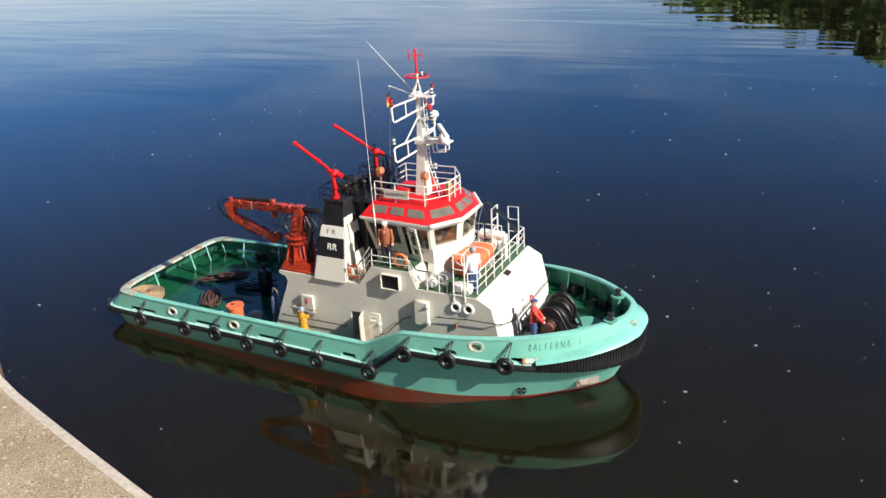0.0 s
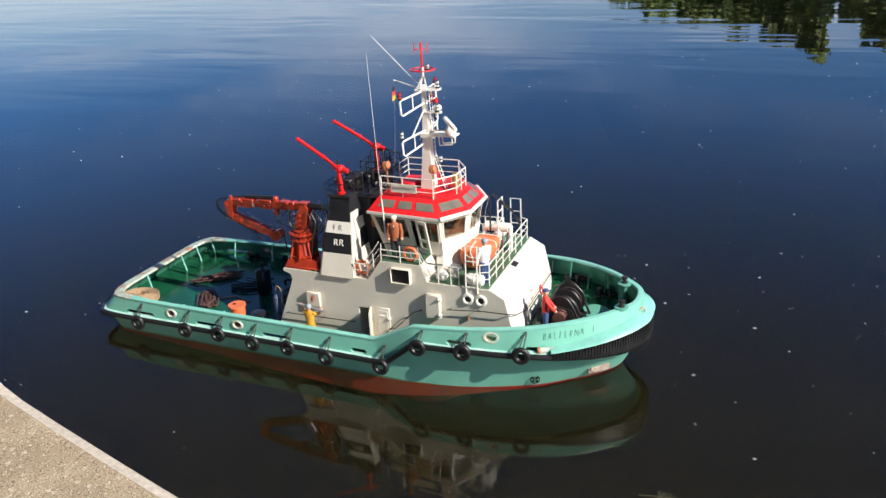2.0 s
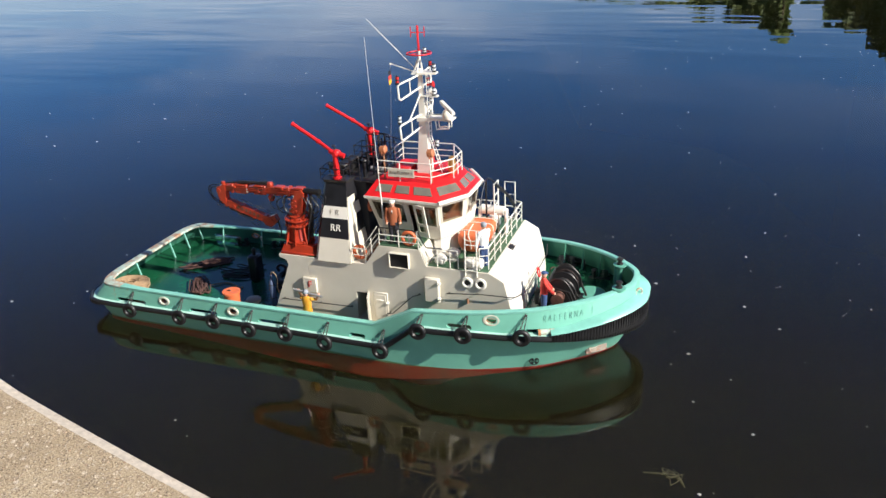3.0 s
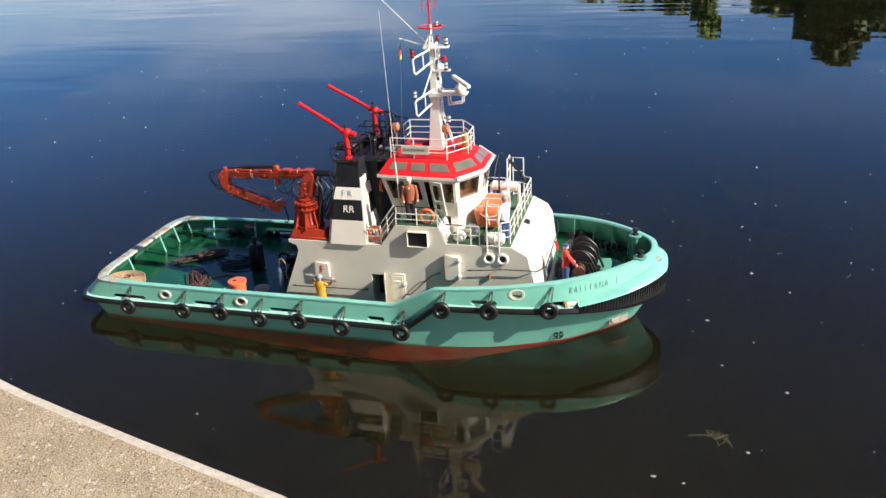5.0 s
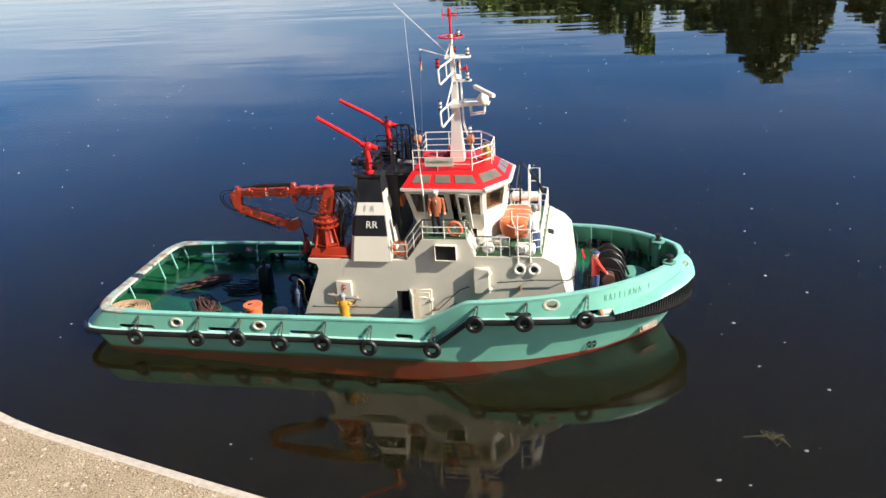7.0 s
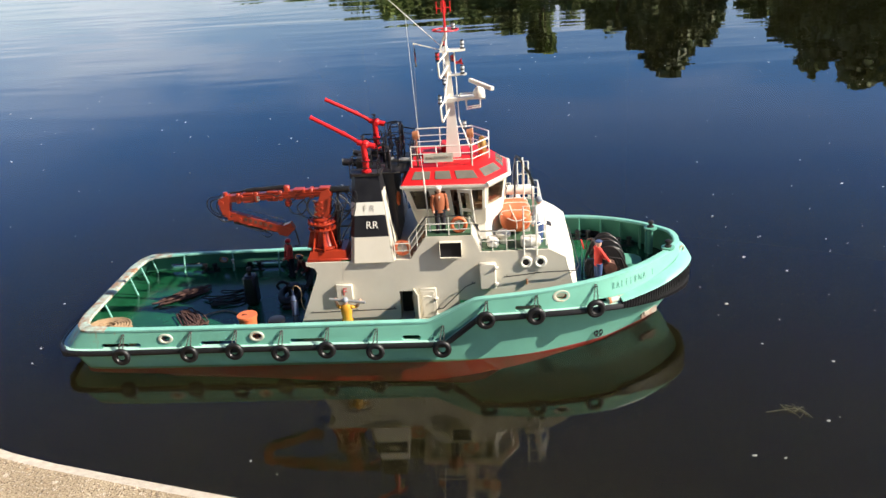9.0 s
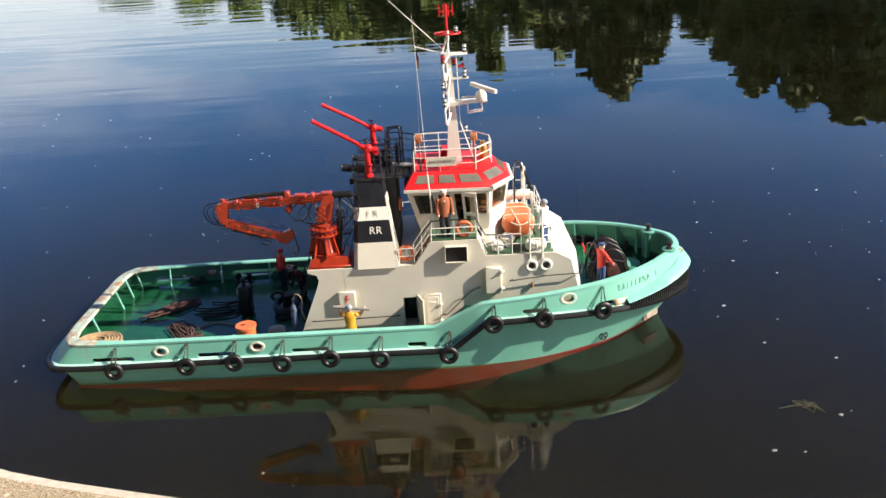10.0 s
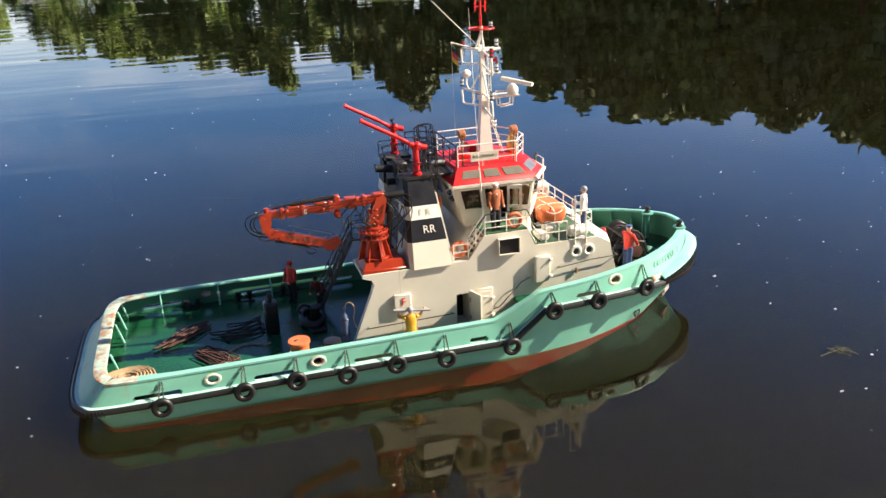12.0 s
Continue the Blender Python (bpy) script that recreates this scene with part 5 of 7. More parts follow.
def make_bow_marks():
    name = "RALFERNA I"
    for s in (-1, 1):
        for i, ch in enumerate(name):
            if ch == " ":
                continue
            k = i if s < 0 else len(name) - 1 - i
            x, z = .640 + .0122 * k, .1760 + .0007 * k
            letter = lettering(ch, .0265, Matrix.Identity(4), "name_paint", tug, "name_letter", thick=.0004, slim=-.0009)
            # painted on: every point follows the curve of the bow
            for v in letter.data.vertices:
                v.co = skin(x - s * .52 * v.co.x, z + .95 * v.co.y, s, .0012 + v.co.z).translation
        # anchor pocket
        pocket = bmesh.new()
        q = skin(.758, .044, s, .0)
        for v in [Vector((sx * .032, sy * .016, sz)) for sx in (-1, 1) for sy in (-1, 1) for sz in (-.006, .0004)]:
            pocket.verts.new(q @ v)
        bmesh.ops.convex_hull(pocket, input=pocket.verts)
        ob = part("anchor_pocket", pocket, "pocket", tug, "rust-stained anchor pocket")
        anc = bmesh.new()
        rod(anc, q @ Vector((-.024, -.004, .001)), q @ Vector((.022, .005, .001)), .0022, seg=8)
        pipe(anc, [q @ Vector(v) for v in ((-.016, .009, .001), (-.026, .002, .002), (-.027, -.005, .002), (-.018, -.011, .001))], .0026)
        ball(anc, q @ Vector((-.024, -.002, .001)), .0045, 8)
        part("anchor", anc, "pocket", ob, "rusty stockless anchor")
        # bow thruster mark: ring with a cross
        q = skin(.606, .032, s, .0030)
        b = bmesh.new()
        torus(b, (0, 0, 0), .0120, .0014, m=q, seg=24, ring=5)
        for a in range(4):
            ang = radians(45 + 90 * a)
            lobe = [q @ Vector((r * math.cos(ang + d), r * math.sin(ang + d), .0006)) for r, d in ((.0015, 0), (.0098, -.5), (.0112, 0), (.0098, .5))]
            f = [b.verts.new(v) for v in lobe]
            b.faces.new(f)
        part("thruster_mark", b, "black", tug, "black painted ring and cross")
        # roller fairlead in the side slot
        b = bmesh.new()
        rod(b, Vector((.624, s * (side_y(.624, .143) + .001), .1415)), Vector((.668, s * (side_y(.668, .143) + .002), .1425)), .0088, seg=18)
        roller = part("side_roller", b, "cap_rust", tug, "pale rusty roller in the side slot")
        for x in (.6245, .652):
            b = bmesh.new()
            rod(b, Vector((x, s * (side_y(x, .143) + .0012), .1417)), Vector((x + .006, s * (side_y(x + .006, .143) + .0012), .1417)), .0094, seg=18)
            part("rust_band", b, "rust_orange", roller, "orange rust on the roller")
        # black plate inboard of the slot, standing in for its shade
        b = bmesh.new()
        plate(b, [(.594, s * (side_y(.594, .145) - .012), .137), (.664, s * (side_y(.664, .145) - .012), .137), (.664, s * (side_y(.664, .15) - .012), .152), (.594, s * (side_y(.594, .15) - .012), .152)], .002)
        part("slot_back", b, "black", tug, "black plate painting the slot's shade behind the roller")
        # bollard posts at the stem
        b = bmesh.new()
        px, py = (.806, -.080) if s < 0 else (.787, .067)
        lathe(b, [(.0085, .136), (.0085, .205), (.012, .210), (.0185, .213), (.0185, .217), (.008, .218)], (px, py, 0), 16)
        box(b, (px - .015, py - .0025, .138), (px - .006, py + .0025, .212), .001)
        post = part("bow_bollard", b, "teal_deck", tug, "turquoise post with a black roller")
        b = bmesh.new()
        lathe(b, [(.0095, .218), (.0095, .221), (.0055, .223), (.0055, .229), (.0090, .231), (.0090, .235), (.004, .238)], (px, py, 0), 14)
        part("roller", b, "iron", post)
        # bitts on the foredeck and along the quarter
        for x, y, z in ((.722, .128, .136), (.610, .195, .136), (-.575, .232, .056), (-.43, .235, .056), (-.30, .235, .056)):
            b = bmesh.new()
            box(b, (x - .030, s * y - .008, z), (x + .030, s * y + .008, z + .003), .001)
            bitt = part("bitts", b, "black", tug, "black double mooring bollard")
            for dx in (-.016, .016):
                b = bmesh.new()
                lathe(b, [(.0065, z + .003), (.0065, z + .022), (.0085, z + .023), (.0085, z + .027), (.005, z + .028)], (x + dx, s * y, 0), 12)
                rod(b, (x + dx - .013, s * y, z + .015), (x + dx + .013, s * y, z + .015), .0028, seg=8)
                part("bollard", b, "black", bitt)
    # bull nose on the stem
    b = bmesh.new()
    m = Matrix.Rotation(radians(90), 4, "Y")
    torus(b, (.8535, -.030, .186), 0.0105, .0030, m=Matrix.Rotation(radians(-42), 4, "Z") @ m, seg=20, ring=8)
    part("bull_nose", b, "cap_rust", tug, "rusty rim of the bow fairlead")


def make_winch():
    """The anchor and towing winch on the foredeck: drum, flanges, warping heads, frame."""
    cx, cz = .648, .183
    b = bmesh.new()
    for y in (-.030, .105):
        solid(b, [[(cx - .045, y - .005, .136), (cx + .045, y - .005, .136), (cx + .016, y - .005, cz + .010), (cx - .016, y - .005, cz + .010)],
                  [(cx - .045, y + .005, .136), (cx + .045, y + .005, .136), (cx + .016, y + .005, cz + .010), (cx - .016, y + .005, cz + .010)]])
    box(b, (cx - .05, -.04, .136), (cx + .05, .115, .141), .001)
    w = part("winch", b, "iron", tug, "black iron deck winch with a wound drum")
    m = Matrix.Rotation(radians(90), 4, "X")
    for y in (-.020, .035, .092):
        b = bmesh.new()
        lathe(b, [(.010, -.0025), (.0425, -.0025), (.0445, -.001), (.0445, .001), (.0425, .0025), (.010, .0025)], (cx, y, cz), 32, m)
        torus(b, (cx, y, cz), .0425, .0030, m=m, seg=32, ring=6)
        part("flange", b, "rubber", w)
    b = bmesh.new()
    pts = []
    for i in range(26 * 12):
        a = 2 * math.pi * i / 12
        pts.append((cx + .027 * math.cos(a), -.017 + .107 * i / (26 * 12), cz + .027 * math.sin(a)))
    pipe(b, pts, .0028, 5)
    rod(b, (cx, -.018, cz), (cx, .09, cz), .025, seg=20)
    part("wound_rope", b, "maroon", w, "dark maroon rope wound on the drum")
    b = bmesh.new()
    lathe(b, [(.012, -.006), (.017, 0), (.014, .010), (.014, .026), (.0175, .034), (.0175, .037), (.006, .038)], (cx, -.036, cz - .006), 18, m)
    part("warping_head", b, "head", w, "worn reddish-brown warping head")
    b = bmesh.new()
    lathe(b, [(.012, -.006), (.016, 0), (.013, .010), (.013, .026), (.0165, .034), (.0165, .037), (.006, .038)], (cx, .112, cz - .010), 18, Matrix.Rotation(radians(-90), 4, "X"))
    part("warping_head", b, "rust", w)
    b = bmesh.new()
    pipe(b, smooth_line([(cx - .052, -.034, .140), (cx - .045, -.036, .180), (cx - .015, -.037, .226), (cx + .02, -.037, .220), (cx + .05, -.035, .160), (cx + .058, -.034, .140)], 4), .0035)
    pipe(b, smooth_line([(cx - .052, .098, .140), (cx - .045, .098, .180), (cx - .015, .099, .226), (cx + .02, .099, .220), (cx + .05, .098, .160), (cx + .058, .098, .140)], 4), .0035)
    rod(b, (cx - .030, -.037, .215), (cx - .030, .099, .215), .003, seg=8)
    part("guard_frame", b, "iron", w)
    for y in (-.046, .022):
        b = bmesh.new()
        pipe(b, [(cx + .060, y, .138), (cx + .040, y, .168), (cx + .030, y, .196), (cx - .012, y, .204), (cx - .050, y, .188)], .0032, 6)
        part("bracket", b, "iron", w, "dark bent bracket over the drum")
    b = bmesh.new()
    box(b, (cx - .062, -.052, .186), (cx - .010, -.040, .200), .002)
    box(b, (cx - .066, -.050, .150), (cx - .054, -.036, .192), .002)
    part("brake_box", b, "black", w, "black brake housing")
    for k in range(5):
        b = bmesh.new()
        pipe(b, smooth_line([(cx - .05 + .012 * k, .104, .180), (cx - .046 + .012 * k, .118, .206 - .003 * (k % 2)), (cx - .03 + .012 * k, .132, .200), (cx - .028 + .012 * k, .140, .150)], 3), .0020, 5)
        part("rope_end", b, "rope", w, "brown rope tucked over the winch")
    b = bmesh.new()
    lathe(b, [(.030, 0), (.029, .012), (.022, .024), (.010, .031), (.002, .033)], (cx + .062, -.012, .136), 18)
    part("gear_cover", b, "teal_in", w, "rounded green gear cover")
    b = bmesh.new()
    torus(b, (.581, .025, .222), .013, .0022, m=Matrix.Rotation(radians(75), 4, "Y"), seg=18, ring=6)
    part("hand_wheel", b, "red", w, "red brake wheel")
    b = bmesh.new()
    rod(b, (.581, .025, .136), (.581, .025, .215), .0024, seg=8)
    part("wheel_post", b, "teal_in", w)
    rnd = random.Random(3)
    for i in range(11):
        b = bmesh.new()
        y = -.012 + .0095 * i
        tilt = rnd.uniform(-.16, .16)
        r = rnd.choice((.028, .030, .031, .034))
        pts = []
        for k in range(25):
            a = 2 * math.pi * k / 24
            pts.append((cx + (r + rnd.gauss(0, .0012)) * math.cos(a), y + tilt * r * math.sin(a) + rnd.gauss(0, .001), cz + .002 + (r + rnd.gauss(0, .0012)) * math.sin(a) * .92))
        pipe(b, smooth_line(pts, 2), rnd.uniform(.0024, .0034), 6)
        part("rope_turn", b, "maroon" if i % 3 else "rubber", w, "slack turn of dark rope")
    b = bmesh.new()
    lathe(b, [(.004, .0), (.040, .0), (.040, .003), (.004, .004)], (.716, .027, .136), 24)
    part("deck_plate", b, "teal_deck", tug, "round green deck plate")
    # the winch is narrow and stands a little to starboard
    narrow = Matrix.Translation((0, -.069, 0)) @ Matrix.Diagonal((1.0, .72, 1.0, 1.0))
    for ob in (w, *w.children):
        ob.data.transform(narrow)


make_bow_marks()
make_winch()


# ---- crane ----
def make_crane():
    cx, cy = -.108, -.145
    b = bmesh.new()
    box(b, (-.150, -.192, .258), (-.036, -.096, .266), .002)
    solid(b, [[(-.147, -.188, .266), (-.040, -.188, .266), (-.040, -.100, .266), (-.147, -.100, .266)],
              [(-.140, -.182, .285), (-.048, -.182, .285), (-.048, -.106, .285), (-.140, -.106, .285)]])
    crane = part("deck_crane", b, "orange", tug, "orange-red folding deck crane")
    b = bmesh.new()
    lathe(b, [(.036, .285), (.031, .29), (.022, .334), (.021, .345)], (cx, cy, 0), 24)
    ped = part("pedestal", b, "orange", crane)
    for k in range(8):
        a = 2 * math.pi * k / 8 + .2
        b = bmesh.new()
        u = Vector((math.cos(a), math.sin(a), 0))
        t = Vector((-u.y, u.x, 0)) * .0015
        o = Vector((cx, cy, 0))
        prof = [u * .026 + Vector((0, 0, .285)), u * .046 + Vector((0, 0, .285)), u * .031 + Vector((0, 0, .336)), u * .018 + Vector((0, 0, .338))]
        solid(b, [[o + p + t for p in prof], [o + p - t for p in prof]])
        part("gusset", b, "orange", ped)
    for z in (.338, .354):
        b = bmesh.new()
        lathe(b, [(.018, z), (.0375, z), (.0375, z + .004), (.018, z + .004)], (cx, cy, 0), 28)
        for k in range(16):
            a = 2 * math.pi * k / 16
            rod(b, (cx + .033 * math.cos(a), cy + .033 * math.sin(a), z + .003), (cx + .033 * math.cos(a), cy + .033 * math.sin(a), z + .0080), .0026, seg=6)
        part("slewing_ring", b, "orange", ped)
    b = bmesh.new()
    lathe(b, [(.023, .345), (.022, .362), (.018, .372)], (cx, cy, 0), 20)
    for sy in (-1, 1):
        # two cheek plates with the boom's foot between them
        solid(b, [[(cx - .022, cy + sy * .010, .362), (cx + .022, cy + sy * .010, .362), (cx + .036, cy + sy * .010, .436), (cx + .028, cy + sy * .010, .446), (cx + .010, cy + sy * .010, .440)],
                  [(cx - .022, cy + sy * .0145, .362), (cx + .022, cy + sy * .0145, .362), (cx + .036, cy + sy * .0145, .436), (cx + .028, cy + sy * .0145, .446), (cx + .010, cy + sy * .0145, .440)]])
    box(b, (cx - .012, cy - .010, .364), (cx + .016, cy + .010, .412), .002)
    part("column", b, "orange", crane, "leaning column of the crane")
    # main boom, nearly level, reaching aft
    A, B = Vector((-.076, -.145, .437)), Vector((-.352, -.122, .421))

    def beam(b, p, q, h0, h1, w):
        d = (q - p).normalized()
        sd = d.cross(Vector((0, 0, 1))).normalized() * w
        up = sd.cross(d).normalized()
        solid(b, [[p + sd + up * h0, p - sd + up * h0, p - sd - up * h0, p + sd - up * h0], [q + sd + up * h1, q - sd + up * h1, q - sd - up * h1, q + sd - up * h1]])
    b = bmesh.new()
    beam(b, A, B, .0105, .0085, .0085)
    boom = part("main_boom", b, "orange", crane)
    for f in (.18, .48, .72, .9):
        b = bmesh.new()
        p = A.lerp(B, f)
        box(b, p - Vector((.005, .0115, .0135)), p + Vector((.005, .0115, .0135)), .0015)
        part("boom_collar", b, "orange", boom)
    b = bmesh.new()
    lathe(b, [(.004, -.034), (.009, -.030), (.010, -.020), (.006, -.014), (.006, -.006)], A.lerp(B, .42), 12)
    part("winch_drum", b, "orange", boom)
    for f0, f1, dz in ((.06, .34, .004), (.06, .34, -.003), (.38, .70, -.002), (.40, .92, .005)):
        b = bmesh.new()
        pipe(b, [A.lerp(B, f0) + Vector((0, -.0112, dz)), A.lerp(B, f1) + Vector((0, -.0112, dz))], .0014, 6)
        part("pipe_run", b, "orange", boom)
    b = bmesh.new()
    rod(b, A.lerp(B, .02) + Vector((0, 0, .004)), A + Vector((.050, -.002, .004)), .0085, seg=14)
    part("boom_tail", b, "rubber", boom, "black hose bundle behind the boom")
    b = bmesh.new()
    rod(b, A.lerp(B, .44) + Vector((0, 0, .020)), A.lerp(B, .82) + Vector((0, 0, .018)), .0055, seg=12)
    rod(b, A.lerp(B, .82) + Vector((0, 0, .018)), A.lerp(B, .98) + Vector((0, 0, .014)), .0025, seg=10)
    part("hydraulic_ram", b, "iron", boom, "black hydraulic ram")
    b = bmesh.new()
    box(b, A.lerp(B, .42) - Vector((.007, .008, -.008)), A.lerp(B, .42) + Vector((.008, .008, .024)), .003)
    part("ram_lug", b, "orange", boom)
    # knuckle and folded jib
    K = Vector((-.372, -.122, .412))
    J0, J1 = Vector((-.360, -.120, .375)), Vector((-.208, -.122, .326))
    b = bmesh.new()
    solid(b, [[B + Vector((.002, -.011, .012)), K + Vector((-.006, -.011, .010)), K + Vector((-.006, -.011, -.012)), J0 + Vector((-.012, -.011, 0)), J0 + Vector((.004, -.011, -.006)), B + Vector((.002, -.011, -.010))],
              [B + Vector((.002, .011, .012)), K + Vector((-.006, .011, .010)), K + Vector((-.006, .011, -.012)), J0 + Vector((-.012, .011, 0)), J0 + Vector((.004, .011, -.006)), B + Vector((.002, .011, -.010))]])
    rod(b, K + Vector((0, -.014, 0)), K + Vector((0, .014, 0)), .007, seg=12)
    rod(b, K + Vector((.012, 0, .008)), K + Vector((.012, 0, .026)), .006, seg=10)
    part("knuckle", b, "orange", crane)
    b = bmesh.new()
    beam(b, J0, J1, .012, .010, .008)
    jib = part("jib", b, "orange", crane, "folded jib of the crane")
    b = bmesh.new()
    d = (J1 - J0).normalized()
    rod(b, J0 + d * .012 + Vector((0, 0, -.017)), J0 + d * .10 + Vector((0, 0, -.015)), .005, seg=10)
    rod(b, J0 + d * .10 + Vector((0, 0, -.015)), J0 + d * .125 + Vector((0, 0, -.014)), .002, seg=8)
    part("hydraulic_ram", b, "iron", jib, "black hydraulic ram")
    b = bmesh.new()
    solid(b, [[J1 + Vector((-.02, -.009, .010)), J1 + Vector((.012, -.009, .022)), J1 + Vector((.022, -.009, .004)), J1 + Vector((0, -.009, -.016)), J1 + Vector((-.022, -.009, -.010))],
              [J1 + Vector((-.02, .009, .010)), J1 + Vector((.012, .009, .022)), J1 + Vector((.022, .009, .004)), J1 + Vector((0, .009, -.016)), J1 + Vector((-.022, .009, -.010))]])
    part("jib_head", b, "orange", jib)
    b = bmesh.new()
    pipe(b, smooth_line([J1 + Vector((.016, 0, .012)), J1 + Vector((.022, 0, -.012)), J1 + Vector((.026, 0, -.04)), J1 + Vector((.018, 0, -.05)), J1 + Vector((.014, 0, -.044))], 4), .0018)
    part("hook", b, "iron", jib)
    # dark marks along the jib and a stay wire
    for k in range(6):
        b = bmesh.new()
        p = J0.lerp(J1, .30 + .085 * k) + Vector((0, -.0086, .002))
        box(b, p - Vector((.0035, .0004, .004)), p + Vector((.0035, .0003, .004)))
        part("painted_mark", b, "head", jib)
    b = bmesh.new()
    pipe(b, [J0 + Vector((.05, 0, .012)), J1 + Vector((0, 0, .026))], .0009)
    part("ram_rod", b, "grey", jib)
    # bolt heads, valve block, boom ram, clamps
    for k in range(10):
        b = bmesh.new()
        p = Vector((cx - .010 + .009 * (k % 3), cy - .017, .372 + .005 * k))
        box(b, p - Vector((.003, .003, .002)), p + Vector((.003, .003, .002)), .0006)
        part("valve", b, "orange" if k % 3 else "head", ped)
    for z, r in ((.287, .040), (.362, .026)):
        b = bmesh.new()
        lathe(b, [(r - .004, z), (r, z + .001), (r, z + .005), (r - .004, z + .006)], (cx, cy, 0), 24)
        part("collar", b, "orange", ped)
    b = bmesh.new()
    rod(b, (cx + .036, cy + .004, .300), (cx + .046, cy + .004, .400), .0075, seg=12)
    rod(b, (cx + .046, cy + .004, .400), (cx + .050, cy + .004, .434), .0035, seg=8)
    part("luffing_ram", b, "black", crane, "black hydraulic ram behind the column")
    for f in (.05, .30, .56, .80):
        b = bmesh.new()
        p = A.lerp(B, f)
        for dz in (-.011, .011):
            box(b, p + Vector((-.014, -.0105, dz - .0022)), p + Vector((.014, .0105, dz + .0022)), .0008)
        part("boom_flange", b, "orange", boom)
    for f, dz in ((.25, .010), (.55, -.004), (.86, .006)):
        b = bmesh.new()
        p = A.lerp(B, f) + Vector((0, -.0105, dz))
        lathe(b, [(.001, 0), (.005, 0), (.005, .003), (.003, .0045), (.001, .0045)], p, 10, Matrix.Rotation(radians(90), 4, "X"))
        part("pin", b, "orange", boom)
    b = bmesh.new()
    p = A.lerp(B, .70)
    box(b, p + Vector((-.004, -.0112, -.010)), p + Vector((.004, -.0092, .004)), .0008)
    part("white_tag", b, "white", boom, "white tag plate")
    for f in (.12, .36, .62, .88):
        b = bmesh.new()
        p = J0.lerp(J1, f)
        box(b, p + Vector((-.006, -.0098, -.013)), p + Vector((.006, .0098, -.008)), .001)
        box(b, p + Vector((-.006, -.0098, .008)), p + Vector((.006, .0098, .0125)), .001)
        part("jib_flange", b, "orange", jib)
    for p in (J0 + Vector((.030, 0, -.012)), J1 + Vector((.002, 0, .006))):
        b = bmesh.new()
        rod(b, p + Vector((0, -.012, 0)), p + Vector((0, .012, 0)), .0055, seg=10)
        part("jib_pin", b, "orange", jib)
    # hoses
    loops = [[(-.366, -.13, .425), (-.395, -.135, .42), (-.400, -.13, .395), (-.380, -.128, .378), (-.35, -.128, .372)],
             [(-.360, -.115, .42), (-.388, -.11, .41), (-.390, -.115, .388), (-.372, -.12, .37)],
             [(-.370, -.125, .430), (-.404, -.128, .424), (-.412, -.124, .398), (-.392, -.122, .372), (-.352, -.126, .366)],
             [(-.360, -.130, .380), (-.385, -.132, .372), (-.372, -.132, .360), (-.345, -.130, .362)],
             [(-.165, -.15, .425), (-.185, -.152, .405), (-.18, -.155, .385), (-.155, -.155, .382), (-.14, -.15, .40), (-.15, -.148, .42)],
             [(-.145, -.15, .42), (-.165, -.155, .40), (-.15, -.158, .375), (-.12, -.156, .372)],
             [(-.130, -.155, .425), (-.140, -.160, .400), (-.128, -.160, .378), (-.100, -.165, .372)],
             [(-.06, -.15, .435), (-.035, -.155, .42), (-.045, -.16, .39), (-.075, -.16, .375)],
             [(-.055, -.135, .44), (-.02, -.14, .425), (-.03, -.145, .38), (-.06, -.15, .35)],
             [(-.05, -.16, .43), (-.025, -.165, .40), (-.05, -.168, .36), (-.07, -.165, .34)],
             [(-.045, -.15, .44), (-.012, -.16, .415), (-.020, -.17, .37), (-.05, -.17, .32), (-.06, -.165, .29)],
             [(-.04, -.14, .445), (-.008, -.15, .43), (-.014, -.16, .40), (-.040, -.165, .385), (-.066, -.165, .392)],
             [(-.048, -.13, .44), (-.026, -.135, .40), (-.028, -.14, .35), (-.04, -.15, .30)],
             [(-.33, -.13, .352), (-.30, -.132, .335), (-.27, -.132, .328), (-.25, -.13, .318), (-.262, -.13, .310), (-.275, -.13, .318)],
             [(-.120, -.16, .430), (-.134, -.166, .410), (-.130, -.168, .386), (-.112, -.166, .372)],
             [(-.075, -.162, .428), (-.060, -.168, .410), (-.068, -.172, .384), (-.088, -.172, .366)],
             [(-.062, -.160, .425), (-.046, -.166, .395), (-.055, -.176, .350), (-.062, -.178, .300)],
             [(-.20, -.14, .44), (-.215, -.15, .43), (-.23, -.148, .436), (-.26, -.146, .437)]]
    for lp in loops:
        b = bmesh.new()
        pipe(b, smooth_line(lp, 5), .0015, 5)
        part("hose", b, "rubber", crane, "thin black hydraulic hose")


make_crane()


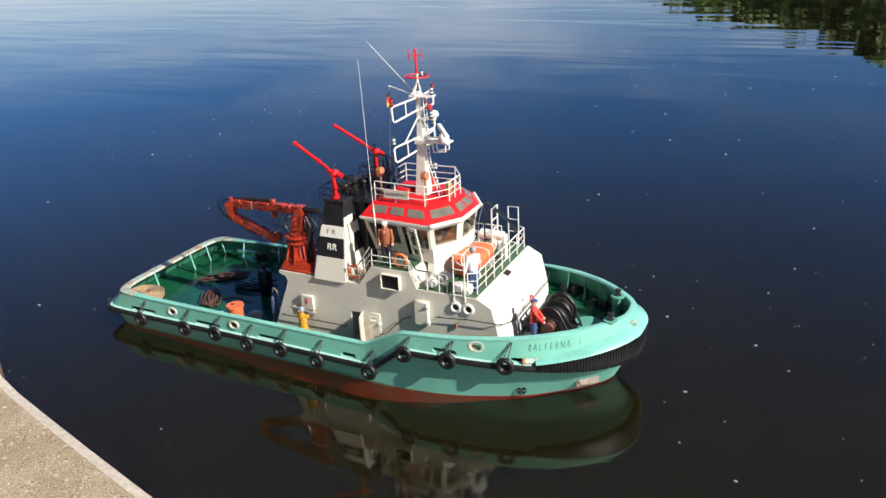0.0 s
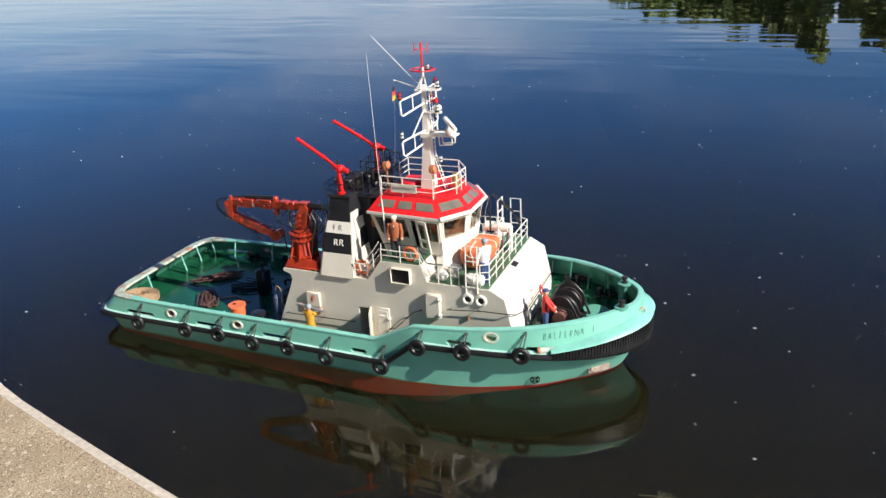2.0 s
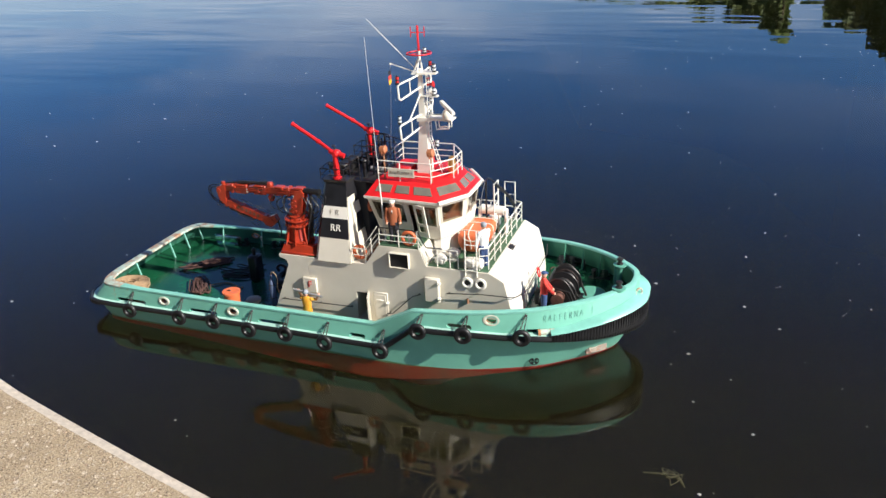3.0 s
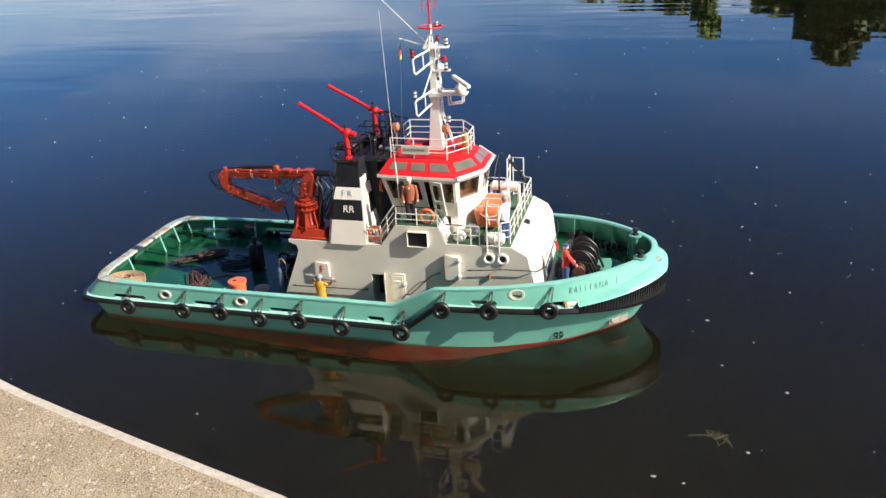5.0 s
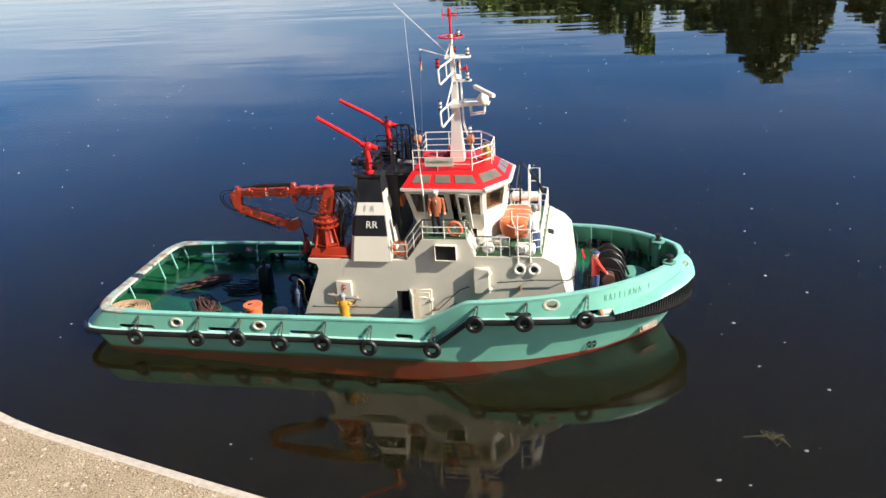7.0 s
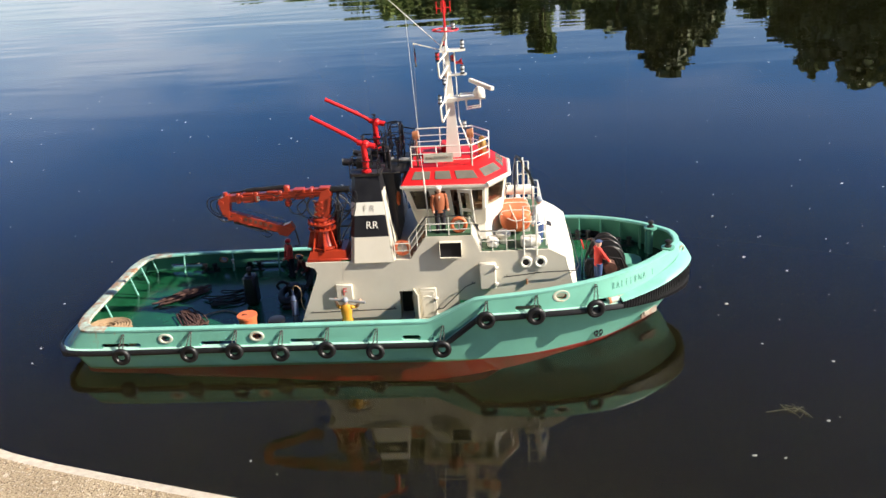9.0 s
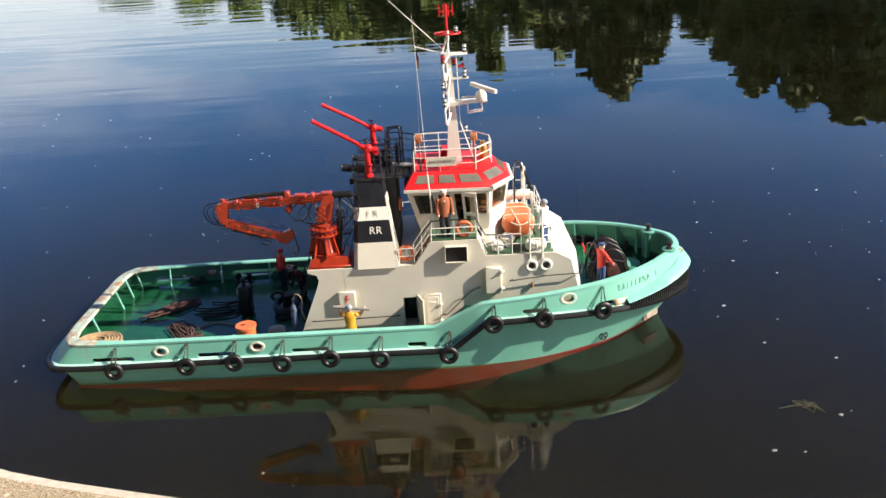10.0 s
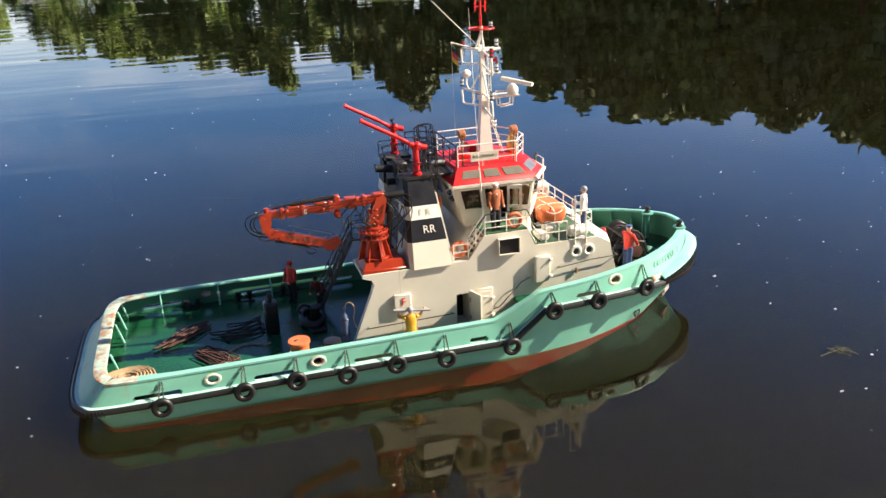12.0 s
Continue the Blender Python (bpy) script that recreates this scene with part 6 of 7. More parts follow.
# ---- fire monitors and platform between the funnels ----
def make_monitor(s):
    x0, y0 = .018, s * .116
    b = bmesh.new()
    lathe(b, [(.013, .475), (.013, .480), (.0085, .482), (.0085, .500), (.011, .502), (.011, .506), (.0078, .508), (.0078, .545)], (x0, y0, 0), 16)
    mon = part("fire_monitor", b, "red", tug, "red fire-fighting water monitor aimed aft")
    b = bmesh.new()
    e = Vector((x0 + .004, y0, .548))
    ball(b, e, .0115, 12)
    rod(b, e + Vector((.024, 0, -.006)), e - Vector((.02, 0, -.006)), .0072, seg=12)
    rod(b, e + Vector((0, -.016, 0)), e + Vector((0, .016, 0)), .006, seg=10)
    part("elbow", b, "red", mon)
    tip = Vector((-.111, s * .105, .621))
    b = bmesh.new()
    p0, p1 = e - Vector((.012, 0, -.004)), e.lerp(tip, .38)
    rod(b, p0, p1, .0052, .0046, 12)
    rod(b, p1, p1.lerp(tip, .08), .0066, seg=12)
    rod(b, p1, tip, .0052, .0050, 12)
    rod(b, tip, tip + (tip - p1).normalized() * .003, .0064, seg=12)
    part("barrel", b, "red", mon)
    b = bmesh.new()
    rod(b, e + Vector((-.004, 0, .010)), e + Vector((-.006, 0, .022)), .002, seg=6)
    torus(b, e + Vector((-.006, 0, .022)), .006, .0012, seg=12, ring=5)
    part("control_wheel", b, "black", mon)
    b = bmesh.new()
    rod(b, e + Vector((.012, -.012, -.02)), e + Vector((.016, -.014, -.05)), .002, seg=6)
    part("control_lever", b, "black", mon)


make_monitor(-1)
make_monitor(1)


STAIR_Y = (.078, .120)


def make_funnel_gear():
    for s in (-1, 1):
        y0, y1 = s * .082, s * .138
        ring = [(-.022, y1, .475), (.050, y1, .475), (.050, y0, .475), (-.022, y0, .475)]
        railing("funnel_railing", funnels[0] if s < 0 else funnels[1], ring, [.016, .034], ring, "black", .0013, "black pipe railing", closed=True)
    b = bmesh.new()
    box(b, (-.018, -.080, .455), (.105, .080, .460), .001)
    part("funnel_platform", b, "iron", house, "dark platform between the funnels")
    ring = [(.132, -.085, .462), (.132, .10, .462), (.090, .13, .462), (.055, .135, .462)]
    railing("platform_railing", house, ring, [.018, .034, .050, .066], ring + [(.132, -.03, .462), (.132, .03, .462)], "black", .0016, "black pipe railing")
    b = bmesh.new()
    box(b, (.100, -.082, .4556), (.134, .104, .4606), .001)
    part("walkway", b, "iron", house, "dark walkway behind the wheelhouse")
    # tall cage hoops over the ladder openings
    for x0, x1, y, top in ((.060, .098, .0, .572), (.064, .102, .035, .566), (.058, .092, -.030, .545), (.048, .078, -.095, .536), (.066, .100, .075, .552)):
        b = bmesh.new()
        pipe(b, smooth_line([(x0, y, .460), (x0, y, top - .012), (x0 + .006, y, top), (x1 - .006, y, top), (x1, y, top - .012), (x1, y, .460)], 3), .0017, 6)
        hoop = part("cage_hoop", b, "black", house, "black ladder hoop")
        for z in (.49, .52):
            b = bmesh.new()
            rod(b, (x0, y, z), (x1, y, z), .0013, seg=6)
            part("hoop_bar", b, "black", hoop)
    for z in (.500, .535):
        b = bmesh.new()
        pipe(b, [(.060, .0, z), (.062, .035, z), (.066, .075, z)], .0013, 5)
        pipe(b, [(.098, .0, z), (.102, .035, z), (.100, .075, z)], .0013, 5)
        part("hoop_tie", b, "black", house)
    # exhausts pointing aft and a silencer pipe forward
    for p, q, r in (((-.012, .0, .465), (-.062, .0, .471), .0100), ((.003, .01, .484), (-.032, .01, .494), .0075), ((-.01, -.030, .440), (-.040, -.030, .440), .0085), ((.070, .0, .472), (.134, .0, .466), .0068)):
        b = bmesh.new()
        rod(b, p, q, r, seg=16)
        torus(b, q, r * .95, .0016, m=Matrix.Rotation(radians(90), 4, "Y"), seg=16, ring=5)
        part("exhaust", b, "black" if r > .007 else "grey", house, "black exhaust pipe" if r > .007 else "grey steel pipe")
    b = bmesh.new()
    box(b, (-.020, -.050, .4604), (.012, .050, .492), .003)
    part("exhaust_box", b, "iron", house, "black exhaust box on the platform")
    buoy = thing("lifebuoy", "orange-red lifebuoy on the casing behind the funnel", "lifebuoy", group="lifebuoys")
    b = bmesh.new()
    torus(b, (.0885, -.060, .380), .0150, .0042, m=Matrix.Rotation(radians(90), 4, "Y"), seg=24, ring=8)
    part("ring", b, "raft", buoy)
    b = bmesh.new()
    box(b, (-.02, -.072, .262), (.085, .072, .455), .003)
    part("engine_casing", b, "casing", house, "black engine casing between the funnels")
    for x, y in ((.07, -.045), (.085, .05), (.05, .02)):
        b = bmesh.new()
        rod(b, (x, y, .46), (x, y, .505), .005, seg=10)
        ball(b, (x, y, .508), .009, 10, (1, 1, .7))
        part("ventilator", b, "black", house, "small black mushroom ventilator")
    # ladder rack seen between funnel and wheelhouse
    for y in (.03, .055):
        b = bmesh.new()
        rod(b, (.095, y, .46), (.095, y, .555), .0018, seg=6)
        part("rack_post", b, "black", house)
    # steep stairs from the towing deck to the crane deck
    b = bmesh.new()
    y0, y1 = STAIR_Y
    for y in (y0, y1):
        plate(b, [(-.238, y, .058), (-.226, y, .058), (-.118, y, .262), (-.130, y, .262)], .0016)
    st = part("stairs", b, "grey_dark", house, "steep grey steel stairs up from the towing deck")
    for k in range(9):
        f = (k + .5) / 9
        b = bmesh.new()
        x, z = -.232 + .108 * f, .058 + .204 * f
        box(b, (x - .007, y0 + .001, z - .0012), (x + .007, y1 - .001, z + .0012))
        part("tread", b, "grey_dark", st)
    for y in (y0, y1):
        for up in (.026, .048):
            b = bmesh.new()
            pipe(b, [(-.232, y, .062 + up), (-.125, y, .262 + up), (-.085, y, .262 + up)], .0014)
            part("handrail", b, "iron", st)
        for f in (.04, .38, .70, .99):
            b = bmesh.new()
            x, z = -.232 + .108 * f, .060 + .203 * f
            rod(b, (x, y, z), (x, y, z + .048), .0013, seg=6)
            part("post", b, "iron", st)
    b = bmesh.new()
    box(b, (-.130, y0 - .004, .252), (-.0605, y1 + .004, .258), .001)
    part("landing", b, "grey_dark", st)


make_funnel_gear()


# ---- mast ----
def make_mast():
    X, Y = .240, 0.0
    b = bmesh.new()

    def sq(x, hx, hy, z):
        return [(x - hx, Y - hy, z), (x + hx, Y - hy, z), (x + hx, Y + hy, z), (x - hx, Y + hy, z)]
    solid(b, [sq(X, .020, .016, .474), sq(X, .0135, .012, .56), sq(X, .0095, .0095, .625), sq(X - .001, .0065, .0065, .70), sq(X - .004, .0045, .0045, .765)])
    mast = part("mast", b, "white", tug, "white tapered mast crowded with lights and aerials")
    for x, z, hy in ((X + .002, .505, .019), (X, .62, .016)):
        b = bmesh.new()
        solid(b, [sq(x, .017, hy, z), sq(x, .017, hy, z + .003)])
    # A-frame at the head
    for s in (-1, 1):
        b = bmesh.new()
        rod(b, (X - .004, s * .020, .757), (X - .003, 0, .800), .0025, seg=8)
        part("head_strut", b, "white", mast)
    b = bmesh.new()
    rod(b, (X - .02, 0, .757), (X - .003, 0, .800), .0025, seg=8)
    rod(b, (X - .003, 0, .79), (X - .003, 0, .812), .004, seg=8)
    part("head_strut", b, "white", mast)
    b = bmesh.new()
    solid(b, [[(X - .02, -.022, .752), (X + .045, -.010, .752), (X + .045, .010, .752), (X - .02, .022, .752)], [(X - .02, -.022, .757), (X + .045, -.010, .757), (X + .045, .010, .757), (X - .02, .022, .757)]])
    part("head_platform", b, "white", mast)
    # red ring and aerial
    b = bmesh.new()
    torus(b, (X - .003, 0, .806), .0330, .0019, seg=32, ring=6)
    for a in (0, 120, 240):
        rod(b, (X - .003, 0, .806), (X - .003 + .033 * math.cos(radians(a)), .033 * math.sin(radians(a)), .806), .0013, seg=6)
    aer = part("ring_aerial", b, "red", mast, "red ring aerial")
    b = bmesh.new()
    rod(b, (X - .004, 0, .812), (X - .005, 0, .878), .0030, seg=8)
    for a in (0, 90, 180, 270):
        dx, dy = .018 * math.cos(radians(a + 20)), .018 * math.sin(radians(a + 20))
        rod(b, (X - .005 + dx, dy, .848), (X - .005 + dx, dy, .876), .0012, seg=5)
        rod(b, (X - .005, 0, .860), (X - .005 + dx, dy, .860), .001, seg=5)
    part("top_aerial", b, "red", aer)
    # pipe brackets for the lanterns: starboard and port, two heights
    for z in (.746, .637):
        for s in (-1, 1):
            w = .119
            b = bmesh.new()
            pipe(b, [(X - .002, s * .004, z + .004), (X - .018, s * (w - .006), z), (X - .020, s * w, z - .004), (X - .018, s * w, z - .036), (X - .016, s * (w - .006), z - .041), (X - .002, s * .006, z - .030)], .0027, 8)
            pipe(b, [(X - .010, s * w * .52, z + .001), (X - .009, s * w * .52, z - .035)], .0019, 6)
            part("lantern_bracket", b, "white", mast)
    for s in (-1, 1):
        b = bmesh.new()
        rod(b, (X - .012, s * .070, .640), (X - .002, s * .004, .700), .0021, seg=6)
        part("stay_bar", b, "white", mast)

    def lantern(x, y, z, mat="lens", h=.022):
        q = bmesh.new()
        lathe(q, [(.0058, z), (.0058, z + .004), (.0048, z + .0045), (.0048, z + h * .45), (.0060, z + h * .48), (.0060, z + h * .56), (.0048, z + h * .6), (.0048, z + h * .9), (.0058, z + h * .92), (.004, z + h)],
              (x, y, 0), 12)
        for f in q.faces:
            c = f.calc_center_median().z - z
            f.material_index = 1 if (.0045 < c < h * .45 or h * .6 < c < h * .9) else 0
        part("lantern", q, ["black", mat], mast, "ship's lantern with glass lenses")
    lantern(X - .020, -.119, .748, "lens_red")
    lantern(X - .020, -.119, .643)
    lantern(X - .016, .112, .748, "lens_red", h=.016)
    lantern(X - .020, .119, .643)
    lantern(X + .038, 0, .757)
    lantern(X + .036, -.004, .694)
    lantern(X + .018, -.014, .808, h=.016)
    lantern(X + .010, .020, .722, "lens_red", h=.018)
    lantern(X + .034, .010, .545)
    # forward brackets and platforms
    b = bmesh.new()
    solid(b, [[(X, -.010, .690), (X + .046, -.007, .690), (X + .046, .007, .690), (X, .010, .690)], [(X, -.010, .694), (X + .046, -.007, .694), (X + .046, .007, .694), (X, .010, .694)]])
    part("bracket", b, "white", mast)
    b = bmesh.new()
    solid(b, [[(X - .012, -.018, .622), (X + .050, -.017, .628), (X + .092, -.028, .630), (X + .092, .012, .630), (X + .05, .018, .628), (X - .012, .018, .622)],
              [(X - .012, -.018, .634), (X + .050, -.017, .634), (X + .092, -.028, .634), (X + .092, .012, .634), (X + .05, .018, .634), (X - .012, .018, .634)]])
    part("radar_platform", b, "white", mast)
    b = bmesh.new()
    pipe(b, [(X + .02, -.016, .630), (X + .028, -.016, .645), (X + .08, -.014, .645)], .0018)
    pipe(b, [(X + .040, -.012, .628), (X + .042, -.012, .602), (X + .078, -.010, .606), (X + .078, -.010, .630)], .0022)
    pipe(b, [(X + .040, .012, .628), (X + .042, .012, .602), (X + .078, .012, .606), (X + .078, .012, .630)], .0022)
    part("platform_rail", b, "white", mast)
    # radar: motor housing and scanner bar
    b = bmesh.new()
    lathe(b, [(.012, .634), (.015, .640), (.015, .650), (.010, .657), (.005, .661)], (X + .076, -.014, 0), 18)
    radar = part("radar", b, "white", mast, "white radar scanner")
    b = bmesh.new()
    q = Matrix.Translation((X + .082, -.030, .669)) @ Matrix.Rotation(radians(-51), 4, "Z") @ Matrix.Rotation(radians(7), 4, "Y")
    for v in [Vector((sx * .047, sy * .0055, sz * .0048)) for sx in (-1, 1) for sy in (-1, 1) for sz in (-1, 1)]:
        b.verts.new(q @ v)
    bmesh.ops.convex_hull(b, input=b.verts)
    bmesh.ops.bevel(b, geom=b.edges[:], offset=.0012, segments=2, affect="EDGES")
    part("scanner", b, "white", radar)
    # dome aerial on a bent arm, to port
    b = bmesh.new()
    pipe(b, smooth_line([(X - .002, .006, .640), (X - .006, .070, .634), (X - .010, .104, .645), (X - .011, .107, .670)], 4), .0022)
    part("dome_arm", b, "white", mast)
    b = bmesh.new()
    lathe(b, [(.006, .694), (.0115, .698), (.0135, .704), (.010, .711), (.003, .715)], (X - .011, .107, -.026), 16)
    part("dome", b, "white", mast, "white dome aerial")
    # ladder up the fore side
    b = bmesh.new()
    for y in (-.008, .008):
        rod(b, (X + .052, y, .476), (X + .020, y, .575), .0013, seg=5)
        rod(b, (X + .020, y, .575), (X + .016, y, .75), .0013, seg=5)
    lad = part("mast_ladder", b, "white", mast)
    for k in range(20):
        z = .486 + .0135 * k
        x = X + (.052 - .032 * (z - .476) / .099 if z < .575 else .020 - .004 * (z - .575) / .175)
        b = bmesh.new()
        rod(b, (x, -.008, z), (x, .008, z), .0010, seg=5)
        part("rung", b, "white", lad)
    # horn cone
    b = bmesh.new()
    lathe(b, [(.003, 0), (.004, .010), (.009, .018)], (X + .018, -.004, .722), 12, Matrix.Rotation(radians(80), 4, "Y"))
    part("horn", b, "lens_red", mast, "small red horn")
    # gaff, signal halyard and flag
    b = bmesh.new()
    rod(b, (X - .018, -.004, .757), (.154, -.007, .777), .0015, seg=6)
    ball(b, (.154, -.007, .776), .0028, 8)
    part("gaff", b, "white", mast)
    b = bmesh.new()
    pipe(b, smooth_line([(.154, -.007, .775), (.152, -.016, .66), (.150, -.030, .54)], 4), .0006, 4)
    part("halyard", b, "grey", mast)
    b = bmesh.new()
    cols = 6
    grid = []
    for i in range(cols + 1):
        u = i / cols
        grid.append([b.verts.new((.1545 + .007 * u + .002 * math.sin(6 * u), -.0075 - .032 * u, .768 - .012 * u - .036 * k / 3 - .002 * math.sin(5 * u))) for k in range(4)])
    for i in range(cols):
        for k in range(3):
            b.faces.new((grid[i][k], grid[i + 1][k], grid[i + 1][k + 1], grid[i][k + 1])).material_index = k
    part("flag", b, ["dark_cloth", "red_cloth", "flag_gold"], mast, "small drooping black, red and gold flag", smooth=True)
    # raked whip aerial on the mast head
    b = bmesh.new()
    rod(b, (.222, -.003, .768), (.150, -.005, .838), .0012, .0010, 6)
    rod(b, (.150, -.005, .838), (.093, -.007, .894), .0010, .0006, 6)
    part("whip_aerial", b, "white", mast, "white whip aerial")


make_mast()


def make_roof_gear():
    # tall whip aerial beside the wheelhouse
    b = bmesh.new()
    rod(b, (.177, -.168, .322), (.1675, -.162, .485), .0026, .0020, 8)
    rod(b, (.1675, -.162, .485), (.152, -.154, .872), .0008, .0004, 6)
    part("tall_aerial", b, "white", tug, "tall white whip aerial")
    # name board on the roof rail
    b = bmesh.new()
    q = facing((.205, -.0985, .499), (1, 0.02, 0), (0, 0.0, 1))
    for v in [Vector((sx * .038, sy * .0120, sz * .0012)) for sx in (-1, 1) for sy in (-1, 1) for sz in (-1, 1)]:
        b.verts.new(q @ v)
    bmesh.ops.convex_hull(b, input=b.verts)
    board = part("name_board", b, "board", wheelhouse, "pale wooden name board")
    lettering("RALFERNA I", .0124, q @ Matrix.Translation((0, 0, .0016)), "black", board, "board_letters", thick=.0003, space=1.0, slim=-.0004)
    # search lights on brown posts
    for x, y in ((.150, -.083), (.290, -.086)):
        b = bmesh.new()
        rod(b, (x, y, .474), (x, y, .546), .0026, seg=8)
        lamp = part("search_light", b, "rust", wheelhouse, "brown search light on a post")
        b = bmesh.new()
        lathe(b, [(.007, -.010), (.011, -.008), (.012, .006), (.010, .008)], (x, y, .557), 16, Matrix.Rotation(radians(85), 4, "Y"))
        pipe(b, [(x, y - .013, .557), (x, y - .013, .545), (x, y, .542), (x, y + .013, .545), (x, y + .013, .557)], .0016)
        part("lamp_drum", b, "copper", lamp)
    b = bmesh.new()
    lathe(b, [(.010, .474), (.012, .480), (.012, .508), (.008, .514), (.008, .520), (.003, .524)], (.318, .004, 0), 16)
    part("brass_horn", b, "brass", wheelhouse, "brass compass binnacle")
    b = bmesh.new()
    box(b, (.205, .020, .474), (.240, .075, .500), .003)
    part("roof_locker", b, "red", wheelhouse, "red locker on the roof")
    b = bmesh.new()
    box(b, (.155, -.02, .474), (.20, .03, .488), .003)
    part("roof_locker", b, "red", wheelhouse, "low red roof locker")
    # wipers and a searchlight bracket on the front
    for y in (-.03, .03):
        b = bmesh.new()
        pipe(b, [(.379, y, .415), (.384, y + .004, .398), (.377, y + .012, .372)], .0010)
        part("wiper", b, "black", wheelhouse)


make_roof_gear()


# ---- boat deck gear ----
def make_boat_deck():
    b = bmesh.new()
    raft = thing("dinghy", "orange inflatable dinghy lashed down with white rope on its cradle", "dinghy")
    loops = []

    def ringed(y, k, lift):
        out = []
        for i in range(28):
            a = 2 * math.pi * i / 28
            ca, sa = math.cos(a), math.sin(a)
            w, h = .041 * k, (.021 if sa > 0 else .036) * k
            out.append(Vector((.400 + w * math.copysign(abs(ca) ** (.45 if sa > 0 else .75), ca), y, .316 + lift + h * math.copysign(abs(sa) ** (.55 if sa > 0 else .85), sa))))
        return out
    for y, k, lift in ((-.100, .55, -.002), (-.098, .80, -.001), (-.092, .95, 0), (-.080, 1.0, 0), (-.045, 1.0, 0), (-.01, .97, -.001), (.030, .88, -.003), (.062, .68, -.006), (.082, .45, -.009), (.092, .20, -.012)):
        loops.append(ringed(y, k, lift))
    solid(b, loops)
    part("hull_tube", b, "raft", raft)
    for y, k in ((-.075, 1.02), (-.012, .985), (.030, .90)):
        b = bmesh.new()
        pipe(b, ringed(y, k, .0005)[25:] + ringed(y, k, .0005)[:17], .0016, 5)
        part("lashing", b, "rope_white", raft, "white lashing rope")
    for pts in ([(.361, -.086, .333), (.385, -.102, .322), (.402, -.104, .318), (.420, -.102, .322), (.440, -.084, .331)],
                [(.402, -.104, .318), (.402, -.102, .300), (.400, -.094, .286)], [(.402, -.104, .318), (.395, -.101, .332), (.390, -.080, .3380), (.386, -.03, .3375)]):
        b = bmesh.new()
        pipe(b, smooth_line(pts, 4), .0016, 5)
        part("lashing", b, "rope_white", raft, "white lashing rope")
    for y in (-.070, .010):
        b = bmesh.new()
        box(b, (.362, y - .004, .2745), (.438, y + .004, .288), .001)
        part("cradle", b, "white", raft)
    t = thing("cover_roll", "white rolled canvas cover beyond the dinghy", "cover")
    b = bmesh.new()
    rod(b, (.380, .075, .345), (.450, .072, .345), .014, seg=14)
    box(b, (.372, .064, .2745), (.378, .086, .350), .001)
    box(b, (.452, .062, .2745), (.458, .084, .350), .001)
    part("roll", b, "white", t)
    for cx, cy, cz, ax, L in ((.405, .125, .302, "Y", .06), (.434, -.176, .2895, "X", .052)):
        b = bmesh.new()
        m = Matrix.Rotation(radians(90), 4, ax)
        r = .0155
        lathe(b, [(r * .6, -L / 2), (r * .95, -L / 2 + .003), (r, -L / 2 + .008), (r, -.003), (r * 1.06, -.002), (r * 1.06, .002), (r, .003), (r, L / 2 - .008), (r * .95, L / 2 - .003), (r * .6, L / 2)], (0, 0, 0), 20,
              Matrix.Rotation(radians(90), 4, "X" if ax == "Y" else "Y"))
        t = thing("life_raft_canister", "white life raft canister lying on the boat deck", "life raft", group="life raft canisters", at=Matrix.Translation((cx, cy, cz)))
        part("canister", b, "white", t)
        b = bmesh.new()
        torus(b, (0, 0, 0), r * 1.02, .0012, m=Matrix.Rotation(radians(90), 4, "X" if ax == "Y" else "Y"), seg=20, ring=5)
        part("strap", b, "grey", t)
        b = bmesh.new()
        box(b, (-.014, -.014, -cz + .2745), (.014, .014, -.012), .001)
        part("cradle", b, "grey", t)
    # capstan-like white ventilators and a bench
    t = thing("deck_locker", "white rounded deck locker on the boat deck", "locker")
    b = bmesh.new()
    box(b, (.322, -.185, .2745), (.352, -.135, .296), .006)
    part("locker_body", b, "white", t)
    t = thing("deck_ventilator", "white mushroom ventilator on the boat deck", "ventilator")
    b = bmesh.new()
    lathe(b, [(.010, .2745), (.010, .292), (.019, .294), (.020, .302), (.012, .309), (.003, .311)], (.365, -.145, 0), 18)
    part("cowl", b, "cream", t)
    # davit and white ladder
    t = thing("davit", "black boat davit beside a white ladder frame", "davit")
    b = bmesh.new()
    pipe(b, [(.402, .050, .2745), (.403, .046, .36), (.405, .040, .445), (.409, .044, .452), (.414, .052, .448), (.440, .102, .398), (.458, .138, .345)], .0028, 8)
    part("arm", b, "black", t)
    b = bmesh.new()
    rod(b, (.424, .072, .424), (.448, .118, .378), .0042, seg=8)
    rod(b, (.452, .126, .362), (.461, .144, .336), .0052, seg=8)
    part("ram", b, "black", t)
    b = bmesh.new()
    pipe(b, smooth_line([(.405, .035, .448), (.397, .02, .40), (.398, .01, .33), (.396, -.01, .30)], 4), .0008, 4)
    part("fall_rope", b, "grey", t)
    t = thing("ladder_frame", "white upright ladder frame on the boat deck", "ladder")
    b = bmesh.new()
    pipe(b, [(.428, .040, .2745), (.428, .040, .435), (.428, .082, .435), (.428, .082, .2745)], .0024, 6)
    part("ladder_side", b, "white", t)
    for z in (.31, .34, .37, .40):
        b = bmesh.new()
        rod(b, (.428, .040, z), (.428, .082, z), .0017, seg=6)
        part("rung", b, "white", t)
    for x, y, z in ((.102, -YH + .013, .2870), (.252, -YH + .013, .3445)):
        buoy = thing("lifebuoy", "orange lifebuoy on a white bracket behind a railing", "lifebuoy", group="lifebuoys")
        m = Matrix.Translation((x, y, z)) @ Matrix.Rotation(radians(90), 4, "X")
        b = bmesh.new()
        torus(b, (0, 0, 0), .0175, .0050, m=m, seg=28, ring=10)
        part("ring", b, "raft", buoy)
        b = bmesh.new()
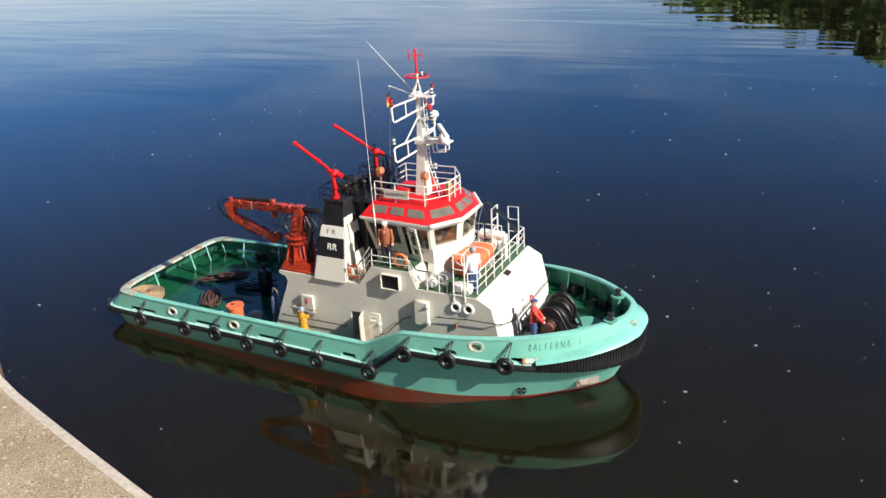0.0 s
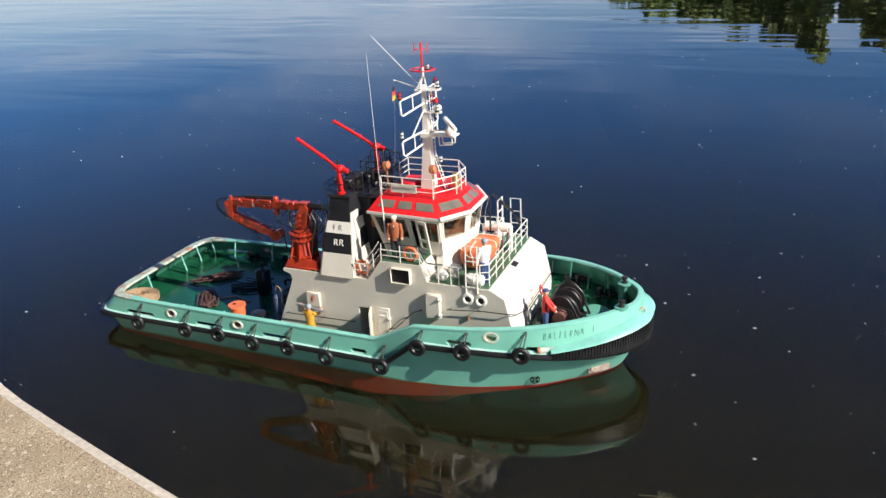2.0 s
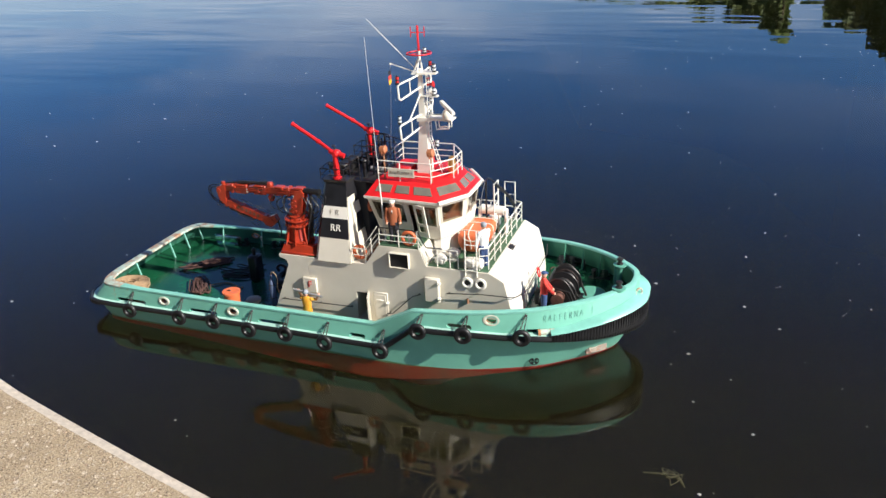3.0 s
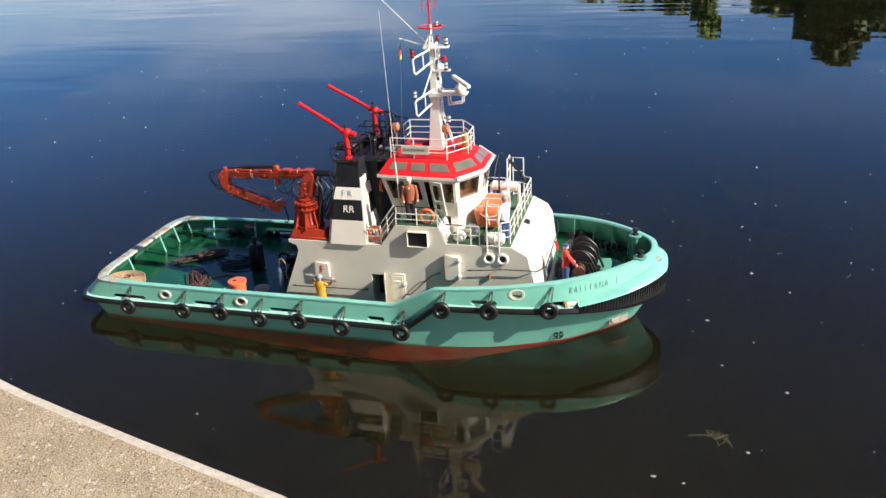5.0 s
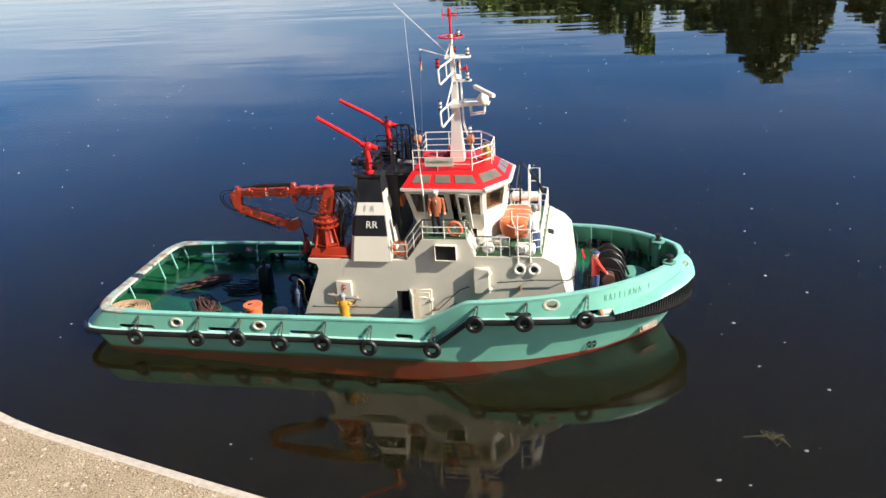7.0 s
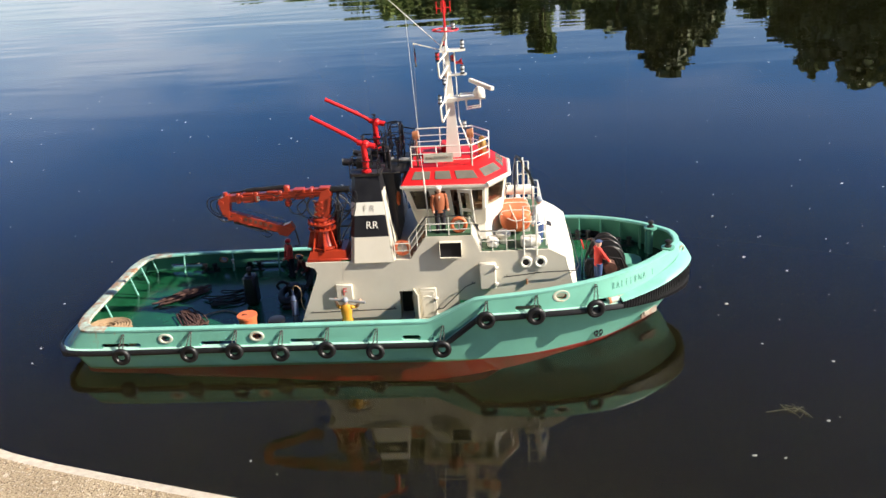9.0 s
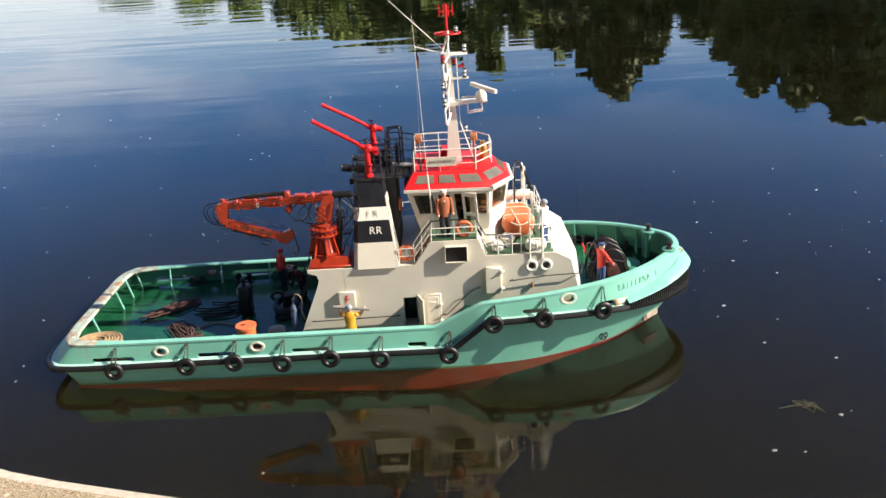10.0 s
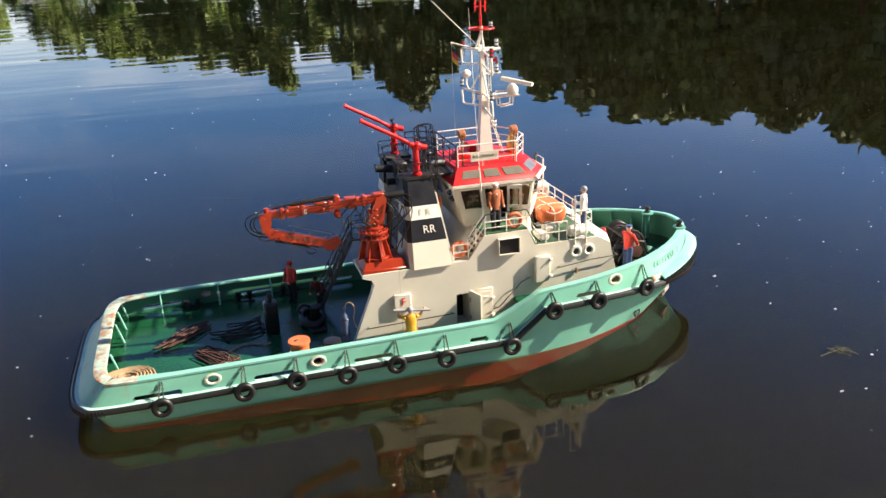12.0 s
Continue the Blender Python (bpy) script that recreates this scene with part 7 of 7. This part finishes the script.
        box(b, (x - .0025, y + .002, z - .024), (x + .0025, y + .006, z + .014), .001)
        box(b, (x - .012, y + .002, z - .022), (x + .012, y + .006, z - .018), .0008)
        part("bracket", b, "white", buoy)


make_boat_deck()


# ---- towing deck gear ----
def flaked_rope(x, y, z, length, width, yaw, bights, mat, label, seed):
    """Rope laid to and fro in long bights that lie over one another."""
    rnd = random.Random(seed)
    c, s = math.cos(yaw), math.sin(yaw)
    pts = []
    for i in range(bights):
        v = (i / max(1, bights - 1) - .5) * width + rnd.gauss(0, width * .20)
        L, off, bow = length * rnd.uniform(.34, .54), rnd.gauss(0, length * .05), rnd.gauss(0, width * .22)
        for k in range(8):
            a = 2 * math.pi * k / 8
            ca = math.copysign(abs(math.cos(a)) ** .6, math.cos(a))
            px, py = off + L * ca, v + bow * (1 - ca * ca) + width * rnd.uniform(.08, .26) * math.sin(a) + rnd.gauss(0, .0022)
            pts.append((x + px * c - py * s, y + px * s + py * c, z + .0024 + .0016 * (i % 5) + .006 * rnd.random() * (1 - abs(math.cos(a)) * .6)))
    b = bmesh.new()
    pipe(b, smooth_line(pts, 3), .0021, 5)
    return thing("mooring_rope", label, "rope", group="ropes on the deck", bm=b, mat=mat)


def corner_coil(x, y, z):
    """A flat, neatly wound coil."""
    rnd = random.Random(1)
    pts = []
    for lay in range(4):
        n = 6 * 16
        for i in range(n):
            f = i / n if lay % 2 == 0 else 1 - i / n
            a = 2 * math.pi * i / 16
            r = .014 + .040 * f
            pts.append((x + r * 1.15 * math.cos(a) + rnd.gauss(0, .0005), y + r * math.sin(a) + rnd.gauss(0, .0005), z + .003 + .0060 * lay + .004 * (1 - f) + rnd.gauss(0, .0005)))
    b = bmesh.new()
    pipe(b, pts, .0032, 6)
    thing("rope_coil", "pale tan rope neatly coiled in the deck corner", "rope", group="ropes on the deck", bm=b, mat="rope_pale")


def make_aft_gear():
    D = .056
    corner_coil(-.728, -.188, .066)
    flaked_rope(-.530, -.105, D, .125, .040, radians(-52), 13, "rope", "brown rope flaked down in long parallel bights", 2)
    flaked_rope(-.600, .055, D, .160, .030, radians(40), 8, "rope", "dark reddish rope in a long loose bundle", 3)
    flaked_rope(-.455, .030, D, .130, .080, radians(14), 5, "rope_dark", "dark rope in loose bights", 4)
    b = bmesh.new()
    pipe(b, smooth_line([(-.50, -.09, D + .004), (-.46, -.06, D + .003), (-.43, -.06, D + .003), (-.40, -.075, D + .003), (-.385, -.07, D + .003)], 5), .0020, 5)
    thing("rope_end", "pale rope end trailing over the deck", "rope", group="ropes on the deck", bm=b, mat="rope_pale")
    t = thing("bucket", "orange plastic tub standing on the aft deck", "bucket")
    b = bmesh.new()
    lathe(b, [(.021, D), (.024, D + .060), (.027, D + .062), (.027, D + .068), (.021, D + .069), (.010, D + .066)], (-.325, -.215, 0), 22)
    part("tub", b, "raft", t)
    b = bmesh.new()
    pipe(b, [(-.336, -.218, D + .069), (-.334, -.218, D + .0705), (-.328, -.216, D + .0705), (-.326, -.215, D + .069)], .0016)
    part("handle", b, "rubber", t)
    t = thing("deck_bollard", "dark round bollard with a flat iron lid", "bollard")
    b = bmesh.new()
    lathe(b, [(.014, D), (.014, D + .045), (.022, D + .048), (.022, D + .056), (.010, D + .058)], (-.245, -.222, 0), 18)
    part("bollard_body", b, "black", t)
    t = thing("towing_post", "tall black towing post on the aft deck", "towing post")
    b = bmesh.new()
    box(b, (-.390, -.024, D), (-.354, .018, D + .090), .006)
    part("post_body", b, "black", t)
    b = bmesh.new()
    rod(b, (-.372, -.003, D + .090), (-.372, -.003, D + .104), .006, seg=10)
    ball(b, (-.372, -.003, D + .106), .008, 10)
    part("post_head", b, "iron", t)
    t = thing("towing_hook", "black towing hook bedded in a rubber tyre", "towing hook")
    b = bmesh.new()
    torus(b, (-.262, .012, D + .017), .036, .011, m=Matrix.Rotation(radians(4), 4, "X"), seg=30, ring=10, squash=(.8, 1.25))
    part("tyre", b, "rubber", t)
    b = bmesh.new()
    lathe(b, [(.014, D + .010), (.014, D + .040), (.018, D + .042), (.018, D + .048), (.008, D + .050)], (-.255, .012, 0), 16)
    pipe(b, smooth_line([(-.262, .012, D + .046), (-.285, .012, D + .056), (-.300, .010, D + .046), (-.292, .008, D + .034)], 4), .0045, 8)
    part("hook", b, "iron", t)
    b = bmesh.new()
    box(b, (-.275, -.06, D), (-.235, .09, D + .010), .002)
    part("bed_plate", b, "iron", t)
    t = thing("gas_bottle", "dark blue gas bottle with a pale hose loop", "gas bottle")
    b = bmesh.new()
    lathe(b, [(.008, D), (.0095, D + .004), (.0095, D + .085), (.007, D + .098), (.003, D + .104), (.003, D + .116), (.0045, D + .118)], (-.203, -.178, 0), 14)
    part("bottle", b, "bottle", t)
    b = bmesh.new()
    pipe(b, smooth_line([(-.203, -.178, D + .115), (-.196, -.184, D + .132), (-.184, -.186, D + .130), (-.178, -.184, D + .112), (-.182, -.183, D + .085), (-.176, -.182, D + .06)], 4), .0016)
    part("hose", b, "rope_pale", t)
    for z, r in ((.045, .0098), (.088, .0094)):
        b = bmesh.new()
        torus(b, (-.203, -.178, D + z), r, .0016, seg=16, ring=5)
        part("band", b, "black", t)
    # white rope fairlead post on the port bulwark
    t = thing("fairlead_post", "small white fairlead post by the bulwark", "fairlead")
    b = bmesh.new()
    lathe(b, [(.0028, D), (.0028, .088), (.0045, .090), (.0045, .094), (.002, .096)], (-.500, .238, 0), 12)
    part("post_body", b, "white", t)


make_aft_gear()


# ---- crew dolls ----
def doll(label, x, y, z, h, yaw, shirt, legs, hat, arms, lean=0.0, hat_brim=True, extra=None, bare=False):
    """A painted crew doll, one plain mesh. arms: for each arm, elbow and wrist in fractions of h (forward, sideways, up)."""
    k = h / 1.0
    b = bmesh.new()
    mats = ["skin", shirt, legs, hat, "black"]
    for s in (-1, 1):
        rod(b, (0, s * .055, .02), (0, s * .06, .26), .042, .052, 10, 2)
        rod(b, (0, s * .06, .25), (0, s * .055, .50), .055, .072, 10, 2)
        ball(b, (.03, s * .058, .03), .05, 8, (1.5, .8, .6), 4)
    secs = []
    for zz, rx, ry in ((.44, .080, .105), (.54, .074, .105), (.66, .078, .118), (.76, .076, .130), (.82, .056, .105), (.85, .035, .05)):
        secs.append([(rx * math.cos(a) + lean * (zz - .46), ry * math.sin(a), zz) for a in [2 * math.pi * i / 14 for i in range(14)]])
    solid(b, secs, mat=1)
    hx = lean * .45
    rod(b, (hx * .9, 0, .82), (hx, 0, .90), .033, seg=8, mat=0)
    ball(b, (hx + .005, 0, .925), .066, 12, (.95, .82, 1.15), 0)
    if hat_brim:
        if shirt == "brown_cloth":
            ball(b, (.060, 0, .745), .034, 8, (.6, .55, 1.7), 3)
            ball(b, (.074, 0, .735), .020, 6, (.5, .45, 2.0), 2)
        lathe(b, [(.064, .958), (.068, .975), (.060, .992), (.02, 1.002)], (hx, 0, 0), 12, mat=3)
        ball(b, (hx + .055, 0, .962), .045, 8, (1, 1, .2), 3)
    else:
        ball(b, (hx, 0, .950), .074, 10, (1, .9, .85), 3)
    for s, (el, wr) in zip((-1, 1), arms):
        sh = Vector((lean * .34, s * .128, .785))
        e = Vector((el[0] + lean * .3, s * (.130 + el[1] * .8), el[2]))
        w = Vector((wr[0] + lean * .3, s * (.130 + wr[1] * .8), wr[2]))
        ball(b, sh, .046, 8, mat=1)
        rod(b, sh, e, .041, .036, 8, 1)
        rod(b, e, w, .036 if bare else .038, .028 if bare else .030, 8, 0 if bare else 1)
        ball(b, w, .038, 8, mat=0)
    if extra:
        extra(b)
    bmesh.ops.scale(b, vec=(k, k, k), verts=b.verts)
    return thing("crew_doll", label, "doll", group="crew dolls", bm=b, mat=mats + ["grey"], at=pose(x, y, z, 0, 0, yaw))


DOWN = ((.02, .05, .62), (.06, .05, .46))
FWD = ((.06, .05, .60), (.22, -.02, .56))
doll("model captain doll in a brown jacket and white cap", .205, -.172, .3225, .124, -80, "brown_cloth", "dark_cloth", "white", [((.0, .03, .62), (.04, .01, .47)), ((.0, .03, .63), (.05, .04, .49))])
doll("model sailor doll in a white shirt and blue trousers", .458, -.160, .2745, .128, 150, "white_cloth", "blue_cloth", "grey_cloth", [FWD, DOWN], hat_brim=False)
doll("model sailor doll in a red shirt beside the winch", .614, -.128, .136, .128, 20, "red_cloth", "blue_cloth", "blue_cloth", [((.10, .02, .64), (.20, -.04, .52)), ((.1, .02, .64), (.2, -.04, .52))])
doll("model deckhand doll in orange workwear by the rail", -.295, .175, .056, .126, -140, "red_cloth", "dark_cloth", "red", [DOWN, FWD], hat_brim=False)
doll("model deckhand doll bending forward in dark red", -.225, .105, .056, .105, -120, "maroon_cloth", "dark_cloth", "dark_cloth", [FWD, FWD], lean=.55, hat_brim=False)


def carried_pipe(b):
    rod(b, (.02, -.42, .875), (.02, .34, .965), .030, seg=10, mat=5)


doll("model deckhand doll in yellow oilskins carrying a pipe", -.050, -.245, .056, .122, 88, "yellow_cloth", "yellow_cloth", "grey_cloth",
     [((.10, .10, .74), (.06, .22, .90)), ((.12, .10, .76), (.04, .12, .95))], hat_brim=False, extra=carried_pipe, bare=True)


# ---- what floats on the pond ----
def make_flotsam():
    rnd = random.Random(21)
    verts, faces = [], []
    for i in range(560):
        x, y = (rnd.uniform(-3.2, 3.4), rnd.uniform(-1.0, 5.5)) if i % 8 else (rnd.uniform(.6, 2.2), rnd.uniform(-.9, 1.0))
        if -.9 < x < .92 and -.33 < y < .33:
            continue
        s = rnd.choice((.001, .0012, .0015, .002, .0025, .0035))
        a = rnd.uniform(0, 6.28)
        k = len(verts)
        n = 5
        for j in range(n):
            t = a + 6.283 * j / n
            q = s * rnd.uniform(.5, 1.3)
            verts.append((x + q * math.cos(t) * 1.6, y + q * math.sin(t), .0008))
        verts.append((x, y, .0008 + s * .7))
        faces += [(k + j, k + (j + 1) % n, k + n) for j in range(n)]
    me = bpy.data.meshes.new("floating_fluff")
    me.from_pydata(verts, [], faces)
    me.materials.append(M["fluff"])
    tagged(new("floating_fluff", me), "pale seed fluff and specks floating on the water", "debris", kind="stuff")
    # a tuft of weed with one long stalk
    b = bmesh.new()
    c = Vector((1.0, -.54, 0))
    pipe(b, smooth_line([c + Vector(v) for v in ((-.062, -.004, .001), (-.03, .000, .003), (0, .003, .004), (.018, -.006, .004), (.030, -.030, .001))], 4), .0010, 5)
    for i in range(18):
        a = rnd.uniform(0, 6.28)
        L = rnd.uniform(.010, .036)
        o = c + Vector((rnd.uniform(-.012, .022), rnd.uniform(-.012, .018), .002))
        bend = rnd.uniform(-1.2, 1.2)
        p1 = o + Vector((math.cos(a) * L * .5, math.sin(a) * L * .5, rnd.uniform(.001, .006)))
        p2 = p1 + Vector((math.cos(a + bend) * L * .5, math.sin(a + bend) * L * .5, -.001))
        pipe(b, smooth_line([o, p1, p2], 3), rnd.choice((.0004, .0005, .0007)), 4)
    thing("water_weed", "tangled straw-coloured weed floating on the water", "weed", bm=b, mat="straw")


make_flotsam()
